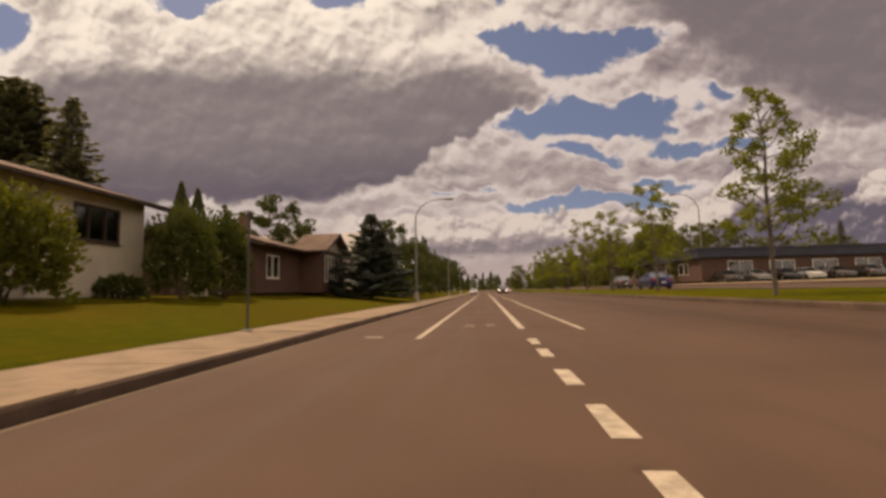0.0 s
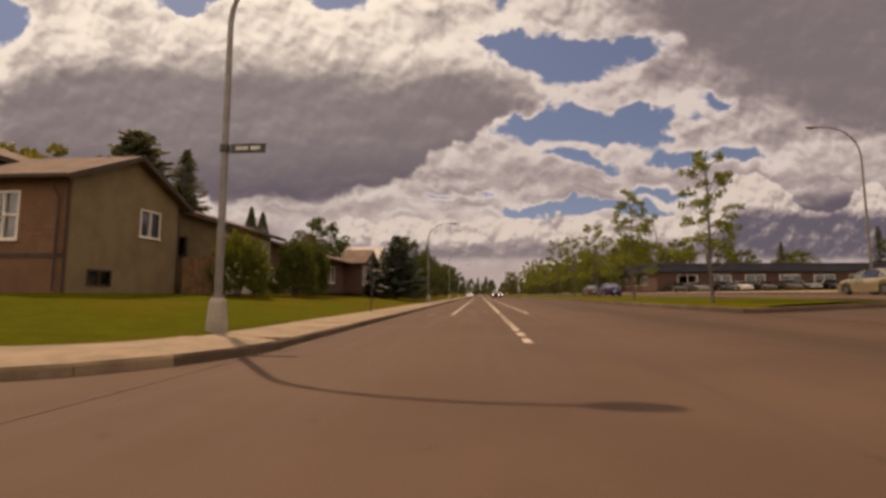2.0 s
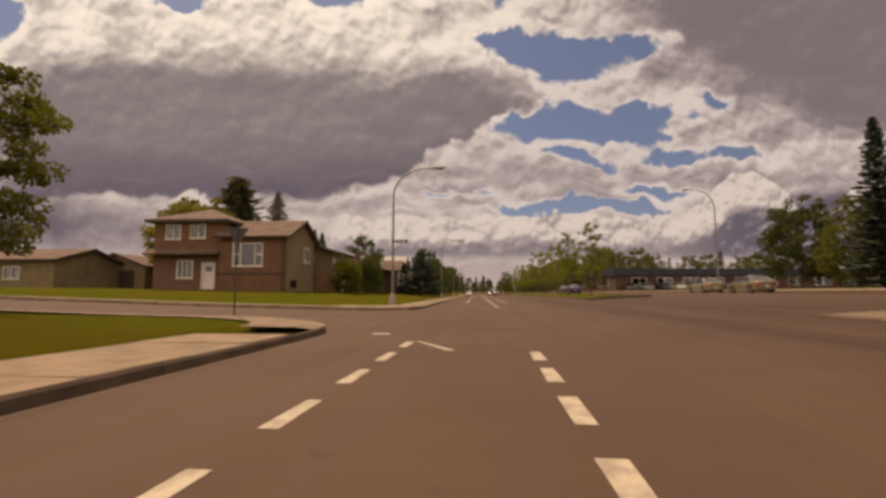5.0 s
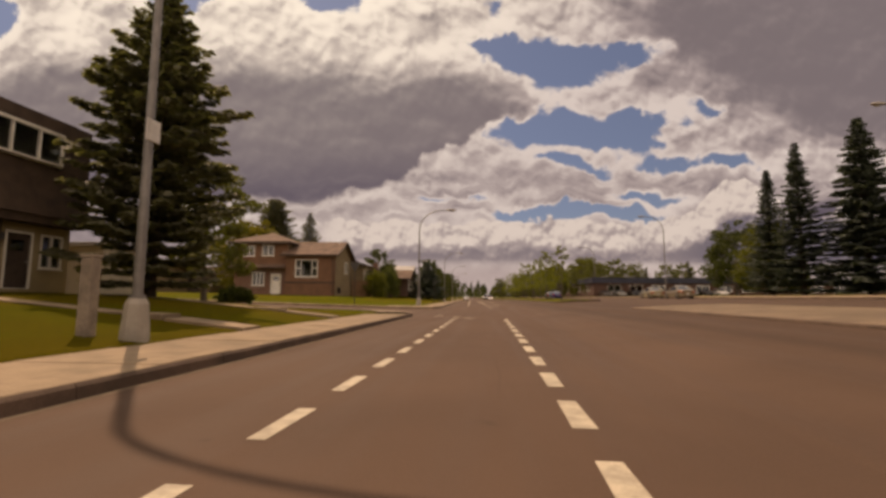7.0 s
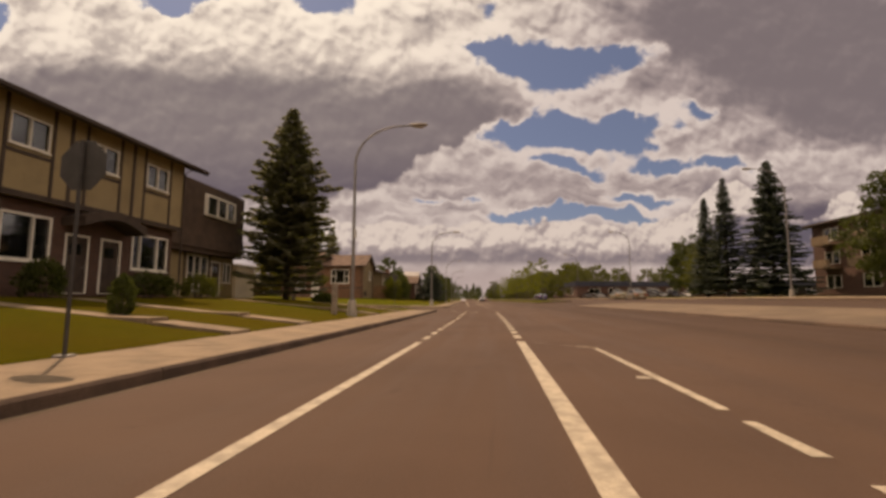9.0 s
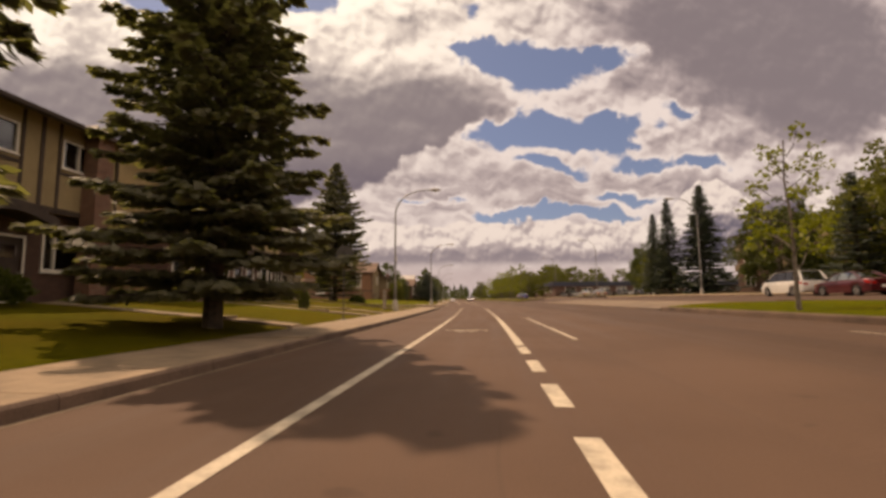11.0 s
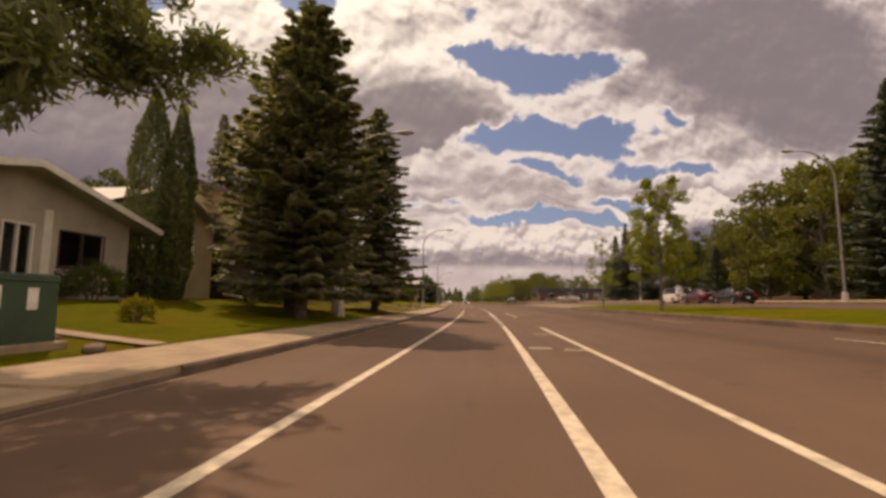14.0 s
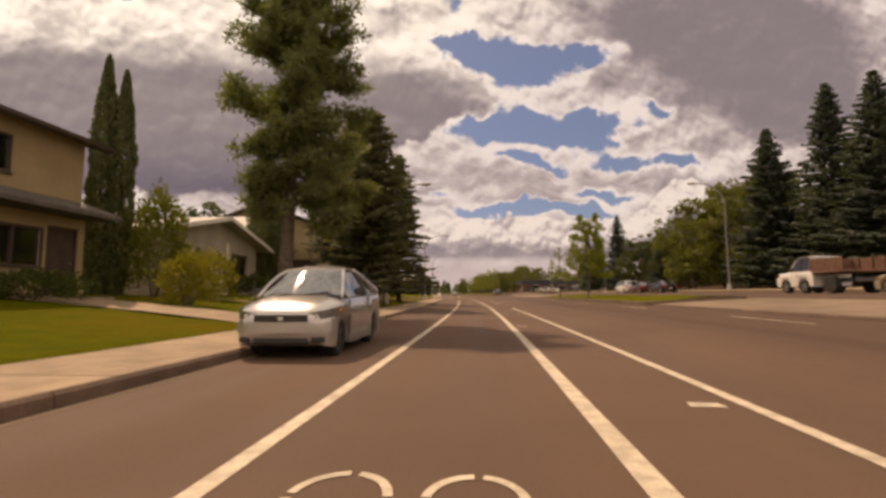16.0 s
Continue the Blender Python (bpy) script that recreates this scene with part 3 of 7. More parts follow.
def quads(name, centres, along, across, material, parent=None, label="", bend=0.0):
    """Many small pointed leaves from arrays: one mesh. Each leaf: base, two shoulders, tip."""
    n = len(centres)
    v = np.empty((n, 4, 3))
    up = np.cross(along, across)
    up /= np.linalg.norm(up, axis=1, keepdims=True) + 1e-9
    ln = np.linalg.norm(across, axis=1, keepdims=True)
    v[:, 0], v[:, 2] = centres - along * 0.5, centres + along * 0.5
    v[:, 1] = centres + across * 0.5 + up * ln * bend
    v[:, 3] = centres - across * 0.5 + up * ln * bend
    me = bpy.data.meshes.new(name)
    me.vertices.add(n * 4)
    me.vertices.foreach_set("co", v.ravel())
    me.loops.add(n * 4)
    me.loops.foreach_set("vertex_index", np.arange(n * 4))
    me.polygons.add(n)
    me.polygons.foreach_set("loop_start", np.arange(n) * 4)
    me.polygons.foreach_set("loop_total", np.full(n, 4))
    me.update(calc_edges=True)
    me.materials.append(material)
    ob = new(name, me)
    if parent:
        ob.parent = parent
    return tagged(ob, label)


# ---- plants ----
def spruce(label, h, r, seed, needles, m, base=0.05, dense=1.0, trunk_r=None, droop=0.22, power=0.85, most=99.0, name="spruce_tree", category="tree"):
    """A conifer: straight trunk, whorls of drooping boughs, each with sprays of needles."""
    rng = np.random.default_rng(seed)
    t = thing(name, label, category, m)
    tr = trunk_r or 0.016 * h + 0.04
    part("trunk", B().tube([(0, 0, -0.2), (0.02, 0, h * 0.4), (0, 0.02, h * 0.98)], [tr, tr * 0.6, 0.02], 9), BARK, t, smooth=True)
    boughs = B()
    C, A, X = [], [], []
    z = h * base + 0.25
    while z < h * 0.985:
        k = (z / h - base) / (1 - base)
        reach = min(r * (1 - k) ** power, most) * rng.uniform(0.9, 1.05) + 0.10
        if k < 0.06:
            reach *= 0.85
        count = int(5 + reach * 2.2)
        a0 = rng.uniform(0, 6.28)
        for i in range(count):
            a = a0 + i * math.tau / count + rng.normal(0, 0.16)
            L = reach * rng.uniform(0.58, 1.20)
            rise = rng.uniform(0.02, 0.25) + 0.55 * k * k
            dirv = np.array([math.cos(a), math.sin(a), 0.0])
            ts = np.linspace(0, 1, 5)
            path = np.array([dirv * L * q + np.array([0, 0, z + L * (rise * q - (droop + rise * 0.5) * q * q + 0.20 * q ** 4)]) for q in ts])
            if L > 0.8:
                boughs.tube([tuple(p) for p in path[::2]], [0.012 * L + 0.01, 0.008 * L + 0.006, 0.004], 4, caps=False)
            n = int((14 + 32 * L) * dense)
            q = rng.uniform(0.06, 1.02, n) ** 0.62
            at = np.stack([np.interp(q, ts, path[:, j]) for j in range(3)], 1)
            side = np.array([-dirv[1], dirv[0], 0.0])
            s = rng.choice([-1, 1], n)[:, None]
            width = (0.30 * L * (1.10 - q) + 0.14)[:, None] * rng.uniform(0.25, 1.0, (n, 1))
            d = dirv * rng.uniform(0.35, 0.9, (n, 1)) + side * s * rng.uniform(0.4, 1.0, (n, 1)) + np.array([0, 0, -1.0]) * rng.uniform(0.05, 0.55, (n, 1))
            d /= np.linalg.norm(d, axis=1, keepdims=True)
            ln = rng.uniform(0.22, 0.46, (n, 1)) * (0.6 + 0.15 * min(L, 3.2))
            pos = at + side * s * width * 0.75 + np.array([0, 0, -0.12]) * width + rng.normal(0, 0.025, (n, 3))
            C.append(pos), A.append(d * ln)
            up = np.array([0, 0, 1.0]) + rng.normal(0, 0.45, (n, 3))
            x = np.cross(d, up)
            x /= np.linalg.norm(x, axis=1, keepdims=True) + 1e-9
            X.append(x * ln * rng.uniform(0.36, 0.62, (n, 1)))
        z += (0.18 + 0.020 * h * (1 - k)) * rng.uniform(0.75, 1.3)
    part("branching", boughs, BARK, t, fix=False)
    quads("foliage", np.concatenate(C), np.concatenate(A), np.concatenate(X), needles, t, bend=0.15)
    return t


def broadleaf(label, h, crown, seed, leaves, m, clear=0.3, dens=1.0, size=0.16, trunk_r=None, lobes=16, bark=None, name="leafy_tree", category="tree", squash=1.0, spread=1.0, open_=0.0):
    """A leafy tree: tapered trunk, forking limbs and clumps of leaves at their ends."""
    rng = np.random.default_rng(seed)
    t = thing(name, label, category, m)
    tr = trunk_r or 0.012 * h + 0.03
    wob = rng.normal(0, 0.02 * h, (4, 2))
    z0 = h * clear
    part("trunk", B().tube([(0, 0, -0.15), (*wob[0] * 0.3, z0 * 0.6), (*wob[1] * 0.6, z0 + (h - z0) * 0.3), (*wob[2] * 0.8, z0 + (h - z0) * 0.62), (*wob[3] * 0.6, h * 0.94)],
                           [tr * 1.25, tr, tr * 0.75, tr * 0.45, 0.015], 9), bark or BARK_GREY, t, smooth=True)
    limbs = B()
    C, A, X = [], [], []
    for i in range(lobes):
        k = (i + rng.uniform(0.1, 0.9)) / lobes
        zc = z0 + (h - z0) * (0.08 + 0.88 * k)
        rad = crown * math.sqrt(max(0.05, 1 - ((k - 0.38) / 0.68) ** 2)) * rng.uniform(0.55, 0.95) * spread
        a = i * 2.39996 + rng.normal(0, 0.3)
        tip = np.array([math.cos(a) * rad, math.sin(a) * rad, zc])
        root = np.array([0, 0, max(z0 * 0.85, zc - rad * rng.uniform(0.5, 0.95))])
        mid = (root + tip) / 2 + np.array([0, 0, -0.06 * rad]) + rng.normal(0, 0.05 * rad, 3)
        limbs.tube([tuple(root), tuple(mid), tuple(tip)], [tr * 0.38, tr * 0.22, 0.012], 5, caps=False)
        lump = crown * rng.uniform(0.34, 0.52) * (1 - 0.35 * k)
        for j in range(3 + int(3 * rng.random())):
            o = rng.normal(0, 1, 3)
            o /= np.linalg.norm(o)
            c = tip + o * lump * rng.uniform(0.4, 0.95) * np.array([1, 1, 0.75 * squash])
            rr = lump * rng.uniform(0.38, 0.62)
            limbs.tube([tuple(mid * 0.25 + tip * 0.75), tuple(c)], [tr * 0.12 + 0.006, 0.006], 4, caps=False)
            n = int(dens * 90 * (rr / size) ** 1.5 * 0.16)
            p = rng.normal(0, 1, (n, 3))
            p /= np.linalg.norm(p, axis=1, keepdims=True)
            p = c + p * rr * rng.uniform(0.35, 1.0, (n, 1)) ** 0.6 * np.array([1, 1, 0.7 * squash])
            d = rng.normal(0, 1, (n, 3)) + np.array([0, 0, -0.5])
            d /= np.linalg.norm(d, axis=1, keepdims=True)
            x = np.cross(d, rng.normal(0, 1, (n, 3)))
            x /= np.linalg.norm(x, axis=1, keepdims=True) + 1e-9
            ln = size * rng.uniform(0.6, 1.3, (n, 1))
            C.append(p), A.append(d * ln), X.append(x * ln * 0.75)
    part("branching", limbs, bark or BARK_GREY, t, fix=False)
    quads("crown", np.concatenate(C), np.concatenate(A), np.concatenate(X), leaves, t, bend=0.12)
    return t


def shrub(label, w, d, h, seed, leaves, m, size=0.12, n=4200, name="shrub", group="", shell=0.55, point=0.0):
    """A bush: short stems and a dense shell of leaves with an uneven outline. point > 0 gives a column that tapers to the top."""
    rng = np.random.default_rng(seed)
    t = thing(name, label, "shrub", m, group)
    stems = B()
    for i in range(6):
        a = i * 1.05 + rng.uniform(0, 0.5)
        stems.tube([(0.1 * math.cos(a), 0.1 * math.sin(a), -0.1), (0.3 * w * math.cos(a) * 0.7, 0.3 * d * math.sin(a) * 0.7, h * 0.55)], [0.03, 0.01], 5, caps=False)
    if point:
        stems.tube([(0, 0, -0.1), (0, 0, h * 0.95)], [0.07, 0.01], 6, caps=False)
    part("branching", stems, BARK, t, fix=False)
    k = rng.uniform(0, 1, n) if point else None
    a = rng.uniform(0, math.tau, n)
    if point:
        prof = np.minimum(1, (1 - k) / 0.35) ** 0.7 * np.minimum(1, 0.55 + k * 4)
        rr = rng.uniform(shell, 1.0, n) * prof * (1 + 0.10 * np.sin(a * 5 + k * 19) + 0.08 * np.sin(a * 2 - k * 31))
        p = np.stack([np.cos(a) * rr * w / 2, np.sin(a) * rr * d / 2, k * h], 1)
        dirs = np.stack([np.cos(a) * 0.4, np.sin(a) * 0.4, np.ones(n)], 1) + rng.normal(0, 0.25, (n, 3))
    else:
        u = rng.uniform(-0.55, 1.0, n)
        q = np.sqrt(np.maximum(0, 1 - u * u))
        lump = 1 + 0.16 * np.sin(a * 3 + 1.7 * seed) * q + 0.13 * np.sin(a * 7 + u * 6 + seed) + 0.10 * np.sin(u * 11 + a * 2)
        rr = rng.uniform(shell, 1.0, n) ** 0.7 * lump
        p = np.stack([np.cos(a) * q * rr * w / 2, np.sin(a) * q * rr * d / 2, np.maximum(0.02, h * (0.38 + 0.58 * u * rr))], 1)
        dirs = p * np.array([1, 1, 0.6]) + rng.normal(0, 0.45, (n, 3)) * np.array([w, d, h]) * 0.4
    dirs /= np.linalg.norm(dirs, axis=1, keepdims=True) + 1e-9
    x = np.cross(dirs, rng.normal(0, 1, (n, 3)))
    x /= np.linalg.norm(x, axis=1, keepdims=True) + 1e-9
    ln = size * rng.uniform(0.6, 1.35, (n, 1))
    quads("foliage", p, dirs * ln, x * ln * 0.6, leaves, t, bend=0.12)
    return t


def pine(label, h, seed, m):
    """An old pine: bare bowed trunk, long limbs, needle tufts in clumps."""
    rng = np.random.default_rng(seed)
    t = thing("pine_tree", label, "tree", m)
    lean = [(0, 0, -0.2), (0.05, 0.02, h * 0.2), (0.22, 0.05, h * 0.45), (0.30, 0.0, h * 0.7), (0.25, 0.0, h * 0.97)]
    part("trunk", B().tube(lean, [0.30, 0.25, 0.20, 0.12, 0.02], 12), BARK, t, smooth=True)
    limbs = B()
    C, A, X = [], [], []
    for i in range(62):
        k = 0.25 + 0.73 * (i / 62) ** 0.9
        z = h * k
        a = i * 2.4 + rng.normal(0, 0.3)
        L = (3.35 * (1.03 - k) ** 0.42 + 0.35) * rng.uniform(0.6, 1.05) * (0.75 if k < 0.36 else 1.0)
        base = np.array([0.26, 0.03, z])
        dirv = np.array([math.cos(a) * (1.12 if math.cos(a) > 0 else 0.88), math.sin(a), rng.uniform(-0.15, 0.35)])
        tip = base + dirv * L
        mid = base + dirv * L * 0.5 + np.array([0, 0, -0.12 * L])
        limbs.tube([tuple(base), tuple(mid), tuple(tip)], [0.05 + 0.015 * L, 0.035, 0.015], 5, caps=False)
        for j in range(int(5 + 5 * L)):
            q = rng.uniform(0.35, 1.05)
            c = (mid + (tip - mid) * (q - 0.5) * 2 if q > 0.5 else base + (mid - base) * q * 2) + rng.normal(0, 0.24, 3) * np.array([1.25, 1.25, 0.7])
            limbs.tube([tuple(mid), tuple(c)], [0.012, 0.006], 3, caps=False)
            n = 90
            d = rng.normal(0, 1, (n, 3)) + np.array([0, 0, 0.35])
            d /= np.linalg.norm(d, axis=1, keepdims=True)
            ln = rng.uniform(0.14, 0.30, (n, 1))
            x = np.cross(d, rng.normal(0, 1, (n, 3)))
            x /= np.linalg.norm(x, axis=1, keepdims=True) + 1e-9
            C.append(c + d * ln * 0.8 + rng.normal(0, 0.12, (n, 3))), A.append(d * ln), X.append(x * ln * 0.28)
    part("branching", limbs, BARK, t, fix=False)
    quads("foliage", np.concatenate(C), np.concatenate(A), np.concatenate(X), PINE, t)
    return t


# ---- street furniture ----
def street_lamp(label, m, height=8.8, arm=2.65, sign="", plate=None):
    """A tapered steel pole on a flared concrete foot; the pole bends over into an arm with a long lamp head. The arm points to local +x."""
    t = thing("street_lamp", label, "street lamp", m, "street lamps")
    part("footing", B().tube([(0, 0, -0.1), (0, 0, 0.10), (0, 0, 0.62), (0, 0, 0.72)], [0.235, 0.23, 0.185, 0.14], 8), PALE_STEEL, t, "pale concrete footing")
    bend = height * 0.80
    pts, rad = [(0, 0, 0.7), (0, 0, bend * 0.5), (0, 0, bend)], [0.088, 0.076, 0.062]
    for i in range(1, 9):
        a = i / 8 * math.pi / 2
        pts.append((arm * 0.80 * (1 - math.cos(a)), 0, bend + (height - bend) * math.sin(a)))
        rad.append(0.060 - 0.0025 * i)
    pts.append((arm, 0, height + 0.02))
    rad.append(0.045)
    part("pole", B().tube(pts, rad, 12), STEEL, t, smooth=True)
    head = B().loft([[(arm - 0.12 + x, w * math.cos(a), height + 0.03 + hh * math.sin(a)) for a in [k * math.tau / 10 for k in range(10)]]
                     for x, w, hh in ((0, 0.06, 0.05), (0.15, 0.13, 0.09), (0.45, 0.17, 0.10), (0.75, 0.14, 0.08), (0.85, 0.05, 0.04))])
    hd = part("lamp_head", head, PALE_STEEL, t, smooth=True)
    part("lens", B().loft([[(arm + 0.1 + 0.5 * (k / 4), 0.13 * math.cos(a), height - 0.04 - 0.05 * math.sin(math.pi * k / 4)) for a in (0, 1.05, 2.1, 3.14)] for k in range(5)], closed=False, caps=False), LAMP_LENS, hd)
    part("collar", B().tube([(0, 0, 0.68), (0, 0, 0.78)], 0.13, 12), STEEL, t)
    if sign == "blades":
        p = part("street_sign", B().box(0.14, -0.012, 3.95, 0.95, 0.012, 4.17, bev=0.004), SIGN_GREEN, t, "dark street name blade")
        part("lettering", B().box(0.26, -0.017, 4.02, 0.55, -0.013, 4.10).box(0.60, -0.017, 4.02, 0.83, -0.013, 4.10), SIGN_WHITE, p)
        part("bracket", B().tube([(0, 0, 3.98), (0, 0, 4.14)], 0.11, 10), DARK_METAL, t)
    if sign == "plate":
        part("sign_plate", B().box(0.06, -0.17, 3.55, 0.09, 0.17, 3.95, bev=0.006), SIGN_WHITE, t, "small white sign seen from behind")
    return t


def sign_post(label, m, shape="plate", height=2.6, size=0.45):
    t = thing("road_sign", label, "road sign", m)
    part("post", B().box(-0.022, -0.022, -0.1, 0.022, 0.022, height, bev=0.006), DARK_METAL, t)
    if shape == "octagon":
        b = B().loft([[(size / 2 * 1.08 * math.cos(a), y, height - size / 2 + size / 2 * 1.08 * math.sin(a)) for a in [math.pi / 8 + k * math.pi / 4 for k in range(8)]] for y in (0.034, 0.040)])
    elif shape == "triangle":
        b = B().loft([[(x * size, y, height - size * 0.9 * z) for x, z in ((-0.5, 0.04), (-0.46, 0), (0.46, 0), (0.5, 0.04), (0.04, 1), (-0.04, 1))] for y in (0.034, 0.040)])
    else:
        b = B().box(-size / 2, 0.034, height - size * 1.35, size / 2, 0.040, height, bev=0.002)
    part("sign_plate", b, SIGN_FACE, t, "bare grey back of the sign")
    part("base_plate", B().box(-0.10, -0.10, -0.02, 0.10, 0.10, 0.03, bev=0.01), STEEL, t)
    return t

# ---- houses ----
def face_at(bl, face):
    """Maps (along the wall, outwards, up) of one wall of a block to the house."""
    x0, x1, y0, y1 = bl["x"][0], bl["x"][1], bl["y"][0], bl["y"][1]
    o, a, t = {"S": ((x0, y0), (1, 0), (0, -1)), "E": ((x1, y0), (0, 1), (1, 0)), "N": ((x1, y1), (-1, 0), (0, 1)), "W": ((x0, y1), (0, -1), (-1, 0))}[face]
    return Matrix(((a[0], t[0], 0, o[0]), (a[1], t[1], 0, o[1]), (0, 0, 1, bl.get("z", 0.0)), (0, 0, 0, 1)))


def face_len(bl, face):
    return bl["x"][1] - bl["x"][0] if face in "SN" else bl["y"][1] - bl["y"][0]


TH = 0.22


def cells(b, m, a0, a1, z0, z1, holes, t0, t1):
    """A wall slab with holes cut through, as one closed shell."""
    aa = sorted({a0, a1, *[min(a1, max(a0, v)) for h in holes for v in (h[0], h[0] + h[2])]})
    zz = sorted({z0, z1, *[min(z1, max(z0, v)) for h in holes for v in (h[1], h[1] + h[3])]})

    def solid(i, j):
        if not (0 <= i < len(aa) - 1 and 0 <= j < len(zz) - 1):
            return False
        ma, mz = (aa[i] + aa[i + 1]) / 2, (zz[j] + zz[j + 1]) / 2
        return not any(h[0] < ma < h[0] + h[2] and h[1] < mz < h[1] + h[3] for h in holes)

    idx, v, f = {}, [], []

    def at(i, j, k):
        if (i, j, k) not in idx:
            idx[i, j, k] = len(v)
            v.append((aa[i], (t0, t1)[k], zz[j]))
        return idx[i, j, k]

    for i in range(len(aa) - 1):
        for j in range(len(zz) - 1):
            if not solid(i, j):
                continue
            f.append((at(i, j, 1), at(i, j + 1, 1), at(i + 1, j + 1, 1), at(i + 1, j, 1)))
            f.append((at(i, j, 0), at(i + 1, j, 0), at(i + 1, j + 1, 0), at(i, j + 1, 0)))
            for di, dj, p, q in ((-1, 0, (i, j), (i, j + 1)), (1, 0, (i + 1, j + 1), (i + 1, j)), (0, -1, (i + 1, j), (i, j)), (0, 1, (i, j + 1), (i + 1, j + 1))):
                if not solid(i + di, j + dj):
                    f.append((at(*p, 0), at(*q, 0), at(*q, 1), at(*p, 1)))
    b.add(v, f, m)


def window(house, m, a, z, w, h, trim, cols=2, rows=1, sill=True, curtain=0.5, border=0.07, sash=False):
    cuts = cols if isinstance(cols, (list, tuple)) else [i / cols for i in range(1, cols)]
    xs, zs = [0, *cuts, 1], [i / rows for i in range(rows + 1)]
    holes = [(a + w * c0 + 0.028 * (c0 > 0), z + h * r0 + 0.02 * (r0 > 0), w * (c1 - c0) - 0.028 * ((c0 > 0) + (c1 < 1)), h * (r1 - r0) - 0.02 * ((r0 > 0) + (r1 < 1))) for c0, c1 in zip(xs, xs[1:]) for r0, r1 in zip(zs, zs[1:])]
    if sash:
        split = []
        for x, zz, ww, hh in holes:
            split += [(x, zz, ww, hh * 0.48), (x, zz + hh * 0.54, ww, hh * 0.46)] if x < a + 0.01 or x + ww > a + w - 0.01 else [(x, zz, ww, hh)]
        holes = split
    f = B()
    cells(f, m, a - border, a + w + border, z - border, z + h + border, holes, -0.10, 0.035)
    win = part("window", f, trim, house, fix=False)
    edges = [0, *cuts, 1]
    for c0, c1 in zip(edges, edges[1:]):
        g = part("pane", B().box(a + w * c0 + 0.01, -0.060, z + 0.01, a + w * c1 - 0.01, -0.050, z + h - 0.01, m), GLASS, win)
        g.visible_shadow = False
    if sill:
        part("sill", B().box(a - border - 0.04, -0.05, z - border - 0.05, a + w + border + 0.04, 0.09, z - border, m), trim, win)
    if curtain:
        n = max(6, int(w * 14))
        for lo, hi in ((0, curtain / 2), (1 - curtain / 2, 1)) if curtain < 1 else ((0, 1),):
            k = max(4, int(n * (hi - lo)))
            pts = [(a + w * (lo + (hi - lo) * i / k), -0.17 + 0.025 * (i % 2)) for i in range(k + 1)]
            c = B().add([(x, y, zz) for x, y in pts for zz in (z, z + h)], [(2 * i, 2 * i + 2, 2 * i + 3, 2 * i + 1) for i in range(k)], m)
            part("curtain", c, CURTAIN, win, fix=False)
    return win


def door(house, m, a, z, w, h, colour, trim, glazed=True):
    f = B().box(a - 0.08, -0.12, z, a, 0.03, z + h, m).box(a + w, -0.12, z, a + w + 0.08, 0.03, z + h, m).box(a - 0.08, -0.12, z + h, a + w + 0.08, 0.03, z + h + 0.08, m)
    f.box(a - 0.05, -0.12, z - 0.03, a + w + 0.05, 0.06, z, m)
    d = part("door", f, trim, house, fix=False)
    leaf = B()
    cells(leaf, m, a, a + w, z, z + h, [(a + w * 0.2, z + h * 0.68, w * 0.6, h * 0.2)] if glazed else [], -0.10, -0.05)
    for r0, r1 in ((0.06, 0.30), (0.36, 0.60)):
        leaf.box(a + w * 0.15, -0.05, z + h * r0, a + w * 0.45, -0.035, z + h * r1, m).box(a + w * 0.55, -0.05, z + h * r0, a + w * 0.85, -0.035, z + h * r1, m)
    part("door_leaf", leaf, colour, d, fix=False)
    if glazed:
        part("pane", B().box(a + w * 0.2, -0.08, z + h * 0.68, a + w * 0.8, -0.07, z + h * 0.88, m), GLASS, d)
    part("handle", B().tube([m @ Vector((a + w * 0.9, -0.05, z + 0.98)), m @ Vector((a + w * 0.9, 0.02, z + 0.98))], 0.03, 8), STEEL, d)
    return d


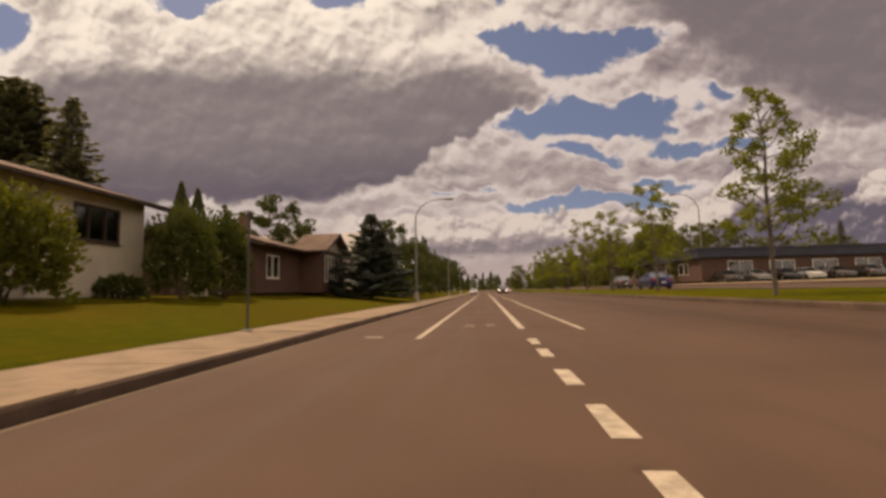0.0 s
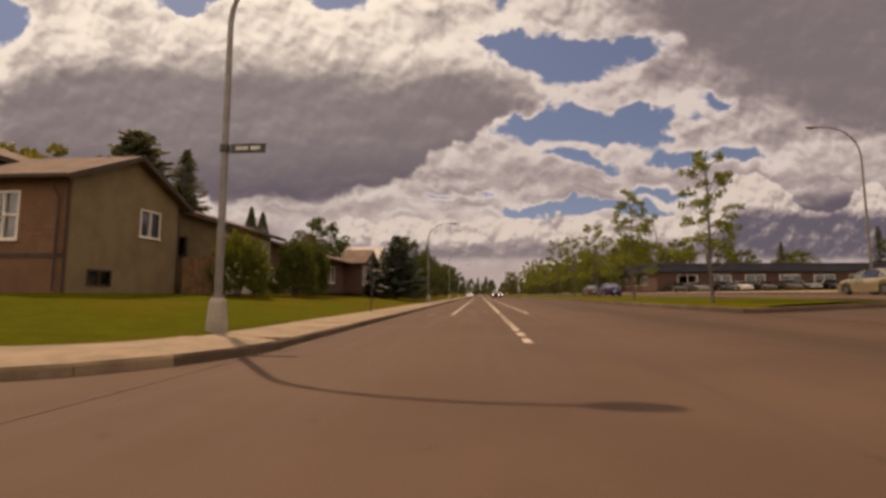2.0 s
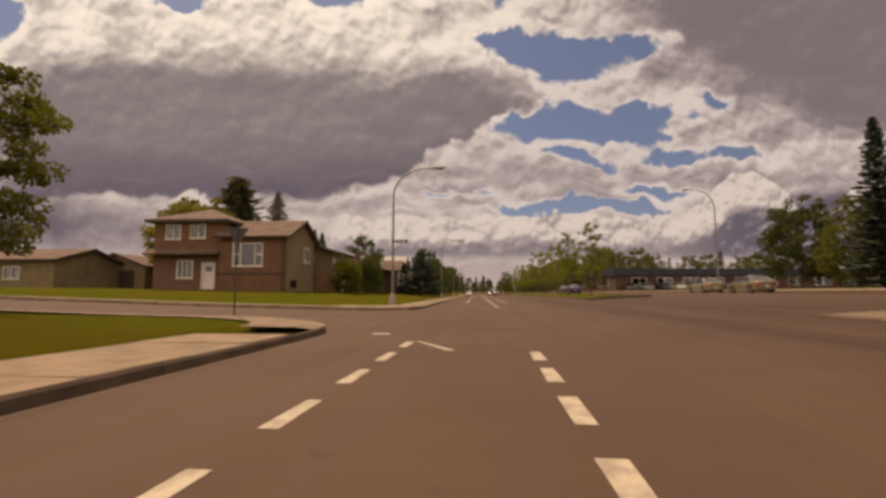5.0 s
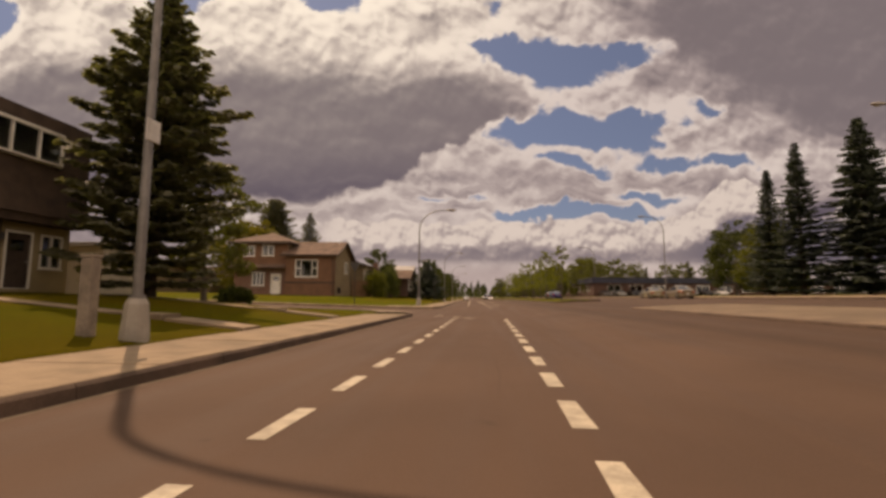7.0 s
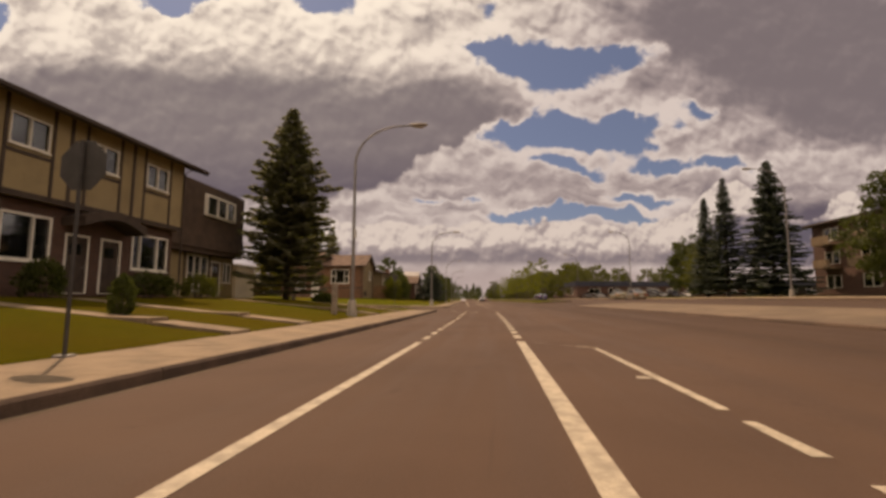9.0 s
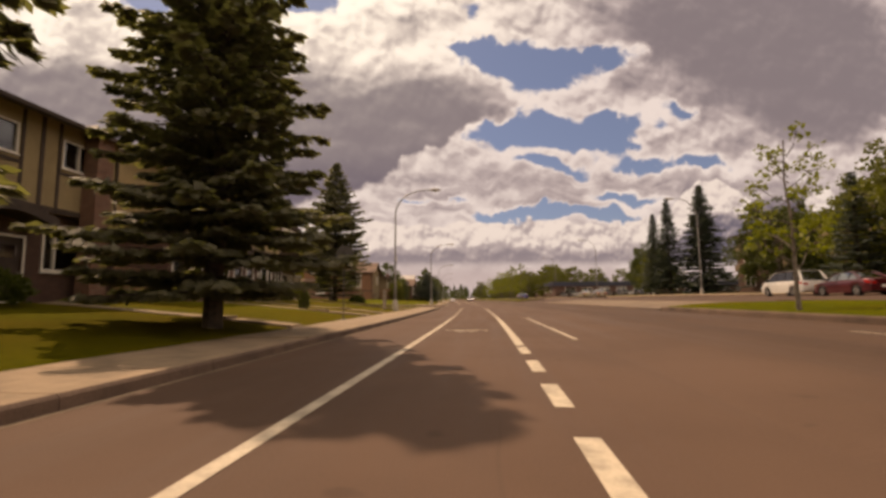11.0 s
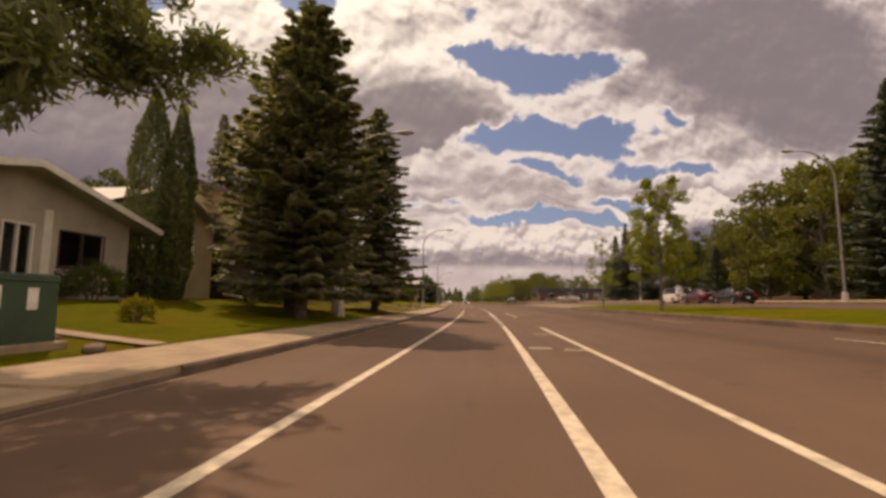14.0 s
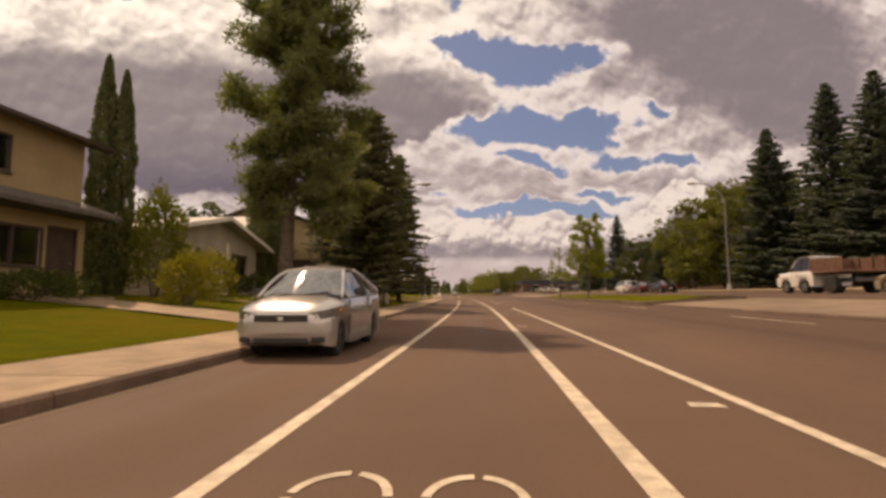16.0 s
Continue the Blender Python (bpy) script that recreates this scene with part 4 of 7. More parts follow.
def roof(house, bl, mat_roof, mat_wall, trim):
    x0, x1, y0, y1, h, rise, o = *bl["x"], *bl["y"], bl["h"] + bl.get("z", 0), bl.get("rise", 1.5), bl.get("over", 0.5)
    kind = bl.get("roof", "gx")
    th = 0.16
    b = B()
    if kind in ("gx", "gy"):
        p0, p1, q0, q1 = (y0, y1, x0, x1) if kind == "gx" else (x0, x1, y0, y1)
        mid = p0 + (p1 - p0) * bl.get("ridge", 0.5)
        sl0, sl1 = rise / (mid - p0), rise / (p1 - mid)
        poly = [(p0 - o, h - o * sl0), (p0 - o, h - o * sl0 + th), (mid, h + rise + th), (p1 + o, h - o * sl1 + th), (p1 + o, h - o * sl1), (mid, h + rise)]
        put = (lambda q, p, z: (q, p, z)) if kind == "gx" else (lambda q, p, z: (p, q, z))
        for half in ([0, 1, 2, 5], [5, 2, 3, 4]):
            b.loft([[put(q, *poly[i]) for i in half] for q in (q0 - o, q1 + o)])
        for q in (q0, q1 - TH):
            part("gable_wall", B().loft([[put(qq, p, z) for p, z in ((p0, h), (mid, h + rise), (p1, h))] for qq in (q, q + TH)]), bl.get("gable", mat_wall), house)
        for q in (q0 - o - 0.03, q1 + o):
            for i, j in ((0, 5), (5, 4)):
                (pa, za), (pb, zb) = poly[i], poly[j]
                fas = B().loft([[put(qq, pp, zz) for pp, zz in ((pa, za - 0.06), (pa, za + th + 0.02), (pb, zb + th + 0.02), (pb, zb - 0.06))] for qq in (q, q + 0.03)])
                part("bargeboard", fas, trim, house)
        for p, z in (poly[1], poly[3]):
            s = -1 if p < mid else 1
            gut = B().loft([[put(q, p + s * dx, z + dz) for dx, dz in ((0, -0.14), (0.10, -0.14), (0.12, -0.01), (0.0, -0.01))] for q in (q0 - o, q1 + o)])
            part("gutter", gut, trim, house)
    elif kind == "hip":
        w, d = x1 - x0, y1 - y0
        i = min(w, d) / 2
        e = [(x0 - o, y0 - o), (x1 + o, y0 - o), (x1 + o, y1 + o), (x0 - o, y1 + o)]
        r0, r1 = ((x0 + i, (y0 + y1) / 2), (x1 - i, (y0 + y1) / 2)) if w >= d else (((x0 + x1) / 2, y0 + i), ((x0 + x1) / 2, y1 - i))
        v = [(*p, h - 0.04) for p in e] + [(*p, h + th) for p in e] + [(*r0, h + rise + th), (*r1, h + rise + th)]
        f = [(0, 1, 2, 3), (0, 4, 5, 1), (1, 5, 6, 2), (2, 6, 7, 3), (3, 7, 4, 0)]
        f += [(4, 8, 9, 5), (5, 9, 6), (6, 9, 8, 7), (7, 8, 4)] if w >= d else [(4, 8, 5), (5, 8, 9, 6), (6, 9, 7), (7, 9, 8, 4)]
        b.add(v, f)
        for p in ((x0 - o - 0.02, y0 - o - 0.03, x1 + o + 0.02, y0 - o), (x0 - o - 0.02, y1 + o, x1 + o + 0.02, y1 + o + 0.03), (x1 + o, y0 - o, x1 + o + 0.03, y1 + o), (x0 - o - 0.03, y0 - o, x0 - o, y1 + o)):
            part("gutter", B().box(p[0], p[1], h - 0.08, p[2], p[3], h + th - 0.02), trim, house)
    elif kind == "mansard":
        k = 0.35
        v = [(x0 - o, y0 - o, h - rise), (x1 + o, y0 - o, h - rise), (x1 + o, y1 + o, h - rise), (x0 - o, y1 + o, h - rise)]
        v += [(x0 + k, y0 + k, h + th), (x1 - k, y0 + k, h + th), (x1 - k, y1 - k, h + th), (x0 + k, y1 - k, h + th)]
        b.add(v, [(0, 1, 2, 3), (0, 4, 5, 1), (1, 5, 6, 2), (2, 6, 7, 3), (3, 7, 4, 0), (4, 7, 6, 5)])
    else:
        b.box(x0 - o, y0 - o, h, x1 + o, y1 + o, h + 0.25, bev=0.02)
    return part("roof", b, mat_roof, house)


def build_block(house, bl):
    mat = bl["wall"]
    trim = bl.get("trim", WHITE_TRIM)
    holes = {f: [] for f in "SENW"}
    for w in bl.get("windows", []):
        holes[w[0]].append(w[1:5])
    for d in bl.get("doors", []):
        holes[d[0]].append(d[1:5])
    for face in "SENW":
        L, inset = face_len(bl, face), 0 if face in "SN" else TH
        b, m = B(), face_at(bl, face)
        cells(b, m, inset, L - inset, 0, bl["h"], holes[face], -TH, 0)
        part("wall", b, bl.get("wall_" + face, mat), house, fix=False)
        row = bl.get("siding", {}).get(face)
        if row:
            sd = B()
            z = row.get("from", 0.0)
            while z < row.get("to", bl["h"]) - 0.05:
                z1 = min(z + row["step"], row.get("to", bl["h"]))
                cuts = [(0.0, L)]
                for a, hz, w, h in holes[face]:
                    if hz - 0.08 < (z + z1) / 2 < hz + h + 0.08:
                        cuts = [s for p, q in cuts for s in ((p, min(q, a - 0.07)), (max(p, a + w + 0.07), q)) if s[1] - s[0] > 0.02]
                for p, q in cuts:
                    sd.loft([[(x, y, zz) for y, zz in ((0.001, z), (0.022, z), (0.006, z1), (0.001, z1))] for x in (p, q)], m=m)
                z = z1
            tagged(part("siding", sd, row["mat"], house, fix=False), kind="stuff")
    for w in bl.get("windows", []):
        opt = w[5] if len(w) > 5 else {}
        window(house, face_at(bl, w[0]), *w[1:5], opt.get("trim", trim), opt.get("cols", 2), opt.get("rows", 1), opt.get("sill", True), opt.get("curtain", 0.5), opt.get("border", 0.07), opt.get("sash", False))
    for d in bl.get("doors", []):
        door(house, face_at(bl, d[0]), *d[1:5], d[5], trim, d[6] if len(d) > 6 else True)
    for face, a, z, w, h, mt in bl.get("boards", []):
        part("trim_board", B().box(a, 0.001, z, a + w, 0.035, z + h, face_at(bl, face)), mt, house, fix=False)
    if bl.get("floor", True):
        part("floor_slab", B().box(bl["x"][0] + TH, bl["y"][0] + TH, -0.05 + bl.get("z", 0), bl["x"][1] - TH, bl["y"][1] - TH, 0.06 + bl.get("z", 0)), INSIDE, house, fix=False)
    if bl.get("roof") != "none":
        roof(house, bl, bl.get("roofing", SHINGLE), mat, bl.get("fascia", DARK_TRIM))


def house(name, label, m, blocks, category="house"):
    t = thing(name, label, category, m)
    for bl in blocks:
        build_block(t, bl)
    return t


def footing(h, x0, y0, x1, y1, depth=1.2):
    part("foundation", B().box(x0 + 0.03, y0 + 0.03, -depth, x1 - 0.03, y1 - 0.03, 0.0), CONCRETE, h, fix=False)


def chimney(h, x, y, z0, z1, w=0.7, d=0.5, mat=None):
    c = part("chimney", B().box(x, y, z0, x + w, y + d, z1).box(x - 0.05, y - 0.05, z1, x + w + 0.05, y + d + 0.05, z1 + 0.1, bev=0.02), mat or BRICK_ORANGE, h)
    part("flue", B().tube([(x + w / 2, y + d / 2, z1 + 0.08), (x + w / 2, y + d / 2, z1 + 0.35)], 0.11, 8), DARK_METAL, c)


# ---- cars ----
SEDAN = [(-0.07, 0.50, 0.32, 0.56, 0.60), (-0.04, 0.62, 0.27, 0.605, 0.645), (0.0, 0.70, 0.24, 0.635, 0.675), (0.07, 0.78, 0.21, 0.675, 0.72), (0.2, 0.84, 0.18, 0.74, 0.80), (0.5, 0.87, 0.17, 0.80, 0.88), (0.9, 0.875, 0.17, 0.86, 0.95), (1.25, 0.875, 0.17, 0.90, 0.99),
         (2.4, 0.875, 0.17, 0.93, 1.0), (3.3, 0.875, 0.17, 0.95, 1.02), (3.9, 0.86, 0.20, 0.97, 1.02), (4.25, 0.80, 0.25, 0.94, 1.0), (4.40, 0.72, 0.30, 0.88, 0.93)]
SUV = [(0.0, 0.66, 0.36, 0.80, 0.84), (0.06, 0.80, 0.28, 0.88, 0.92), (0.25, 0.87, 0.25, 0.94, 1.0), (0.9, 0.90, 0.25, 1.0, 1.08), (1.3, 0.90, 0.25, 1.03, 1.1), (3.2, 0.90, 0.25, 1.05, 1.1),
       (4.2, 0.88, 0.27, 1.05, 1.1), (4.45, 0.82, 0.32, 1.02, 1.06), (4.52, 0.74, 0.36, 0.95, 1.0)]
COUPE_BODY = [(-0.07, 0.50, 0.30, 0.64, 0.68), (-0.04, 0.62, 0.26, 0.675, 0.715), (0.0, 0.70, 0.23, 0.70, 0.745), (0.07, 0.78, 0.20, 0.735, 0.785), (0.2, 0.84, 0.18, 0.785, 0.85), (0.5, 0.87, 0.17, 0.85, 0.93),
              (0.8, 0.875, 0.17, 0.895, 0.985), (1.1, 0.875, 0.17, 0.93, 1.02), (2.4, 0.875, 0.17, 0.965, 1.03), (3.3, 0.875, 0.17, 0.985, 1.05), (3.85, 0.86, 0.20, 1.0, 1.05), (4.2, 0.80, 0.25, 0.97, 1.03), (4.34, 0.72, 0.30, 0.90, 0.96)]
PICKUP = [(0.0, 0.72, 0.42, 0.92, 0.96), (0.06, 0.84, 0.36, 1.0, 1.04), (0.3, 0.92, 0.34, 1.06, 1.12), (1.2, 0.95, 0.34, 1.12, 1.18), (1.6, 0.95, 0.34, 1.15, 1.18), (3.0, 0.95, 0.36, 1.15, 1.18), (3.05, 0.95, 0.36, 1.15, 1.15)]


def car(label, m, paint, kind=SEDAN, cabin=((1.10, 0.96), (1.95, 1.36), (2.95, 1.38), (3.75, 1.0)), half=(0.79, 0.60), wheels=(0.85, 3.50), wr=0.315, posts=(2.05, 2.95), lit=False, category="car", tail=True, front=True, group="parked cars", rims=None, inset=0.11):
    """A car, its nose at local y = 0 and its tail towards +y."""
    t = thing("car", label, category, m, group)
    L = kind[-1][0]

    def at(y, k):
        """The outline at y, by a smooth curve through the stations."""
        n = len(kind)
        i = max(0, min(n - 2, next((q for q in range(n - 1) if y <= kind[q + 1][0]), n - 2)))
        p, q = kind[i], kind[i + 1]
        d = (q[k] - p[k]) / (q[0] - p[0])
        d0 = (p[k] - kind[i - 1][k]) / (p[0] - kind[i - 1][0]) if i > 0 else d
        d1 = (kind[i + 2][k] - q[k]) / (kind[i + 2][0] - q[0]) if i < n - 2 else d
        m0 = 0.0 if d0 * d <= 0 else 2 * d0 * d / (d0 + d)
        m1 = 0.0 if d1 * d <= 0 else 2 * d1 * d / (d1 + d)
        w = q[0] - p[0]
        t = max(0.0, min(1.0, (y - p[0]) / w))
        return (2 * t ** 3 - 3 * t * t + 1) * p[k] + (t ** 3 - 2 * t * t + t) * w * m0 + (3 * t * t - 2 * t ** 3) * q[k] + (t ** 3 - t * t) * w * m1

    ra = wr + 0.055
    ys = sorted({*[i * 0.07 for i in range(int(L / 0.07) + 1)], kind[0][0], kind[0][0] * 0.8, kind[0][0] * 0.5, kind[0][0] * 0.25, 0.02, 0.05, L - 0.02, L, *[c + ra * math.cos(k * math.pi / 12) for c in wheels for k in range(13) if 0 < c + ra * math.cos(k * math.pi / 12) < L]})
    body = B()
    rings = []
    for y in ys:
        w, zb, ze, zc = at(y, 1), at(y, 2), at(y, 3), at(y, 4)
        arch = zb
        for c in wheels:
            if abs(y - c) < ra:
                arch = max(zb, wr + math.sqrt(max(0, ra * ra - (y - c) ** 2)))
        zs = min(arch, ze - 0.10)
        prof = [(0, min(zs, zb + 0.25)), (w * 0.80, min(zs, zb + 0.25)), (w * 0.97, zs), (w, zs + (ze - zs) * 0.35), (w * 1.0, zs + (ze - zs) * 0.62), (w * 0.975, ze - 0.05), (w * 0.90, ze), (w * 0.55, zc - 0.012), (0, zc)]
        rings.append([(x, y, z) for x, z in prof] + [(-x, y, z) for x, z in prof[-2:0:-1]])
    body.loft(rings)
    bd = part("body", body, paint, t, smooth=True, sharp=58)
    (ay, az), (by, bz), (cy, cz), (dy, dz) = cabin
    hb, ht = half
    core = B().loft([[(s * hb * 0.96, ay + 0.06, az - 0.05), (s * hb * 0.96, dy - 0.06, dz - 0.05), (s * ht * 0.96, cy, cz - 0.03), (s * ht * 0.96, by + 0.04, bz - 0.03)] for s in (-1, 1)])
    part("interior", core, BLACKPLASTIC, bd)
    lift = 0.05
    top = []
    for k in range(7):
        y = by + (cy - by) * k / 6
        z = bz + (cz - bz) * k / 6 + 0.06 * math.sin(math.pi * k / 6)
        top.append([(x * ht * 1.02, y, z + lift * (1 - x * x)) for x in (-1, -0.9, -0.5, 0, 0.5, 0.9, 1)] + [(x * ht * 0.98, y, z - 0.045) for x in (1, 0, -1)])
    part("roof", B().loft(top), paint, t, smooth=True)
    ws = B().loft([[(x * (hb + (ht - hb) * q) * 0.97, ay + (by - ay) * q - 0.09 * (1 - x * x) * (1 - q * 0.5), az + (bz - az) * q + 0.02 * (1 - x * x)) for x in (-1, -0.5, 0, 0.5, 1)] for q in (0, 0.5, 1)], closed=False, caps=False)
    part("windscreen", ws, CARGLASS, t, smooth=True)
    rw = B().loft([[(x * (hb + (ht - hb) * q) * 0.97, dy + (cy - dy) * q + 0.06 * (1 - x * x) * (1 - q * 0.5), dz + (cz - dz) * q + 0.02 * (1 - x * x)) for x in (-1, -0.5, 0, 0.5, 1)] for q in (0, 0.5, 1)], closed=False, caps=False)
    part("rear_window", rw, CARGLASS, t, smooth=True)
    for s in (-1, 1):
        side = B()

        def edge(y, up):
            """A point of the cabin's side, at the belt or under the roof."""
            if up:
                lo = lerp(y, [(ay, az), (by, bz), (cy, cz), (dy, dz)])
                q = (lo - az) / (bz - az)
                return (s * (hb + (ht - hb) * q + 0.006), y, lo - 0.02)
            zz = at(y, 3) + 0.005
            return (s * (hb + 0.045), y, zz)

        stops = [ay + 0.18, *posts, dy - 0.22]
        for p0, p1 in zip(stops, stops[1:]):
            k = 6
            pts = [p0 + 0.04 + (p1 - p0 - 0.08) * i / k for i in range(k + 1)]
            side.add([edge(y, u) for y in pts for u in (0, 1)], [(2 * i, 2 * i + 2, 2 * i + 3, 2 * i + 1) for i in range(k)])
        part("side_window", side, CARGLASS, t, fix=False)
        pil = B().tube([(s * (hb + 0.01), ay - 0.02, az - 0.03), (s * (hb + (ht - hb) * 0.3), ay + (by - ay) * 0.35, az + (bz - az) * 0.35 + 0.035), (s * (hb + (ht - hb) * 0.7), ay + (by - ay) * 0.72, az + (bz - az) * 0.72 + 0.045), (s * ht * 0.99, by + 0.06, bz + 0.012)], [0.034, 0.028, 0.028, 0.034], 8)
        part("pillar", pil, paint, t, smooth=True)
        pil = B().tube([(s * (hb + 0.02), dy + 0.1, dz - 0.03), (s * (hb + (ht - hb) * 0.4), (cy + 2 * dy) / 3, (cz + 2 * dz) / 3 + 0.03), (s * (hb + (ht - hb) * 0.75), (2 * cy + dy) / 3, (2 * cz + dz) / 3 + 0.035), (s * ht * 0.99, cy - 0.03, cz + 0.01)], [0.07, 0.065, 0.055, 0.04], 8)
        part("pillar", pil, paint, t, smooth=True)
        for y in posts:
            part("pillar", B().tube([(s * (hb + 0.045), y, at(y, 3)), (s * (ht + 0.005), y, lerp(y, [(by, bz), (cy, cz)]) - 0.01)], 0.035, 5), BLACKPLASTIC, t)
        w0 = at(ay + 0.5, 1)
        mir = B().loft([[(s * (w0 + 0.02 + 0.2 * k), ay + 0.42 + dyy * r, 1.0 * (at(ay + 0.4, 3) + 0.09) + dz_ * r) for dyy, dz_ in ((-0.07, -0.06), (0.05, -0.07), (0.06, 0.06), (-0.05, 0.07))] for k, r in ((0, 0.5), (0.25, 1), (0.8, 1), (1, 0.6))])
        part("wing_mirror", mir, BLACKPLASTIC, t)
        for y in [posts[0] - 0.2] + ([posts[1] - 0.2] if len(posts) > 1 and kind is not SEDAN else []):
            part("door_handle", B().box(s * 0.86, y, at(y, 3) - 0.15, s * (at(y, 1) + 0.025), y + 0.17, at(y, 3) - 0.115, bev=0.008), paint, t)
        for y in (ay + 0.22, posts[0] + 0.06):
            part("door_gap", B().box(s * (at(y, 1) - 0.02), y, at(y, 2) + 0.13, s * (at(y, 1) + 0.0015), y + 0.004, at(y, 3) - 0.03), BLACKPLASTIC, t, fix=False)
        if front:
            lamp = B()
            w_, z_, y0_ = at(0.0, 1), at(0.0, 3), kind[0][0]
            plan = [(w_ * 0.62, y0_ - 0.012 + 0.045), (w_ * 0.80, y0_ + 0.028), (w_ * 0.98, -0.012), (at(0.05, 1) + 0.006, 0.045), (at(0.2, 1) + 0.008, 0.19), (at(0.36, 1) + 0.008, 0.35), (at(0.5, 1) + 0.008, 0.49)]
            lamp.add([(s * x, y, z_ + dz) for k, (x, y) in enumerate(plan) for dz in (-0.125 + 0.016 * k, -0.005 + 0.019 * k)], [(2 * i, 2 * i + 2, 2 * i + 3, 2 * i + 1) for i in range(6)])
            hl = part("headlight", lamp, LIT_LAMP if lit else HEADLAMP, t, "lit headlight" if lit else "clear headlight", fix=False)
            if not lit:
                part("reflector", B().tube([(s * w_ * 0.86, y0_ + 0.03, z_ - 0.045), (s * w_ * 0.86, y0_ + 0.012, z_ - 0.045)], 0.034, 10), ALLOY, hl)
            part("turn_signal", B().add([(s * (at(y, 1) + 0.012), y - 0.005, at(0, 3) + dz + y * 0.14) for y in (0.34, 0.49) for dz in (-0.045, 0.0)], [(0, 2, 3, 1)]), AMBER, hl, fix=False)
        if tail:
            e = L
            tl = B().add([(s * (at(y, 1) + 0.006), y + 0.004, at(y, 3) - hh) for y in (e - 0.32, e - 0.20, e - 0.10, e - 0.03) for hh in (0.22, 0.06)], [(2 * i, 2 * i + 2, 2 * i + 3, 2 * i + 1) for i in range(3)])
            tl.box(s * 0.45, e - 0.02, at(e, 3) - 0.20, s * at(e, 1), e + 0.008, at(e, 3) - 0.06)
            part("tail_light", tl, REDLENS, t, fix=False)
    w0, ze, yn = at(0, 1), at(0, 3), kind[0][0]
    if front:
        part("grille", B().box(-w0 * 0.66, yn - 0.012, ze - 0.135, w0 * 0.66, 0.06, ze - 0.025, bev=0.012), BLACKPLASTIC, t)
        fb = part("front_bumper", B().loft([[(x, yn - 0.02 + 0.16 * (x / w0 / 1.16) ** 4, z) for x in [w0 * 1.16 * k / 5 for k in range(-5, 6)]] for z in (ze - 0.30, ze - 0.24, ze - 0.135)] + [[(x, yn + 0.09 + 0.10 * (x / w0 / 1.16) ** 4, z) for x in [w0 * 1.1 * k / 5 for k in range(-5, 6)]] for z in (ze - 0.135,)], closed=False, caps=False), paint, t, smooth=True)
        part("air_intake", B().box(-w0 * 0.66, yn - 0.010, ze - 0.465, w0 * 0.66, 0.05, ze - 0.36, bev=0.02), BLACKPLASTIC, fb)
        for s in (-1, 1):
            part("fog_light_recess", B().box(-0.11, -0.02, -0.042, 0.11, 0.03, 0.042, pose(s * w0 * 0.90, yn + 0.036, ze - 0.40, 0, 0, s * 21), bev=0.012), BLACKPLASTIC, fb)
        part("emblem", B().box(-0.045, yn - 0.022, ze - 0.115, 0.045, yn - 0.008, ze - 0.055, bev=0.01), ALLOY, t)
    for x in (-0.35, 0.15):
        part("wiper", B().tube([(x, ay - 0.10, az + 0.015), (x + 0.42, ay + 0.02, az + 0.055)], 0.009, 4), BLACKPLASTIC, t, fix=False)
    if tail:
        part("number_plate", B().box(-0.16, L, at(L, 3) - 0.42, 0.16, L + 0.012, at(L, 3) - 0.26), PLATE, t, fix=False)
    for c in wheels:
        for s in (-1, 1):
            x = s * (at(c, 1) - inset)
            prof = [(-0.10, wr * 0.70), (-0.10, wr * 0.93), (-0.06, wr), (0.06, wr), (0.10, wr * 0.93), (0.10, wr * 0.70)]
            tyre = B().loft([[(x + px, c + r * math.cos(a), wr + r * math.sin(a)) for px, r in prof] for a in [k * math.tau / 24 for k in range(25)]], caps=False)
            ty = part("tyre", tyre, RUBBER, t, fix=False)
            rim = B().tube([(x - 0.09 * s, c, wr), (x + 0.055 * s, c, wr)], wr * 0.71, 24)
            part("wheel_well", B().tube([(x - 0.12 * s, c, wr), (x - 0.10 * s, c, wr)], wr * 1.1, 16), BLACKPLASTIC, t, fix=False)
            part("brake_disc", rim, BLACKPLASTIC, ty)
            spk = B()
            for k in range(5):
                a = k * math.tau / 5 + 0.3
                d, q = Vector((0, math.cos(a), math.sin(a))), Vector((0, -math.sin(a), math.cos(a)))
                o = Vector((x + 0.06 * s, c, wr))
                spk.loft([[o + d * rr + q * ww + Vector((xx * s, 0, 0)) for ww, xx in ((-hw, 0), (hw, 0), (hw, 0.025), (-hw, 0.025))] for rr, hw in ((0.03, 0.035), (wr * 0.70, 0.045))])
            spk.tube([(x + 0.05 * s, c, wr), (x + 0.095 * s, c, wr)], 0.06, 10)
            spk.loft([[(x + 0.075 * s + px * s, c + r * math.cos(a), wr + r * math.sin(a)) for px, r in ((-0.03, wr * 0.66), (0.015, wr * 0.66), (0.015, wr * 0.725), (-0.03, wr * 0.725))] for a in [k * math.tau / 24 for k in range(25)]], caps=False)
            part("rim", spk, rims or ALLOY, ty)
    return t

# ---- the setting ----
def steps(a, b, d):
    n = max(1, round((b - a) / d))
    return [a + (b - a) * i / n for i in range(n + 1)]


def sheet(name, ss, us, height, material, kind="structure", label="", parent=None):
    b = B()
    k = len(us)
    b.v = [tuple(W(s, u, height(s, u))) for s in ss for u in us]
    b.f = [(i * k + j, i * k + j + 1, (i + 1) * k + j + 1, (i + 1) * k + j) for i in range(len(ss) - 1) for j in range(k - 1)]
    ob = new(name, b.mesh(name, material))
    if parent:
        ob.parent = parent
    return tagged(ob, label, kind=kind)


MEDIANS = [(-55.0, -84.0), (160.0, -1.5)]   # grassed stretches between the carriageway and the service road
KR, KF, SK = 7.0, 11.4, 23.2


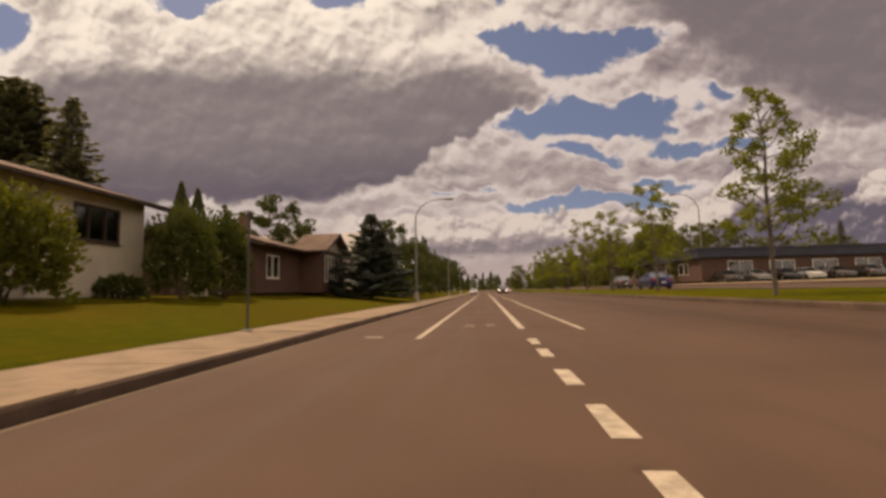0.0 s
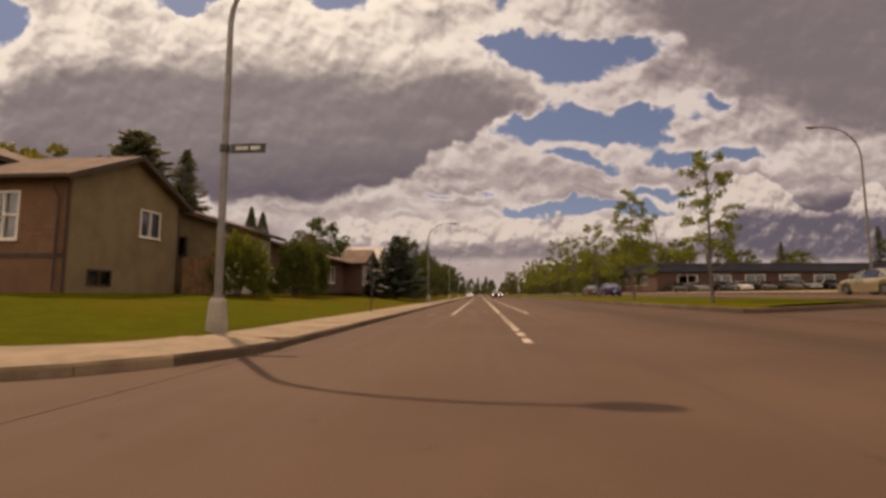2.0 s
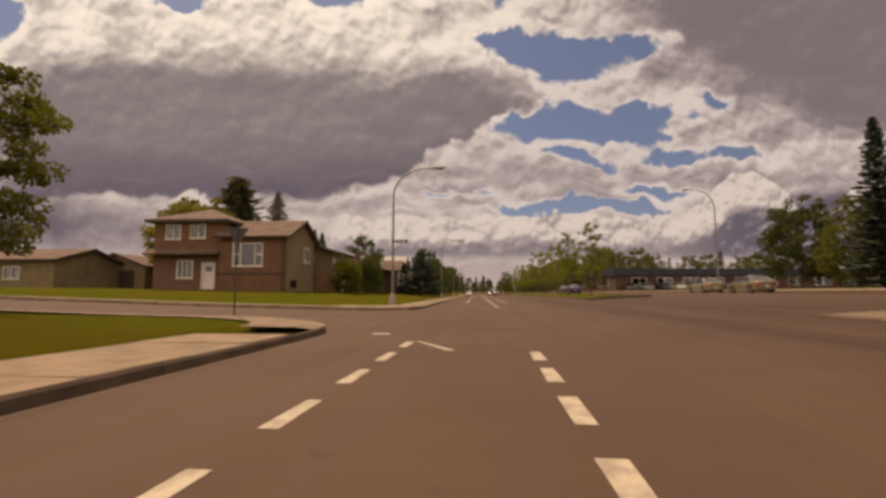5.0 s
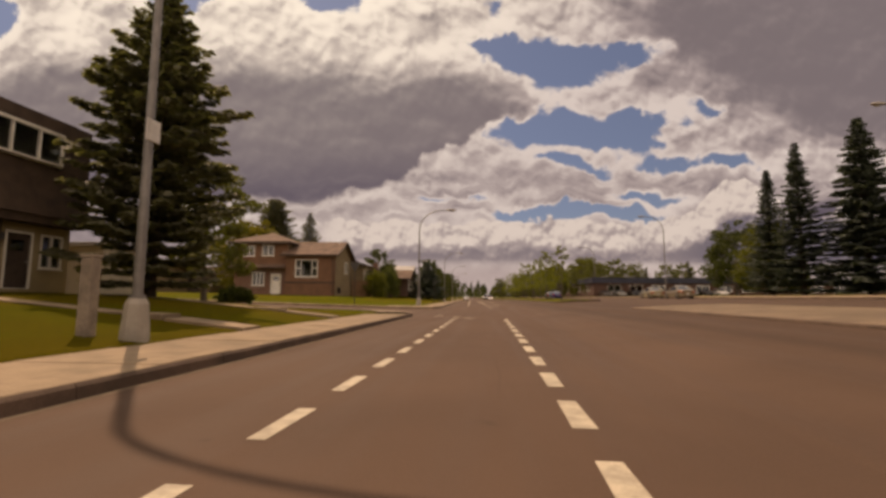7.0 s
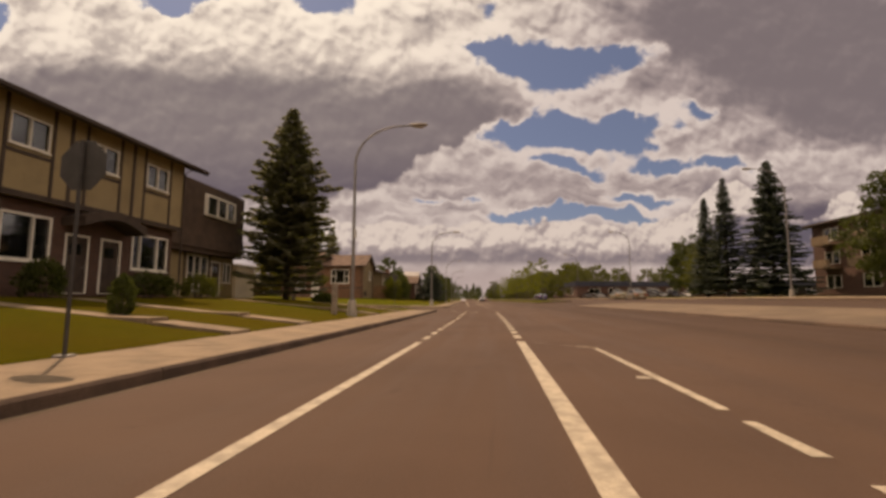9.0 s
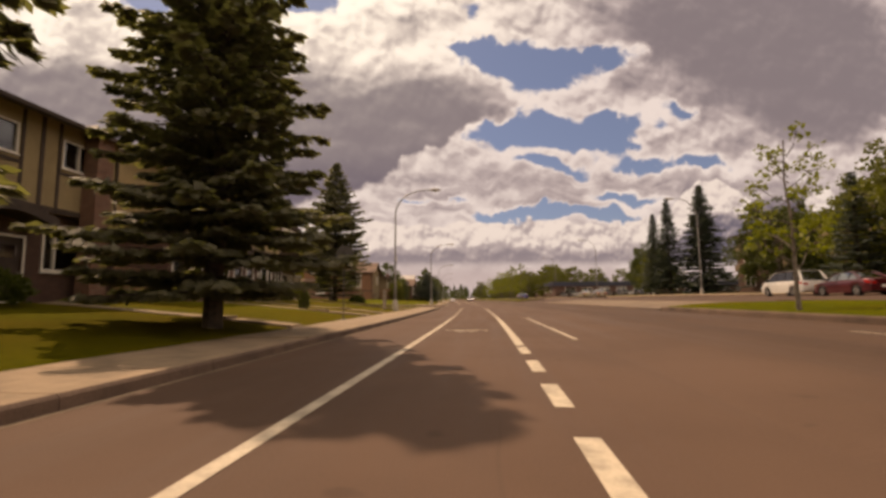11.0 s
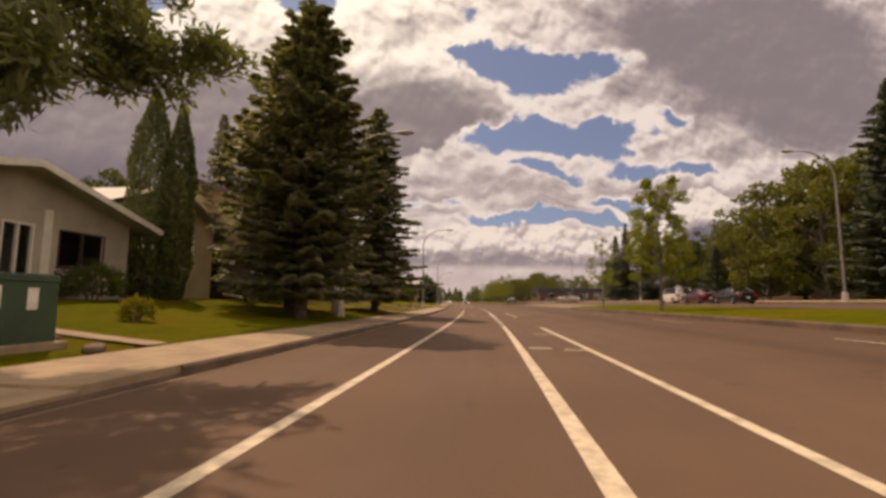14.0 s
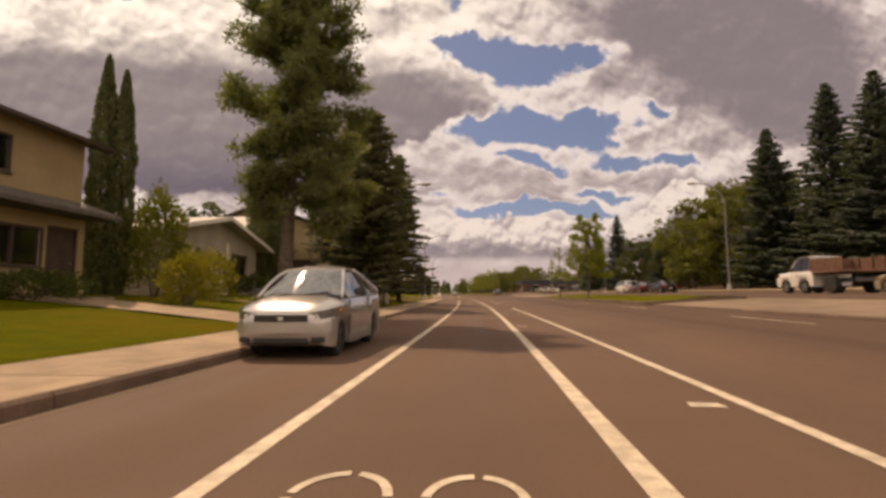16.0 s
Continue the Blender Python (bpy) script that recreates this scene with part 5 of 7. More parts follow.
def ground_height(s, u):
    z = G(s, u)
    if KERB - 0.05 <= u <= SK + 1.9 or in_cross(s, u) > 0.02:
        return z - 0.14
    if WALK + 0.02 < u < KERB:
        return z - 0.10
    bumps = 0.05 * noise.noise(Vector((s * 0.3, u * 0.3, 0))) if u < WALK - 0.6 or u > 26 else 0.0
    return z + bumps


SS = sorted({*steps(-400, -130, 15), *steps(-130, -27, 1.6), *steps(-27, -5, 0.25), *steps(-5, 60, 1.6), *steps(60, 200, 10), *steps(200, 2600, 120)})
UU = sorted({*steps(-900, -60, 60), *steps(-60, -20, 2.5), *steps(-20, -9, 0.9), *steps(-9, -3.9, 0.3), KERB, *steps(-3.6, 24.6, 2.2), 25.05, 25.2, *steps(26.5, 50, 2.5), *steps(50, 900, 60)})
tagged(sheet("ground", SS, UU, ground_height, GRASS), "mown lawn ground, green with dry patches")

ROAD_S = [-400, -250, *steps(-130, 80, 2.0), 120, 200, 400, 800, 1500]
road = sheet("road", ROAD_S, [KERB, -2, 0, 2.2, 3.3, 4.5, 5.8, KR + 0.05], lambda s, u: G(s, u), ASPHALT, label="worn brown-grey asphalt carriageway")
for a, b in ((-24.0, -1.3),):
    sheet("junction_road", steps(a, b, 2.0), [KR, 9.0, KF + 0.3], lambda s, u: G(s, u) + 0.004, ASPHALT, label="worn asphalt of the junction")
sheet("service_road", [-400, *steps(-130, 160, 4), 300], [KF, 14, 17, 20, SK], lambda s, u: G(s, u) + 0.002, ASPHALT_SIDE, label="narrow asphalt service road")

# side street with its rounded mouth
side = B()
us = [KERB, -4.0, -4.4, -5, -5.8, -6.8, -8.0, -10, -13, -18, -26, -40, -70, -120]
for u in us:
    a, b = edge_s(u), edge_n(u)
    for i in range(9):
        s = a + (b - a) * i / 8
        side.v.append(tuple(W(s, u, lerp(u, SIDE) + 0.004)))
side.f = [(i * 9 + j, i * 9 + j + 1, (i + 1) * 9 + j + 1, (i + 1) * 9 + j) for i in range(len(us) - 1) for j in range(8)]
tagged(new("side_road", side.mesh("side_road", ASPHALT)), "worn asphalt side street", kind="structure")


def kerb_run(name, pts, inward, top=0.15, width=0.05, base=None, drop=None, stone=None):
    """Kerb stones laid along (s, u) points; inward: +1 when the pavement is on the left of the run."""
    run = tagged(new(name), "stained concrete kerb with a rounded edge, most stones coloured as if shaded", kind="structure")
    for (s0, u0), (s1, u1) in zip(pts, pts[1:]):
        z0, z1 = (base(s0, u0), base(s1, u1)) if base else (0.0, 0.0)
        p, q = W(s0, u0, z0), W(s1, u1, z1)
        d = (q - p).normalized()
        n = Vector((-d.y, d.x, 0)).normalized() * inward
        h = top * (drop((s0 + s1) / 2) if drop else 1.0)
        g = d * 0.006
        prof = [(0.0, -0.12), (0.012, h - 0.035), (0.04, h), (width, h + 0.004), (width, -0.12)]
        b = B().loft([[e + n * x + Vector((0, 0, z)) for x, z in prof] for e in (p + g, q - g)])
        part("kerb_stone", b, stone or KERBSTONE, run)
    return run


def dropped(s):
    """The kerb dips at the driveway."""
    return 1 - 0.75 * smooth(-93.6, -92.6, s) * (1 - smooth(-88.4, -87.4, s))


def corner(s_mid, quarter):
    """Points round one corner of the side street."""
    out = []
    for i in range(7):
        a = i / 6 * math.pi / 2
        u = KERB - CORNER_R + CORNER_R * math.cos(a)
        s = s_mid - quarter * CORNER_R * math.sin(a)
        out.append((s, u))
    return out


def side_z(s, u):
    return lerp(u, SIDE)


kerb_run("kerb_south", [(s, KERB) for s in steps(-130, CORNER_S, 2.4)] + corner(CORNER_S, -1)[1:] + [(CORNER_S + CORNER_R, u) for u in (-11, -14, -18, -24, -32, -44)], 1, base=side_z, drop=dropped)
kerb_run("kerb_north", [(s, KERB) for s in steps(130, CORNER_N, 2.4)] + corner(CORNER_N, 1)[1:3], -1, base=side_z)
kerb_run("ramped_kerb", corner(CORNER_N, 1)[2:] + [(CORNER_N - CORNER_R, u) for u in (-11, -14, -18, -24, -32, -44)], -1, base=side_z, stone=CONCRETE)
sheet("gutter_strip", steps(-130, CORNER_S, 4), [KERB, KERB + 0.09], lambda s, u: 0.004, PAVING, label="sandy gutter strip beside the kerb")
sheet("gutter_strip", steps(CORNER_N, 130, 4), [KERB, KERB + 0.09], lambda s, u: 0.004, PAVING, label="sandy gutter strip beside the kerb")

# concrete footway: slabs with open joints
walkway = tagged(new("pavement"), "pale concrete footway of square slabs", kind="structure")
SLAB = 1.52
slab = B().box(0.006, 0.006, -0.16, -(WALK - KERB) - 0.056, SLAB - 0.008, 0.0, bev=0.008).fix().mesh("slab", CONCRETE)
rng = random.Random(4)
s = -128.0
while s < 66:
    if s + SLAB < CORNER_S + 0.1 or s > CORNER_N - 0.1:
        ob = new("slab", slab)
        ob.parent = walkway
        ob.matrix_basis = M(s, WALK, 0.155 + rng.uniform(-0.006, 0.006) - 0.07 * (1 - dropped(s + 0.7)), 0) @ pose(0, 0, 0, rng.uniform(-0.25, 0.25), rng.uniform(-0.3, 0.3), 0)
    s += SLAB
sheet("far_pavement", steps(66, 400, 20), [WALK, KERB - 0.05], lambda s, u: 0.155, CONCRETE, label="pale concrete footway")
for mid, qd in ((CORNER_N, 1), (CORNER_S, -1)):
    b = B()
    inner = CORNER_R - 0.055
    for i in range(17):
        a = i / 16 * math.pi / 2
        for k in range(5):
            rr = inner - 1.75 * k / 4
            u, ss = KERB - CORNER_R + rr * math.cos(a), mid - qd * rr * math.sin(a)
            b.v.append(tuple(W(ss, u, max(0.156, G(ss, u) + 0.05) if k else 0.156)))
    b.f = [(5 * i + k, 5 * i + k + 1, 5 * i + k + 6, 5 * i + k + 5) for i in range(16) for k in range(4)]
    tagged(new("corner_pavement", b.mesh("corner_pavement", CONCRETE)), "pale concrete at the street corner", kind="structure")
sheet("side_pavement", [CORNER_N - CORNER_R + 0.17, CORNER_N - CORNER_R + 1.3], [-60, -40, -24, -14, KERB - CORNER_R], lambda s, u: lerp(u, SIDE) + 0.17, CONCRETE, label="narrow concrete footway along the side street")

sheet("side_pavement", [CORNER_S + CORNER_R - 1.35, CORNER_S + CORNER_R - 0.7, CORNER_S + CORNER_R - 0.05], [-60, -40, -24, -18, -14, -11, -9, KERB - CORNER_R], lambda s, u: max(lerp(u, SIDE) + 0.16, G(s, u) + 0.04), CONCRETE, label="narrow concrete footway along the side street")

# raised strips between the two carriageways
for i, (s1, s0) in enumerate(MEDIANS):
    sheet("median", steps(s0 + 0.1, s1, 3.0), [KR + 0.05, 8.2, 9.6, KF - 0.05], lambda s, u: G(s, u) + 0.13 + 0.04 * math.sin(s * 0.7 + u), GRASS, label="grassed strip between the roads")
    kerb_run("median_kerb", [(s, KR) for s in steps(s0, min(s1, 70), 3.0)], -1, base=lambda s, u: G(s, u))
    kerb_run("median_kerb", [(s, KF) for s in steps(s0, min(s1, 70), 5.0)], 1, base=lambda s, u: G(s, u))
    kerb_run("median_nose", [(s0, KR), (s0 - 0.5, 7.4), (s0 - 0.8, 8.2), (s0 - 0.8, KF - 0.9), (s0 - 0.4, KF - 0.3), (s0, KF)], 1, base=lambda s, u: G(s, u))
for a, b in ((-54.8, -24.0), (-130, -85.2)):
    sheet("paved_median", steps(a, b, 3.0), [KR + 0.1, 8.0, 9.4, KF], lambda s, u: G(s, u) + 0.06, PAVING, label="sandy paved strip between the roads")
    kerb_run("median_kerb", [(s, KR) for s in steps(a, b, 3.0)], -1, top=0.07, base=lambda s, u: G(s, u))
kerb_run("service_kerb", [(s, SK) for s in steps(-130, 130, 5.0)], -1, base=lambda s, u: G(s, u))
sheet("service_pavement", steps(-130, 160, 5), [SK + 0.15, SK + 1.95], lambda s, u: G(s, u) + 0.15, CONCRETE, label="pale concrete footway beside the service road")

# road markings
marks = tagged(new("road_marking"), "worn white painted road lines", kind="structure")


def line(name, s0, s1, u, w=0.13, hook=0.0):
    n = max(1, int((s1 - s0) / 2.0))
    b = B()
    for i in range(n + 1):
        s = s0 + (s1 - s0) * i / n
        uu = u(s) if callable(u) else u
        k = 1 + 0.10 * math.sin(s * 3.1)
        for e in (-1, 1):
            b.v.append(tuple(W(s, uu + e * w / 2 * k, G(s, uu) + 0.005)))
    b.f = [(2 * i, 2 * i + 1, 2 * i + 3, 2 * i + 2) for i in range(n)]
    ob = new(name, b.mesh(name, PAINT))
    ob.parent = marks
    return ob


RL, LL, RR = 0.73, -1.54, 2.13
for s0, s1 in ((9.0, 120), (-64.4, -50.2), (-128, -73.2)):
    line("solid_line", s0, s1, RL, 0.17)
for top, last, gap, length in ((-64.7, -72.5, 2.035, 1.12), (-27.03, -49.0, 1.64, 0.94)):
    s = top
    while s > last:
        line("dash", s - length, s, RL, 0.18)
        s -= gap
for s in (6.6, 5.0, 3.0, 1.29, -0.15, -1.5, -3.08, -4.66):
    line("dash", s - 0.9, s, RL, 0.18)
line("solid_line", 6.8, 120, LL, 0.12), line("solid_line", -128, -50.75, LL, 0.14)
s = -25.7
while s > -50:
    line("dash", s - 0.9, s, LL, 0.15)
    s -= 1.667
line("solid_line", 8.6, 120, RR, 0.11)
line("solid_line", -56.7, -51.5, RR, 0.11), line("dash", -57.95, -57.1, RR, 0.12), line("solid_line", -63.0, -58.4, RR, 0.11)
line("solid_line", -128, -74.5, RR, 0.12)


def stroke(pts, w):
    """A short crooked stroke of paint."""
    b = B()
    for s, u, k in pts:
        b.v += [tuple(W(s + w * k, u, 0.006)), tuple(W(s - w * k, u + 0.03, 0.006))]
    b.f = [(2 * i, 2 * i + 2, 2 * i + 3, 2 * i + 1) for i in range(len(pts) - 1)]
    ob = new("worn_mark", b.mesh("worn_mark", PAINT))
    ob.parent = marks


stroke([(-50.86, 1.48, 0.4), (-50.95, 1.62, 1), (-51.08, 1.80, 0.7)], 0.03)
stroke([(-51.13, 1.80, 0.8), (-51.25, 2.02, 1), (-51.42, 2.22, 0.8)], 0.055)
stroke([(-50.38, 0.98, 0.5), (-50.42, 1.06, 1), (-50.45, 1.10, 0.2), (-50.47, 1.16, 0.6), (-50.5, 1.32, 0.3)], 0.03)
stroke([(-73.95, 1.72, 0.3), (-74.1, 1.95, 1), (-74.32, 2.12, 1), (-74.5, 2.2, 0.8)], 0.045)
for s, u0, u1 in ((-78.1, 1.45, 2.2), (-82.5, 0.9, 1.4), (-82.8, 1.6, 2.08), (-91.0, 0.9, 1.22), (-100.8, 1.62, 1.92), (7.2, -2.75, -2.35), (10.1, -0.75, -0.45), (10.3, -0.2, 0.1), (-55.0, 1.86, 2.06)):
    b = B()
    b.v = [tuple(W(ss, uu, 0.006)) for ss, uu in ((s - 0.09, u0), (s - 0.10, u1), (s + 0.06, u1 - 0.02), (s + 0.08, u0 + 0.03))]
    b.f = [(0, 1, 2, 3)]
    ob = new("worn_mark", b.mesh("worn_mark", PAINT))
    ob.parent = marks
for s in (-104.6, -95.6, -86.6, -77.6, -68.6):
    line("lane_dash", s, s + 3.0, 6.2, 0.09)
# bicycle symbols in the cycle lane
def bicycle_mark(s0, c0, c1, worn=False):
    """Two broken rings for wheels, with the frame, fork, crank and handlebar as short strokes."""
    for c in (c0, c1):
        for a0, a1 in ((0.10, 1.42), (1.62, 3.02), (3.2, 4.6), (4.8, 6.2)):
            b = B()
            for i in range(9):
                a = a0 + (a1 - a0) * i / 8
                for rr in (0.215, 0.265):
                    b.v.append(tuple(W(s0 + rr * 1.25 * math.sin(a), c + rr * math.cos(a), 0.006)))
            b.f = [(2 * i, 2 * i + 1, 2 * i + 3, 2 * i + 2) for i in range(8)]
            ob = new("bicycle_wheel_mark", b.mesh("bicycle_wheel_mark", PAINT))
            ob.parent = marks
    if worn:
        return
    mid = (c0 + c1) / 2
    hub, crank, seat, bar = (s0, c0), (s0 - 0.06, mid - 0.06), (s0 - 0.52, mid - 0.20), (s0 - 0.50, mid + 0.17)
    for (sa, ua), (sb, ub) in ((hub, crank), (hub, seat), (crank, seat), (crank, bar), (seat, bar), (bar, (s0, c1)), (bar, (bar[0] - 0.16, bar[1] - 0.02)), ((crank[0] + 0.02, mid - 0.02), (s0 + 0.27, mid + 0.03)), ((bar[0] - 0.16, bar[1] - 0.1), (bar[0] - 0.16, bar[1] + 0.1)), ((seat[0] - 0.05, seat[1] - 0.1), (seat[0] - 0.05, seat[1] + 0.1))):
        d = Vector((sb - sa, ub - ua)).normalized() * 0.025
        b = B()
        b.v = [tuple(W(q + e * d.y, p - e * d.x, 0.0065)) for q, p, e in ((sa, ua, 1), (sa, ua, -1), (sb, ub, -1), (sb, ub, 1))]
        b.f = [(0, 1, 2, 3)]
        ob = new("bicycle_frame_mark", b.mesh("bicycle_frame_mark", PAINT))
        ob.parent = marks


bicycle_mark(-102.85, -0.83, -0.17, worn=True)
bicycle_mark(-59.62, -0.93, -0.16)
# the slanting line at the mouth of the cycle lane
b = B()
b.v = [tuple(W(ss, uu, 0.0065)) for ss, uu in ((-25.55, -1.48), (-25.62, -1.36), (-26.98, -0.56), (-27.0, -0.72))]
b.f = [(0, 1, 2, 3)]
ob = new("slanting_line", b.mesh("slanting_line", PAINT))
ob.parent = marks

cover = thing("manhole_cover", "small round pale cover set in the asphalt", "manhole", M(-24.1, -2.5, 0.004))
part("frame", B().tube([(0, 0, -0.05), (0, 0, 0.003)], 0.225, 24), PALE_STEEL, cover)
part("lid", B().tube([(0, 0, -0.04), (0, 0, 0.008)], 0.195, 24), PALE_STEEL, cover)

# ---- street lamps and signs ----
def on(s, u, turn=0.0, dz=0.0):
    return M(s, u, G(s, u) + dz, turn)


street_lamp("curved steel street lamp with street name sign", on(-5.3, -5.95), sign="blades")
street_lamp("curved steel street lamp with small plate", on(-40.4, -6.15), sign="plate")
street_lamp("curved steel street lamp beside dark spruces", on(-71.1, -6.75))
for s in (37.5, 74.0, 112.0):
    street_lamp("curved steel street lamp on the footway", on(s, -6.05))
for s, u, h in ((17.5, 25.3, 11.1), (-20.0, 25.6, 11.1), (-59.8, 24.0, 10.4), (55.0, 25.6, 10.8), (95.0, 25.6, 10.8)):
    street_lamp("curved steel street lamp beside the service road", on(s, u, 180), height=h)
sign_post("thin steel post with narrow sign plate", on(7.5, -5.55), "plate", 2.75, 0.15)
sign_post("thin post with three-cornered sign seen from behind", on(-21.15, -7.75, 20), "triangle", 2.75, 0.62)
sign_post("steel post with eight-sided sign seen from behind", on(-55.3, -5.72), "octagon", 3.05, 0.72)
for s, u, h in ((-40.6, -6.9, 1.35), (-70.35, -7.27, 1.1)):
    t = thing("marker_post", "weathered square wooden post on the lawn edge", "post", on(s, u), "wooden posts")
    part("shaft", B().box(-0.11, -0.11, -0.2, 0.11, 0.11, h, bev=0.02), WOODPOST, t)
    part("cap", B().box(-0.125, -0.125, h, 0.125, 0.125, h + 0.04, bev=0.012), WOODPOST, t)

# green transformer box
t = thing("utility_box", "dark green metal utility box on a concrete pad", "utility box", on(-86.5, -6.9) @ Matrix.Scale(0.9, 4))
part("pad", B().box(-0.58, -0.58, -0.1, 0.58, 0.58, 0.07, bev=0.02), CONCRETE, t)
part("cabinet", B().loft([[(x * k, y * k, z) for x, y in ((-0.45, -0.45), (0.45, -0.45), (0.45, 0.45), (-0.45, 0.45))] for z, k in ((0.07, 1.0), (1.13, 0.97), (1.18, 0.93))]), GREENBOX, t)
part("lid", B().box(-0.46, -0.46, 1.05, 0.46, 0.46, 1.09, bev=0.01), GREENBOX, t)
part("door_seam", B().box(-0.01, -0.458, 0.12, 0.01, -0.448, 1.03), BLACKPLASTIC, t)
part("warning_label", B().box(0.442, -0.10, 0.60, 0.452, 0.08, 0.95), SIGN_WHITE, t)
part("warning_label", B().box(0.22, -0.458, 0.62, 0.38, -0.446, 0.98), SIGN_WHITE, t)
rk = random.Random(7)
for i in range(9):
    a = rk.uniform(0, 6.28)
    st = thing("garden_stone", "small rounded garden stone beside the box", "stone", on(-86.2 + 0.7 * math.sin(a), -6.7 + 0.8 * math.cos(a)), "garden stones")
    r = rk.uniform(0.10, 0.2)
    part("stone", B().loft([[(rr * r * math.cos(q + i) * (1 + 0.2 * math.sin(3 * q)), rr * r * math.sin(q + i), z * r) for q in [k * math.tau / 9 for k in range(9)]] for rr, z in ((0.7, -0.3), (1.0, 0.1), (0.85, 0.5), (0.4, 0.75))]), KERBSTONE, st, smooth=True)

# ---- houses on the left, from far to near ----
BASE1 = 1.0
h1 = house("house", "split-level corner house, orange brick and tan stucco", M(1.0, -15.7, BASE1), [
    dict(x=(-5.4, 0), y=(0, 6.6), h=4.45, roof="gx", rise=1.55, over=0.45, ridge=0.5, wall=STUCCO_TAN, wall_S=SIDING_ORANGE, gable=STUCCO_TAN, roofing=SHINGLE,
         windows=[("S", 1.15, 2.10, 2.30, 1.70, dict(cols=[0.24, 0.76], curtain=0.0, sash=True, border=0.09)), ("E", 3.9, 2.65, 1.2, 1.15), ("E", 1.2, 0.35, 1.1, 0.55, dict(curtain=0, sill=False, trim=DARK_TRIM))],
         siding={"S": dict(step=0.22, mat=SIDING_ORANGE, **{"from": 1.5})}, boards=[("S", 0, 1.35, 5.4, 0.14, DARK_TRIM), ("E", 0, 0, 0.1, 4.4, DARK_TRIM), ("E", 6.5, 0, 0.1, 4.4, DARK_TRIM)]),
    dict(x=(-11.3, -5.4), y=(0.5, 7.2), h=5.7, roof="hip", rise=1.4, over=0.55, wall=STUCCO_TAN, wall_S=BRICK_ORANGE,
         windows=[("S", 1.0, 4.35, 1.15, 1.05), ("S", 3.1, 4.4, 1.2, 1.05), ("S", 2.10, 1.15, 1.2, 1.3, dict(cols=3, curtain=0.3, border=0.09))], doors=[("S", 4.2, 0.22, 0.98, 2.08, WHITE_TRIM)],
         siding={"S": dict(step=0.22, mat=SIDING_ORANGE, **{"from": 3.05})}, boards=[("S", 0, 2.9, 5.9, 0.16, DARK_TRIM)]),
])
footing(h1, -11.3, 0.5, -5.4, 7.2), footing(h1, -5.4, 0, 0, 6.6)
part("pent_roof", B().loft([[(x, y, z) for y, z in ((0.5, 3.45), (-0.55, 3.05), (-0.55, 2.95), (0.5, 2.95))] for x in (-11.6, -5.4)]), SHINGLE, h1)
part("doorstep", B().box(-7.4, -0.9, -0.3, -5.9, 0.5, 0.02, bev=0.02).box(-7.4, -1.2, -0.3, -5.9, -0.9, -0.14, bev=0.02), CONCRETE, h1)
part("downpipe", B().tube([(-0.2, -0.12, 0.1), (-0.2, -0.12, 3.6), (-0.3, -0.35, 4.1)], 0.045, 8), DARK_TRIM, h1)
chimney(h1, -8.2, 3.8, 6.0, 6.75)
# fence and low wing behind the corner house
f = thing("wooden_fence", "brown board fence behind the corner house", "fence", M(7.9, -15.6, 1.0, -90))
for i in range(15):
    part("board", B().box(-0.02, i * 0.16, -0.1, 0.02, i * 0.16 + 0.145, 1.85 + 0.02 * (i % 3), bev=0.005), FENCE, f)
for z in (0.3, 1.5):
    part("rail", B().box(-0.07, 0, z, -0.02, 2.4, z + 0.09), FENCE, f)
h0 = house("house", "white-sided bungalow with brown gable roof", M(9.6, -14.6, 1.0), [
    dict(x=(-9.5, 0), y=(0, 6.2), h=3.9, roof="gy", rise=1.5, over=0.7, wall=STUCCO_TAN, wall_E=SIDING_WHITE, trim=DARK_TRIM,
         windows=[("E", 2.85, 2.15, 1.9, 1.15, dict(cols=[0.3, 0.7], curtain=0.45, border=0.12)), ("S", 6.5, 2.2, 1.0, 0.9)], siding={"E": dict(step=0.22, mat=SIDING_WHITE, **{"from": 0.7})}),
])
footing(h0, -9.5, 0, 0, 6.2)
part("downpipe", B().tube([(0.08, 1.1, 0.1), (0.08, 1.1, 3.2), (0.5, 1.1, 3.7)], 0.045, 8), STEEL, h0)
picket = thing("picket_fence", "white picket fence between two houses", "fence", M(18.3, -14.2, 1.0))
for i in range(12):
    part("picket", B().loft([[(y, i * 0.14 + x, z) for x, z in ((0, -0.1), (0.1, -0.1), (0.1, 0.95), (0.05, 1.05), (0, 0.95))] for y in (-0.015, 0.015)]), WHITE_TRIM, picket)
for z in (0.3, 0.75):
    part("rail", B().box(-0.05, 0, z, -0.015, 1.65, z + 0.07), WHITE_TRIM, picket)
hb = house("house", "dark brick bungalow with low brown roof", M(23.5, -13.4, 1.05), [
    dict(x=(-9, 0), y=(0, 12.2), h=3.0, roof="gy", rise=1.35, over=0.8, wall=BRICK_BROWN, windows=[("E", 1.2, 1.0, 1.6, 1.3), ("E", 9.6, 1.0, 1.2, 1.2), ("S", 4, 1.0, 1.3, 1.1)]),
    dict(x=(0.0, 1.6), y=(6.2, 11.4), h=3.1, roof="gx", rise=1.25, over=0.6, wall=BRICK_BROWN, gable=SIDING_WHITE, windows=[("E", 0.9, 0.9, 2.9, 1.75, dict(cols=4, border=0.1))]),
])
chimney(hb, -4, 5, 3.5, 5.4)
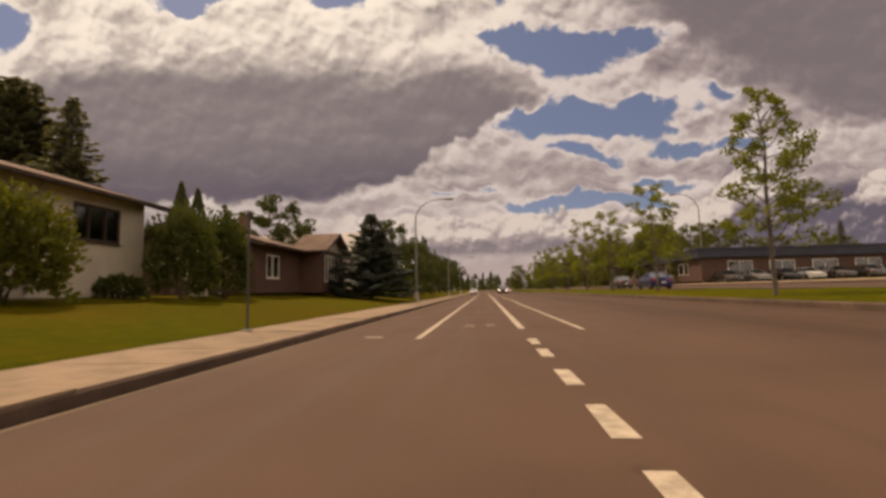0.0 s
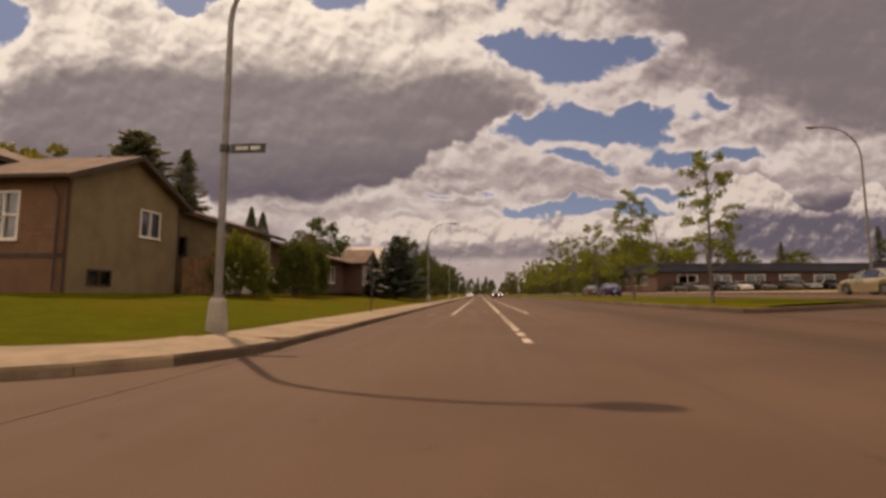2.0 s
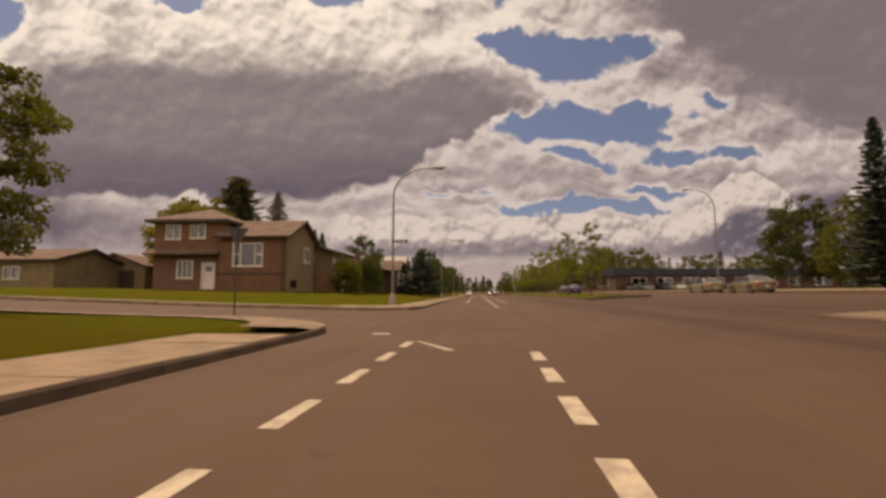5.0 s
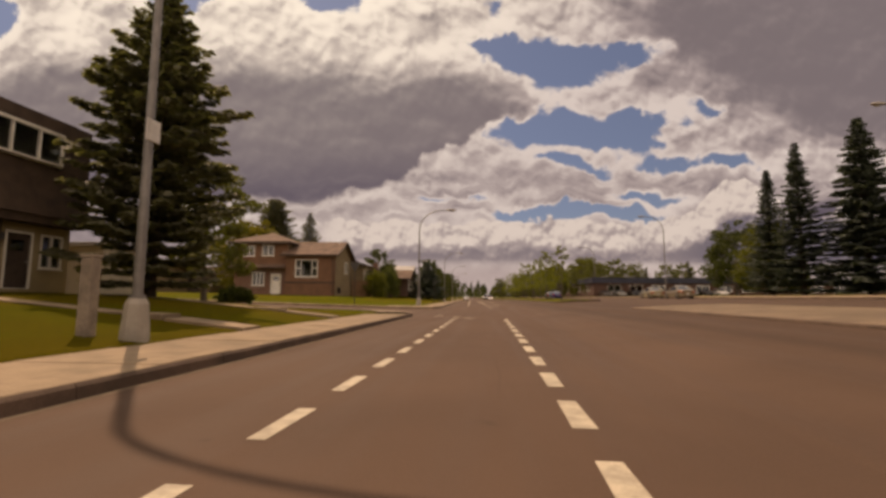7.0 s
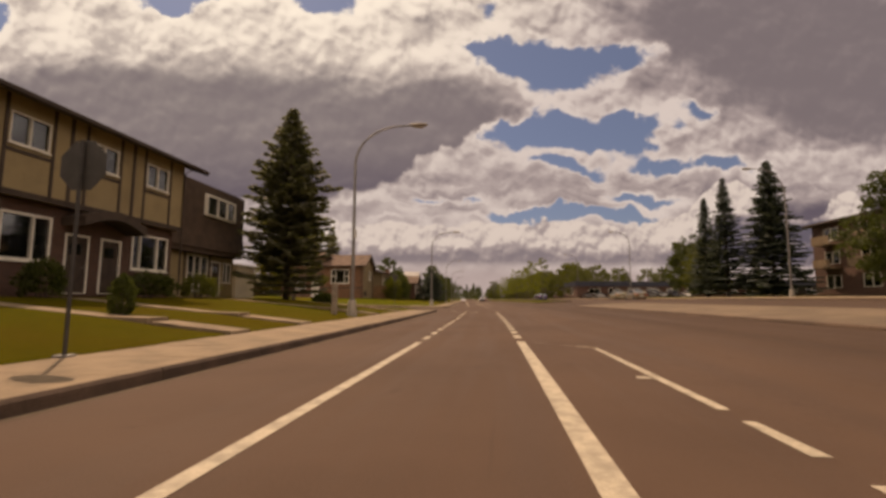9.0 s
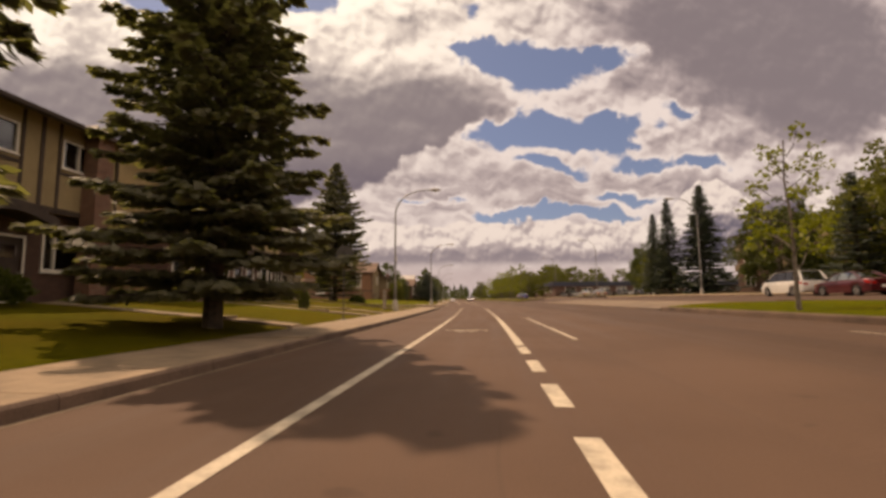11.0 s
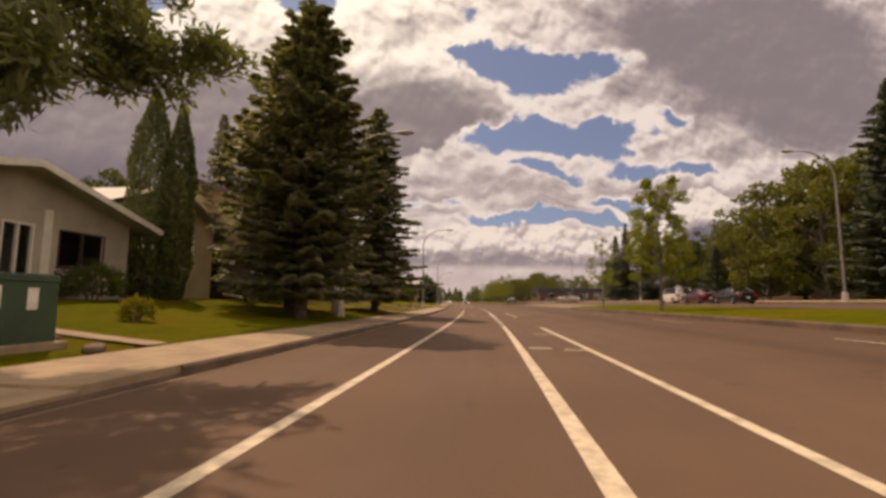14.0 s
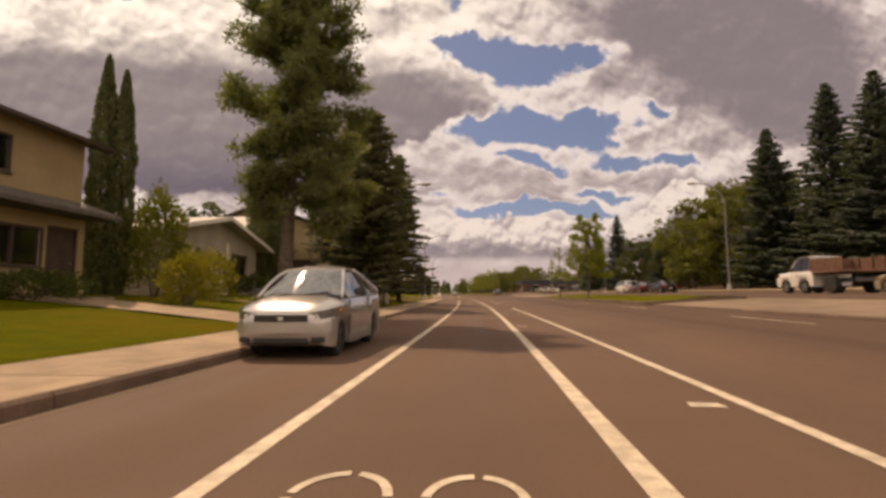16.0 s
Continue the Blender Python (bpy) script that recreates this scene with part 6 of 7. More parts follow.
hw = house("house", "white house with steep pale roof", M(38.5, -12.6, 1.05), [
    dict(x=(-9, 0), y=(0, 7.5), h=3.7, roof="gx", rise=2.0, over=0.5, wall=SIDING_WHITE, roofing=ROOF_PALE, windows=[("E", 1.0, 1.2, 1.4, 1.4), ("E", 4.4, 1.2, 1.4, 1.4), ("S", 5.5, 1.4, 1.2, 1.2)]),
])
for i, s in enumerate((49.0, 62.0, 77.0, 93.0)):
    house("house", "distant low bungalow under a brown roof", M(s, -14.0, 1.05), [
        dict(x=(-9, 0), y=(0, 9.0), h=2.9, roof=("gy", "hip")[i % 2], rise=1.4, over=0.6, wall=(STUCCO_CREAM, BRICK_BROWN, STUCCO_WHITE, STUCCO_TAN)[i], windows=[("E", 1.2, 0.9, 2.0, 1.3), ("E", 5.6, 0.9, 1.5, 1.2)])])
garage = house("garage", "tan garage with low gable roof", M(14.0, -37.0, 1.2), [
    dict(x=(-7, 0), y=(0, 6.5), h=2.6, roof="gy", rise=1.3, over=0.4, wall=STUCCO_TAN, boards=[("S", 1.2, 0.05, 4.6, 2.1, DARK_TRIM)])], "garage")
back = house("house", "low tan neighbouring house with brown roof", M(6.0, -40.0, 1.2), [
    dict(x=(-12, 0), y=(0, 8), h=2.8, roof="gx", rise=1.2, over=0.5, wall=STUCCO_TAN, windows=[("S", 7, 1, 1.5, 1.1), ("S", 3, 1, 1.5, 1.1)])])

# second block: terrace of brown and half-timbered houses
shed = house("shed", "small pale shed beside the brown house", M(-26.0, -19.5, 1.0), [
    dict(x=(-4, 0), y=(0, 3.0), h=2.4, roof="flat", over=0.15, wall=SIDING_WHITE, roofing=ROOF_PALE, boards=[("S", 1.95, 0, 0.1, 2.35, DARK_TRIM)])], "shed")
t2 = house("townhouse", "dark brown townhouse with overhanging upper storey", M(-37.5, -17.6, 1.05), [
    dict(x=(-9, 0), y=(0, 7.3), h=2.6, roof="none", wall=STUCCO_CREAM, windows=[("E", 2.3, 0.35, 1.9, 2.1, dict(cols=3, rows=2, curtain=1, sill=False)), ("E", 6.1, 1.0, 0.8, 1.2)], doors=[("E", 4.75, 0.15, 0.9, 2.05, DARK_TRIM)],
         boards=[("E", 1.9, 0, 0.16, 2.6, DARK_TRIM), ("E", 4.35, 0, 0.16, 2.6, DARK_TRIM)]),
    dict(x=(-9, 0.55), y=(-0.1, 7.4), z=2.6, h=4.2, roof="mansard", rise=3.9, over=0.12, wall=BROWN_CLAD, roofing=BROWN_CLAD, floor=False),
])
footing(t2, -9, 0, 0, 7.3)
dm = Matrix.Translation((0.42, 0, 0)) @ face_at(dict(x=(-9, 0.3), y=(0, 7.3)), "E")
part("dormer", B().box(2.75, -0.25, 4.9, 6.05, -0.07, 6.25, dm), WHITE_TRIM, t2, "white-framed wide dormer window")
window(t2, dm, 2.85, 5.0, 3.05, 1.1, WHITE_TRIM, [0.36, 0.7], 1, False, 0.35)
part("wall_lamp", B().box(4.45, 0.02, 1.9, 4.55, 0.12, 2.15, face_at(dict(x=(-9, 0), y=(0, 7.3)), "E")), DARK_METAL, t2)


def tudor(m, n, label, first=0.6):
    """A half-timbered terrace: dark ground floor, cream upper floor with brown posts, wide eaves."""
    L = 3.05 * n
    wins, boards = [], []
    for i in range(n):
        a = 3.05 * i
        wins.append(("E", a + 0.85, 1.75, 1.30, 0.95, dict(border=0.06, curtain=0.6)))
        boards += [("E", a - 0.06, 0.0, 0.14, 3.3, DARK_TRIM), ("E", a + 0.62, 0.0, 0.11, 3.3, DARK_TRIM), ("E", a + 2.30, 0.0, 0.11, 3.3, DARK_TRIM), ("E", a + 0.73, 1.42, 1.57, 0.11, DARK_TRIM)]
    low, doors = [], []
    for i in range(0, n, 2):
        a = 3.05 * i
        low.append(("E", a + 3.60, 1.30, 2.1, 1.45, dict(cols=[0.2, 0.72], border=0.09, curtain=0.35)))
        doors += [("E", a + 0.35, 0.15, 0.9, 2.15, DARK_TRIM), ("E", a + 1.95, 0.15, 0.9, 2.15, DARK_TRIM)]
    t = house("townhouse", label, m, [
        dict(x=(-9, 0), y=(0, L), h=3.3, roof="none", wall=BRICK_BROWN, windows=low, doors=doors),
        dict(x=(-9, 0.35), y=(-0.15, L + 0.15), z=3.3, h=3.35, roof="gy", rise=1.7, over=0.75, wall=STUCCO_CREAM, roofing=SHINGLE_GREY, windows=wins, boards=boards + [("E", 0, -0.02, L + 0.3, 0.2, DARK_TRIM)], floor=False),
    ])
    footing(t, -9, 0, 0, L)
    for i in range(0, n, 2):
        a = 3.05 * i
        arch = [(a + 0.05 + 3.1 * k / 10, 2.62 + 0.42 * math.sin(math.pi * k / 10)) for k in range(11)]
        part("door_canopy", B().loft([[(x, y, z) for y, z in [(q, h) for q, h in arch] + [(q, h + 0.34) for q, h in arch[::-1]]] for x in (0.02, 1.0)]), DARK_TRIM, t, "dark arched canopy over two doors")
    part("downpipe", B().tube([(0.42, L + 0.1, 0.1), (0.42, L + 0.1, 6.2), (0.9, L + 0.1, 6.5)], 0.045, 8), DARK_TRIM, t)
    return t


tudor(M(-51.8, -15.8, 1.0), 4, "half-timbered cream and brown terrace over dark brick")
t3 = tudor(M(-62.6, -15.6, 0.85), 2, "half-timbered house with tall brick chimney")
chimney(t3, 0.36, 4.6, -0.3, 6.4, 0.6, 0.75, BRICK_ORANGE)
fr = thing("wooden_fence", "red-brown board fence in front of the brick house", "fence", M(-56.8, -14.6, 0.85))
for i in range(20):
    part("board", B().box(-0.02, i * 0.16, -0.1, 0.02, i * 0.16 + 0.145, 1.5, bev=0.005), FENCE, fr)

# lawn paths with steps
for s, u0 in ((-50.6, -14.8), (-46.6, -14.8), (-30.5, -16), (-37.0, -16.5), (-60.0, -14.2)):
    t = tagged(new("garden_path"), "pale concrete garden path with a step", kind="structure")
    n = 6
    u = u0
    ue = -6.0
    for i in range(n):
        a, b = u0 + (ue - 1.9 - u0) * i / n, u0 + (ue - 1.9 - u0) * (i + 1) / n
        za, zb = G(s, a) + 0.02, G(s, b) + 0.02 + (0.10 if i == n - 1 else 0)
        bb = B()
        bb.v = [tuple(W(s + y, x, z + k)) for k in (-0.25, 0.0) for x, y, z in ((a, -0.36, za), (b - 0.015, -0.36, zb), (b - 0.015, 0.36, zb), (a, 0.36, za))]
        bb.f = [(3, 2, 1, 0), (4, 5, 6, 7), (0, 1, 5, 4), (1, 2, 6, 5), (2, 3, 7, 6), (3, 0, 4, 7)]
        part("path_slab", bb, CONCRETE, t)
    bb = B()
    bb.v = [tuple(W(s + y, x, G(s, x) + k)) for k in (-0.2, 0.05) for x, y in ((ue - 1.8, -0.42), (ue + 0.2, -0.42), (ue + 0.2, 0.42), (ue - 1.8, 0.42))]
    bb.f = [(3, 2, 1, 0), (4, 5, 6, 7), (0, 1, 5, 4), (1, 2, 6, 5), (2, 3, 7, 6), (3, 0, 4, 7)]
    part("path_slab", bb, CONCRETE, t)

# third block
hv = house("house", "white stucco bungalow with wide pale eaves", M(-84.5, -15.2, 0.95), [
    dict(x=(-10, 0), y=(0, 10.2), h=3.1, roof="gx", rise=1.25, ridge=0.52, over=0.85, wall=STUCCO_WHITE, roofing=ROOF_PALE, fascia=WHITE_TRIM,
         windows=[("E", 5.0, 0.85, 0.95, 1.6, dict(curtain=1)), ("E", 1.2, 0.9, 1.4, 1.4), ("E", 7.0, 1.2, 1.9, 1.25, dict(curtain=0.0, border=0.05, trim=DARK_TRIM))], boards=[("E", 6.35, 0, 0.3, 3.1, WHITE_TRIM)]),
])
footing(hv, -10, 0, 0, 10.2)
hc = house("house", "cream two-storey house with sheltered front door", M(-99.5, -13.8, 0.8), [
    dict(x=(-9, 0), y=(0, 9.3), h=2.75, roof="none", wall=STUCCO_CREAM, trim=DARK_TRIM, windows=[("E", 5.9, 1.1, 1.8, 1.1), ("E", 1.2, 1.0, 2.2, 1.3)], doors=[("E", 8.0, 0.25, 0.92, 2.05, DARK_TRIM, False)]),
    dict(x=(-9, -0.2), y=(0, 9.3), z=2.75, h=2.7, roof="gy", rise=1.3, over=0.55, wall=STUCCO_CREAM, roofing=SHINGLE_GREY, windows=[("E", 5.5, 1.1, 1.2, 1.0), ("E", 1.6, 1.1, 1.4, 1.0)], floor=False, trim=DARK_TRIM),
])
part("pent_roof", B().loft([[(x, y, z) for x, z in ((-0.2, 3.35), (1.15, 2.85), (1.15, 2.72), (-0.2, 2.72))] for y in (-0.3, 9.6)]), SHINGLE_GREY, hc)
part("doorstep", B().box(0.0, 7.6, -0.4, 1.3, 9.3, 0.1, bev=0.02).box(1.3, 7.6, -0.4, 1.65, 9.3, -0.08, bev=0.02), CONCRETE, hc)
footing(hc, -9, 0, 0, 9.3)
house("house", "pale two-storey house behind dark cedars", M(-72.5, -17.5, 0.95), [
    dict(x=(-9, 0), y=(0, 8.5), h=4.6, roof="gx", rise=1.6, over=0.5, wall=STUCCO_CREAM, roofing=ROOF_PALE, windows=[("E", 1.5, 2.8, 1.4, 1.2), ("E", 5.0, 2.8, 1.4, 1.2)])])
sheet("driveway", steps(-93.2, -90.7, 1.2), [-14, -12, -9, -7, WALK + 0.02], lambda s, u: G(s, u) + 0.03 - 0.05 * smooth(-7.0, -5.8, u), CONCRETE, label="pale concrete driveway across the lawn")
sheet("driveway", steps(-90.7, -88.2, 0.6), [-7.6, -7, WALK + 0.02], lambda s, u: G(s, u) + 0.03 - 0.05 * smooth(-7.0, -5.8, u), CONCRETE, label="pale concrete mouth of the driveway")
sheet("garden_path", [-85.1, -84.6], [-13, -10, -8, -7, WALK + 0.02], lambda s, u: G(s, u) + 0.035, CONCRETE, label="narrow concrete path across the lawn")

# ---- far right: school, flats ----
school = house("school", "long low brick school with dark flat roof", M(54, 25.0, 1.5), [
    dict(x=(0, 60), y=(0, 40), h=2.7, roof="none", wall=BRICK_BROWN, windows=[("W", 3 + 4.4 * i, 0.9, 2.6, 1.3, dict(curtain=0, sill=False)) for i in range(8)] + [("S", 3 + 4.6 * i, 0.9, 2.6, 1.3, dict(curtain=0, sill=False)) for i in range(12)]),
    dict(x=(-0.4, 60.4), y=(-0.4, 40.4), z=2.7, h=0.9, roof="flat", over=0.1, wall=ROOF_BLUE, roofing=ROOF_BLUE, floor=False)], "school")
flats = house("apartment_block", "three-storey brick flats with white balconies", M(-34.0, 40.5, 1.6), [
    dict(x=(0, 14), y=(0, 34), h=8.4, roof="flat", over=0.7, wall=BRICK_PINK, roofing=DARK_TRIM,
         windows=[("W", 2.0 + 5.4 * i, 0.9 + 2.75 * k, 2.2, 1.35, dict(curtain=0.4, sill=False)) for i in range(6) for k in range(3)] + [("S", 3.0 + 5 * i, 0.9 + 2.75 * k, 1.8, 1.35, dict(curtain=0.4, sill=False)) for i in range(2) for k in range(3)])], "apartment block")
for i in range(6):
    for k in range(1, 3):
        y = 34 - (2.0 + 5.4 * i) - 2.5
        bal = part("balcony", B().box(-1.3, y, 0.3 + 2.75 * k, 0, y + 2.8, 0.45 + 2.75 * k), CONCRETE, flats)
        part("railing", B().box(-1.32, y, 0.45 + 2.75 * k, -1.26, y + 2.8, 1.35 + 2.75 * k), CONCRETE, bal)
flats2 = house("apartment_block", "two-storey brick flats behind leafy trees", M(-62.0, 40.0, 1.6), [
    dict(x=(0, 12), y=(0, 22), h=6.0, roof="flat", over=0.6, wall=BRICK_PINK, roofing=DARK_TRIM, windows=[("W", 2.0 + 5.0 * i, 0.9 + 2.75 * k, 2.0, 1.35, dict(curtain=0.4, sill=False)) for i in range(4) for k in range(2)])], "apartment block")
flats3 = house("apartment_block", "brick flats with pale gable behind spruces", M(-92.0, 40.0, 1.6), [
    dict(x=(0, 12), y=(0, 22), h=7.6, roof="flat", over=0.6, wall=BRICK_PINK, roofing=DARK_TRIM, windows=[("W", 2.0 + 5.0 * i, 0.9 + 2.6 * k, 2.0, 1.3, dict(curtain=0.4, sill=False)) for i in range(4) for k in range(2)])], "apartment block")

# ---- cars ----
SILVER = car_paint("silver_paint", (0.368, 0.352, 0.328), 0.7)
GOLD = car_paint("gold_paint", (0.44, 0.37, 0.22), 0.6)
CHAMP = car_paint("champagne_paint", (0.36, 0.29, 0.19), 0.6)
BLUE = car_paint("blue_paint", (0.012, 0.018, 0.11), 0.3)
WHITEP = car_paint("white_paint", (0.66, 0.63, 0.56), 0.0)
MAROON = car_paint("maroon_paint", (0.085, 0.008, 0.012), 0.3)
BLACKP = car_paint("black_paint", (0.010, 0.010, 0.014), 0.2)
GREYP = car_paint("grey_paint", (0.10, 0.085, 0.075), 0.4)
COUPE = ((0.80, 0.965), (1.55, 1.40), (2.36, 1.42), (3.44, 1.06))
# the coupe's rims get a dark material in place of the shade on them
car("silver two-door coupe parked at the kerb", on(-98.28, -3.12) @ Matrix.Diagonal((0.90, 0.86, 0.985, 1.0)), SILVER, kind=[(y if y < 1.1 else 1.1 + (y - 1.1) * 0.93, *r) for y, *r in COUPE_BODY], posts=(2.45, 2.50), cabin=COUPE, wr=0.335, wheels=(0.70, 3.18), rims=DARK_METAL, half=(0.78, 0.57), inset=0.20)


def parked(label, s, u, paint, turn=180.0, **k):
    dz = 0.0 if u < KF else 0.002
    return car(label, M(s, u, G(s, u) + dz, turn) @ Matrix.Scale(0.96, 4), paint, **k)


VAN = dict(kind=SUV, cabin=((0.75, 1.04), (1.55, 1.66), (4.1, 1.70), (4.45, 1.08)), half=(0.82, 0.68), posts=(1.9, 2.8, 3.6), wheels=(0.85, 3.6), category="van")
parked("white minivan parked on the service road", -38.6, 21.3, WHITEP, **VAN)
parked("maroon saloon car parked on the service road", -43.6, 21.4, MAROON)
parked("black saloon car parked on the service road", -49.4, 21.4, BLACKP)
parked("gold saloon car parked on the service road", 14.0, 21.3, GOLD)
parked("champagne saloon car parked on the service road", 6.8, 21.5, CHAMP)
parked("blue hatchback car on the service road", 40.0, 14.0, BLUE)
parked("cream saloon car parked on the service road", -83.3, 17.9, GOLD)
parked("grey saloon car standing far along the service road", 55.0, 15.5, GREYP)
jeep = dict(kind=SUV, cabin=((1.25, 1.1), (1.6, 1.72), (3.9, 1.74), (4.45, 1.1)), half=(0.82, 0.74), posts=(2.1, 3.0), wheels=(0.7, 3.6), wr=0.38, lit=True, group="")
car("dark off-road car with lit headlights on the road", M(97.0, 3.6, G(97, 3.6)), BLACKP, **jeep)
car("red saloon car on the road", M(120.0, 5.6, G(120, 5.6)), car_paint("red_paint", (0.20, 0.02, 0.015), 0.3), lit=True, group="")
car("pale saloon car at the far kerb", on(105.0, -2.8), WHITEP)
# flatbed truck
tr = M(-77.0, 17.9, G(-77.0, 17.9) + 0.002, 180)
truck = car("white flatbed truck with rusty steel bed", tr, WHITEP, kind=PICKUP, cabin=((1.25, 1.16), (1.75, 1.86), (2.75, 1.88), (2.98, 1.2)), half=(0.86, 0.74), posts=(2.15, 2.8), wheels=(0.95, 2.35), wr=0.36, tail=False, category="truck")
part("flatbed", B().box(-1.05, 3.1, 1.0, 1.05, 5.2, 1.12, bev=0.02), RUST, truck)
part("headboard", B().box(-1.05, 3.05, 1.1, 1.05, 3.12, 1.75, bev=0.01), RUST, truck)
for i in range(4):
    part("side_board", B().box(-1.05, 3.14, 1.14 + 0.15 * i, -1.01, 5.18, 1.27 + 0.15 * i, bev=0.006), RUST, truck)
    part("side_board", B().box(1.01, 3.14, 1.14 + 0.15 * i, 1.05, 5.18, 1.27 + 0.15 * i, bev=0.006), RUST, truck)
for y in (3.5, 4.3, 5.0):
    for x in (-1.0, 0.94):
        part("stake", B().box(x, y, 1.1, x + 0.06, y + 0.06, 1.74), RUST, truck)
part("chassis", B().box(-0.45, 2.9, 0.55, 0.45, 5.1, 0.75), DARK_METAL, truck)
for x in (-0.92, 0.92):
    part("rear_tyre", B().tube([(x - 0.14, 4.3, 0.42), (x + 0.14, 4.3, 0.42)], 0.42, 24), RUBBER, truck)
rc = random.Random(9)
for i in range(9):
    parked("distant car in the school car park", 50.5 + rc.uniform(-0.4, 0.4), 27.0 + i * 2.9, (GREYP, SILVER, BLACKP, WHITEP, GREYP)[i % 5], turn=rc.uniform(-3, 3))

# ---- trees ----
spruce("tall dark spruce standing on the lawn", 13.6, 6.0, 11, NEEDLES, on(-30.5, -13.5), base=0.02, dense=1.25, power=1.02, most=2.75)
spruce("tall spruce with drooping boughs beside the footway", 13.8, 3.5, 12, NEEDLES, on(-62.6, -7.0), base=0.05, dense=1.2, droop=0.3, power=0.7)
spruce("broad dark spruce overhanging the footway", 14.6, 5.4, 13, NEEDLES, on(-70.6, -9.4), base=0.03, dense=1.1, power=0.8, most=3.2)
spruce("dense dark spruce with boughs over the footway", 13.0, 3.7, 14, NEEDLES, on(-75.0, -7.1), base=0.05, dense=1.2, power=0.58, most=2.8)
spruce("feathery thin spruce behind the cedar columns", 13.2, 2.4, 18, NEEDLES, on(-62.0, -18.2), dense=0.7)
spruce("spruce behind the corner house", 13.4, 3.6, 15, NEEDLES, on(25, -27.1))
spruce("twin dark spruce behind the corner house", 16.0, 5.4, 16, NEEDLES, on(27.6, -34.0), power=0.5, dense=1.4)
spruce("bushy blue spruce beside the footway", 6.7, 3.7, 17, NEEDLES_BLUE, on(32.5, -8.8), base=0.01, dense=1.5)
for i, (s, u, h) in enumerate(((3.2, 30.5, 13.6), (-0.1, 31.4, 15.6), (-3.4, 34.9, 16.8))):
    spruce("tall blue spruce in a row beside the flats", h, (2.7, 3.0, 4.6)[i], 20 + i, NEEDLES_BLUE, on(s, u), base=0.02, dense=1.4, droop=0.3 if i == 2 else 0.22)
for i, (s, u, h) in enumerate(((-58.8, 29.0, 16.0), (-64.3, 30.6, 18.0), (-69.5, 30.0, 16.5))):
    spruce("tall blue spruce beside the service road", h, 4.6, 30 + i, NEEDLES_BLUE, on(s, u), base=0.02, dense=1.1)
spruce("small spruce among leafy trees", 8.5, 2.0, 34, NEEDLES_BLUE, on(-40.5, 26.0), base=0.02)
spruce("spruce beside the brick flats", 9.0, 2.2, 35, NEEDLES_BLUE, on(-26.0, 33.0), base=0.02)
pine("old pine with bare reddish trunk on the lawn", 14.8, 41, on(-87.3, -7.75))
for s, u, h, w in ((-72.5, -15.6, 10.0, 1.9), (-71.9, -14.6, 9.4, 1.5)):
    shrub("tall clipped cedar column beside the white house", w, w, h, int(-s * 10), THUJA, on(s, u), 0.20, 7500, "cedar_tree", "", 0.7, 1.0)
for s, u, h in ((-87.6, -15.35, 9.9), (-87.2, -14.85, 9.4)):
    shrub("slender dark cedar between the houses", 0.95, 0.95, h, int(-s * 10), THUJA, on(s, u), 0.20, 6500, "cedar_tree", "cedars", 0.7, 1.0)
for s, u, h in ((33.0, -24.8, 9.2), (34.0, -24.0, 8.8)):
    shrub("slender far cedar behind the houses", 1.5, 1.5, h, int(s * 10), THUJA, on(s, u), 0.3, 2500, "cedar_tree", "", 0.7, 1.0)
broadleaf("young ash tree with sparse leaves on the grass strip", 6.3, 1.2, 51, LEAF_YOUNG, M(11.7, 8.3, G(11.7, 8.3) + 0.1), 0.24, 1.0, 0.085, 0.06, 34)
broadleaf("young ash tree with narrow crown on the grass strip", 6.1, 1.0, 52, LEAF_YOUNG, M(3.5, 8.6, G(3.5, 8.6) + 0.1), 0.22, 1.05, 0.095, 0.06, 28)
broadleaf("young birch with light crown on the grass strip", 6.2, 1.4, 53, LEAF_YOUNG, M(-70.9, 7.9, G(-70.9, 7.9) + 0.1), 0.20, 1.5, 0.075, 0.07, 44)
broadleaf("small young tree on the grass strip", 4.6, 1.2, 54, LEAF_YOUNG, M(-62.0, 7.7, G(-62, 7.7) + 0.1), 0.25, 0.4, 0.12, 0.05, 16)
row = broadleaf("young street tree on the grass strip", 6.2, 1.5, 55, LEAF_YOUNG, M(24.0, 9.3, G(24, 9.3) + 0.1), 0.24, 0.9, 0.14, 0.06, 20)
tagged(row, group="young street trees")
for i, s in enumerate((33, 42, 52, 63, 76, 92)):
    copy_thing(row, M(s, 9.3, G(s, 9.3) + 0.1, i * 67) @ Matrix.Scale(1.0 + 0.12 * math.sin(i * 2.1), 4))
big = broadleaf("large leafy tree with dense crown", 10.5, 4.2, 56, LEAF_DARK, on(24.4, 38.5), 0.10, 1.4, 0.27, 0.25, 42)
copy_thing(big, on(-27.5, 29.2, 40) @ Matrix.Scale(0.85, 4))
leafy = broadleaf("broad leafy tree with olive green crown", 10.0, 3.6, 57, LEAF, on(-40, 30.2), 0.04, 1.0, 0.29, 0.2, 40)
tagged(leafy, group="leafy trees beyond the service road")
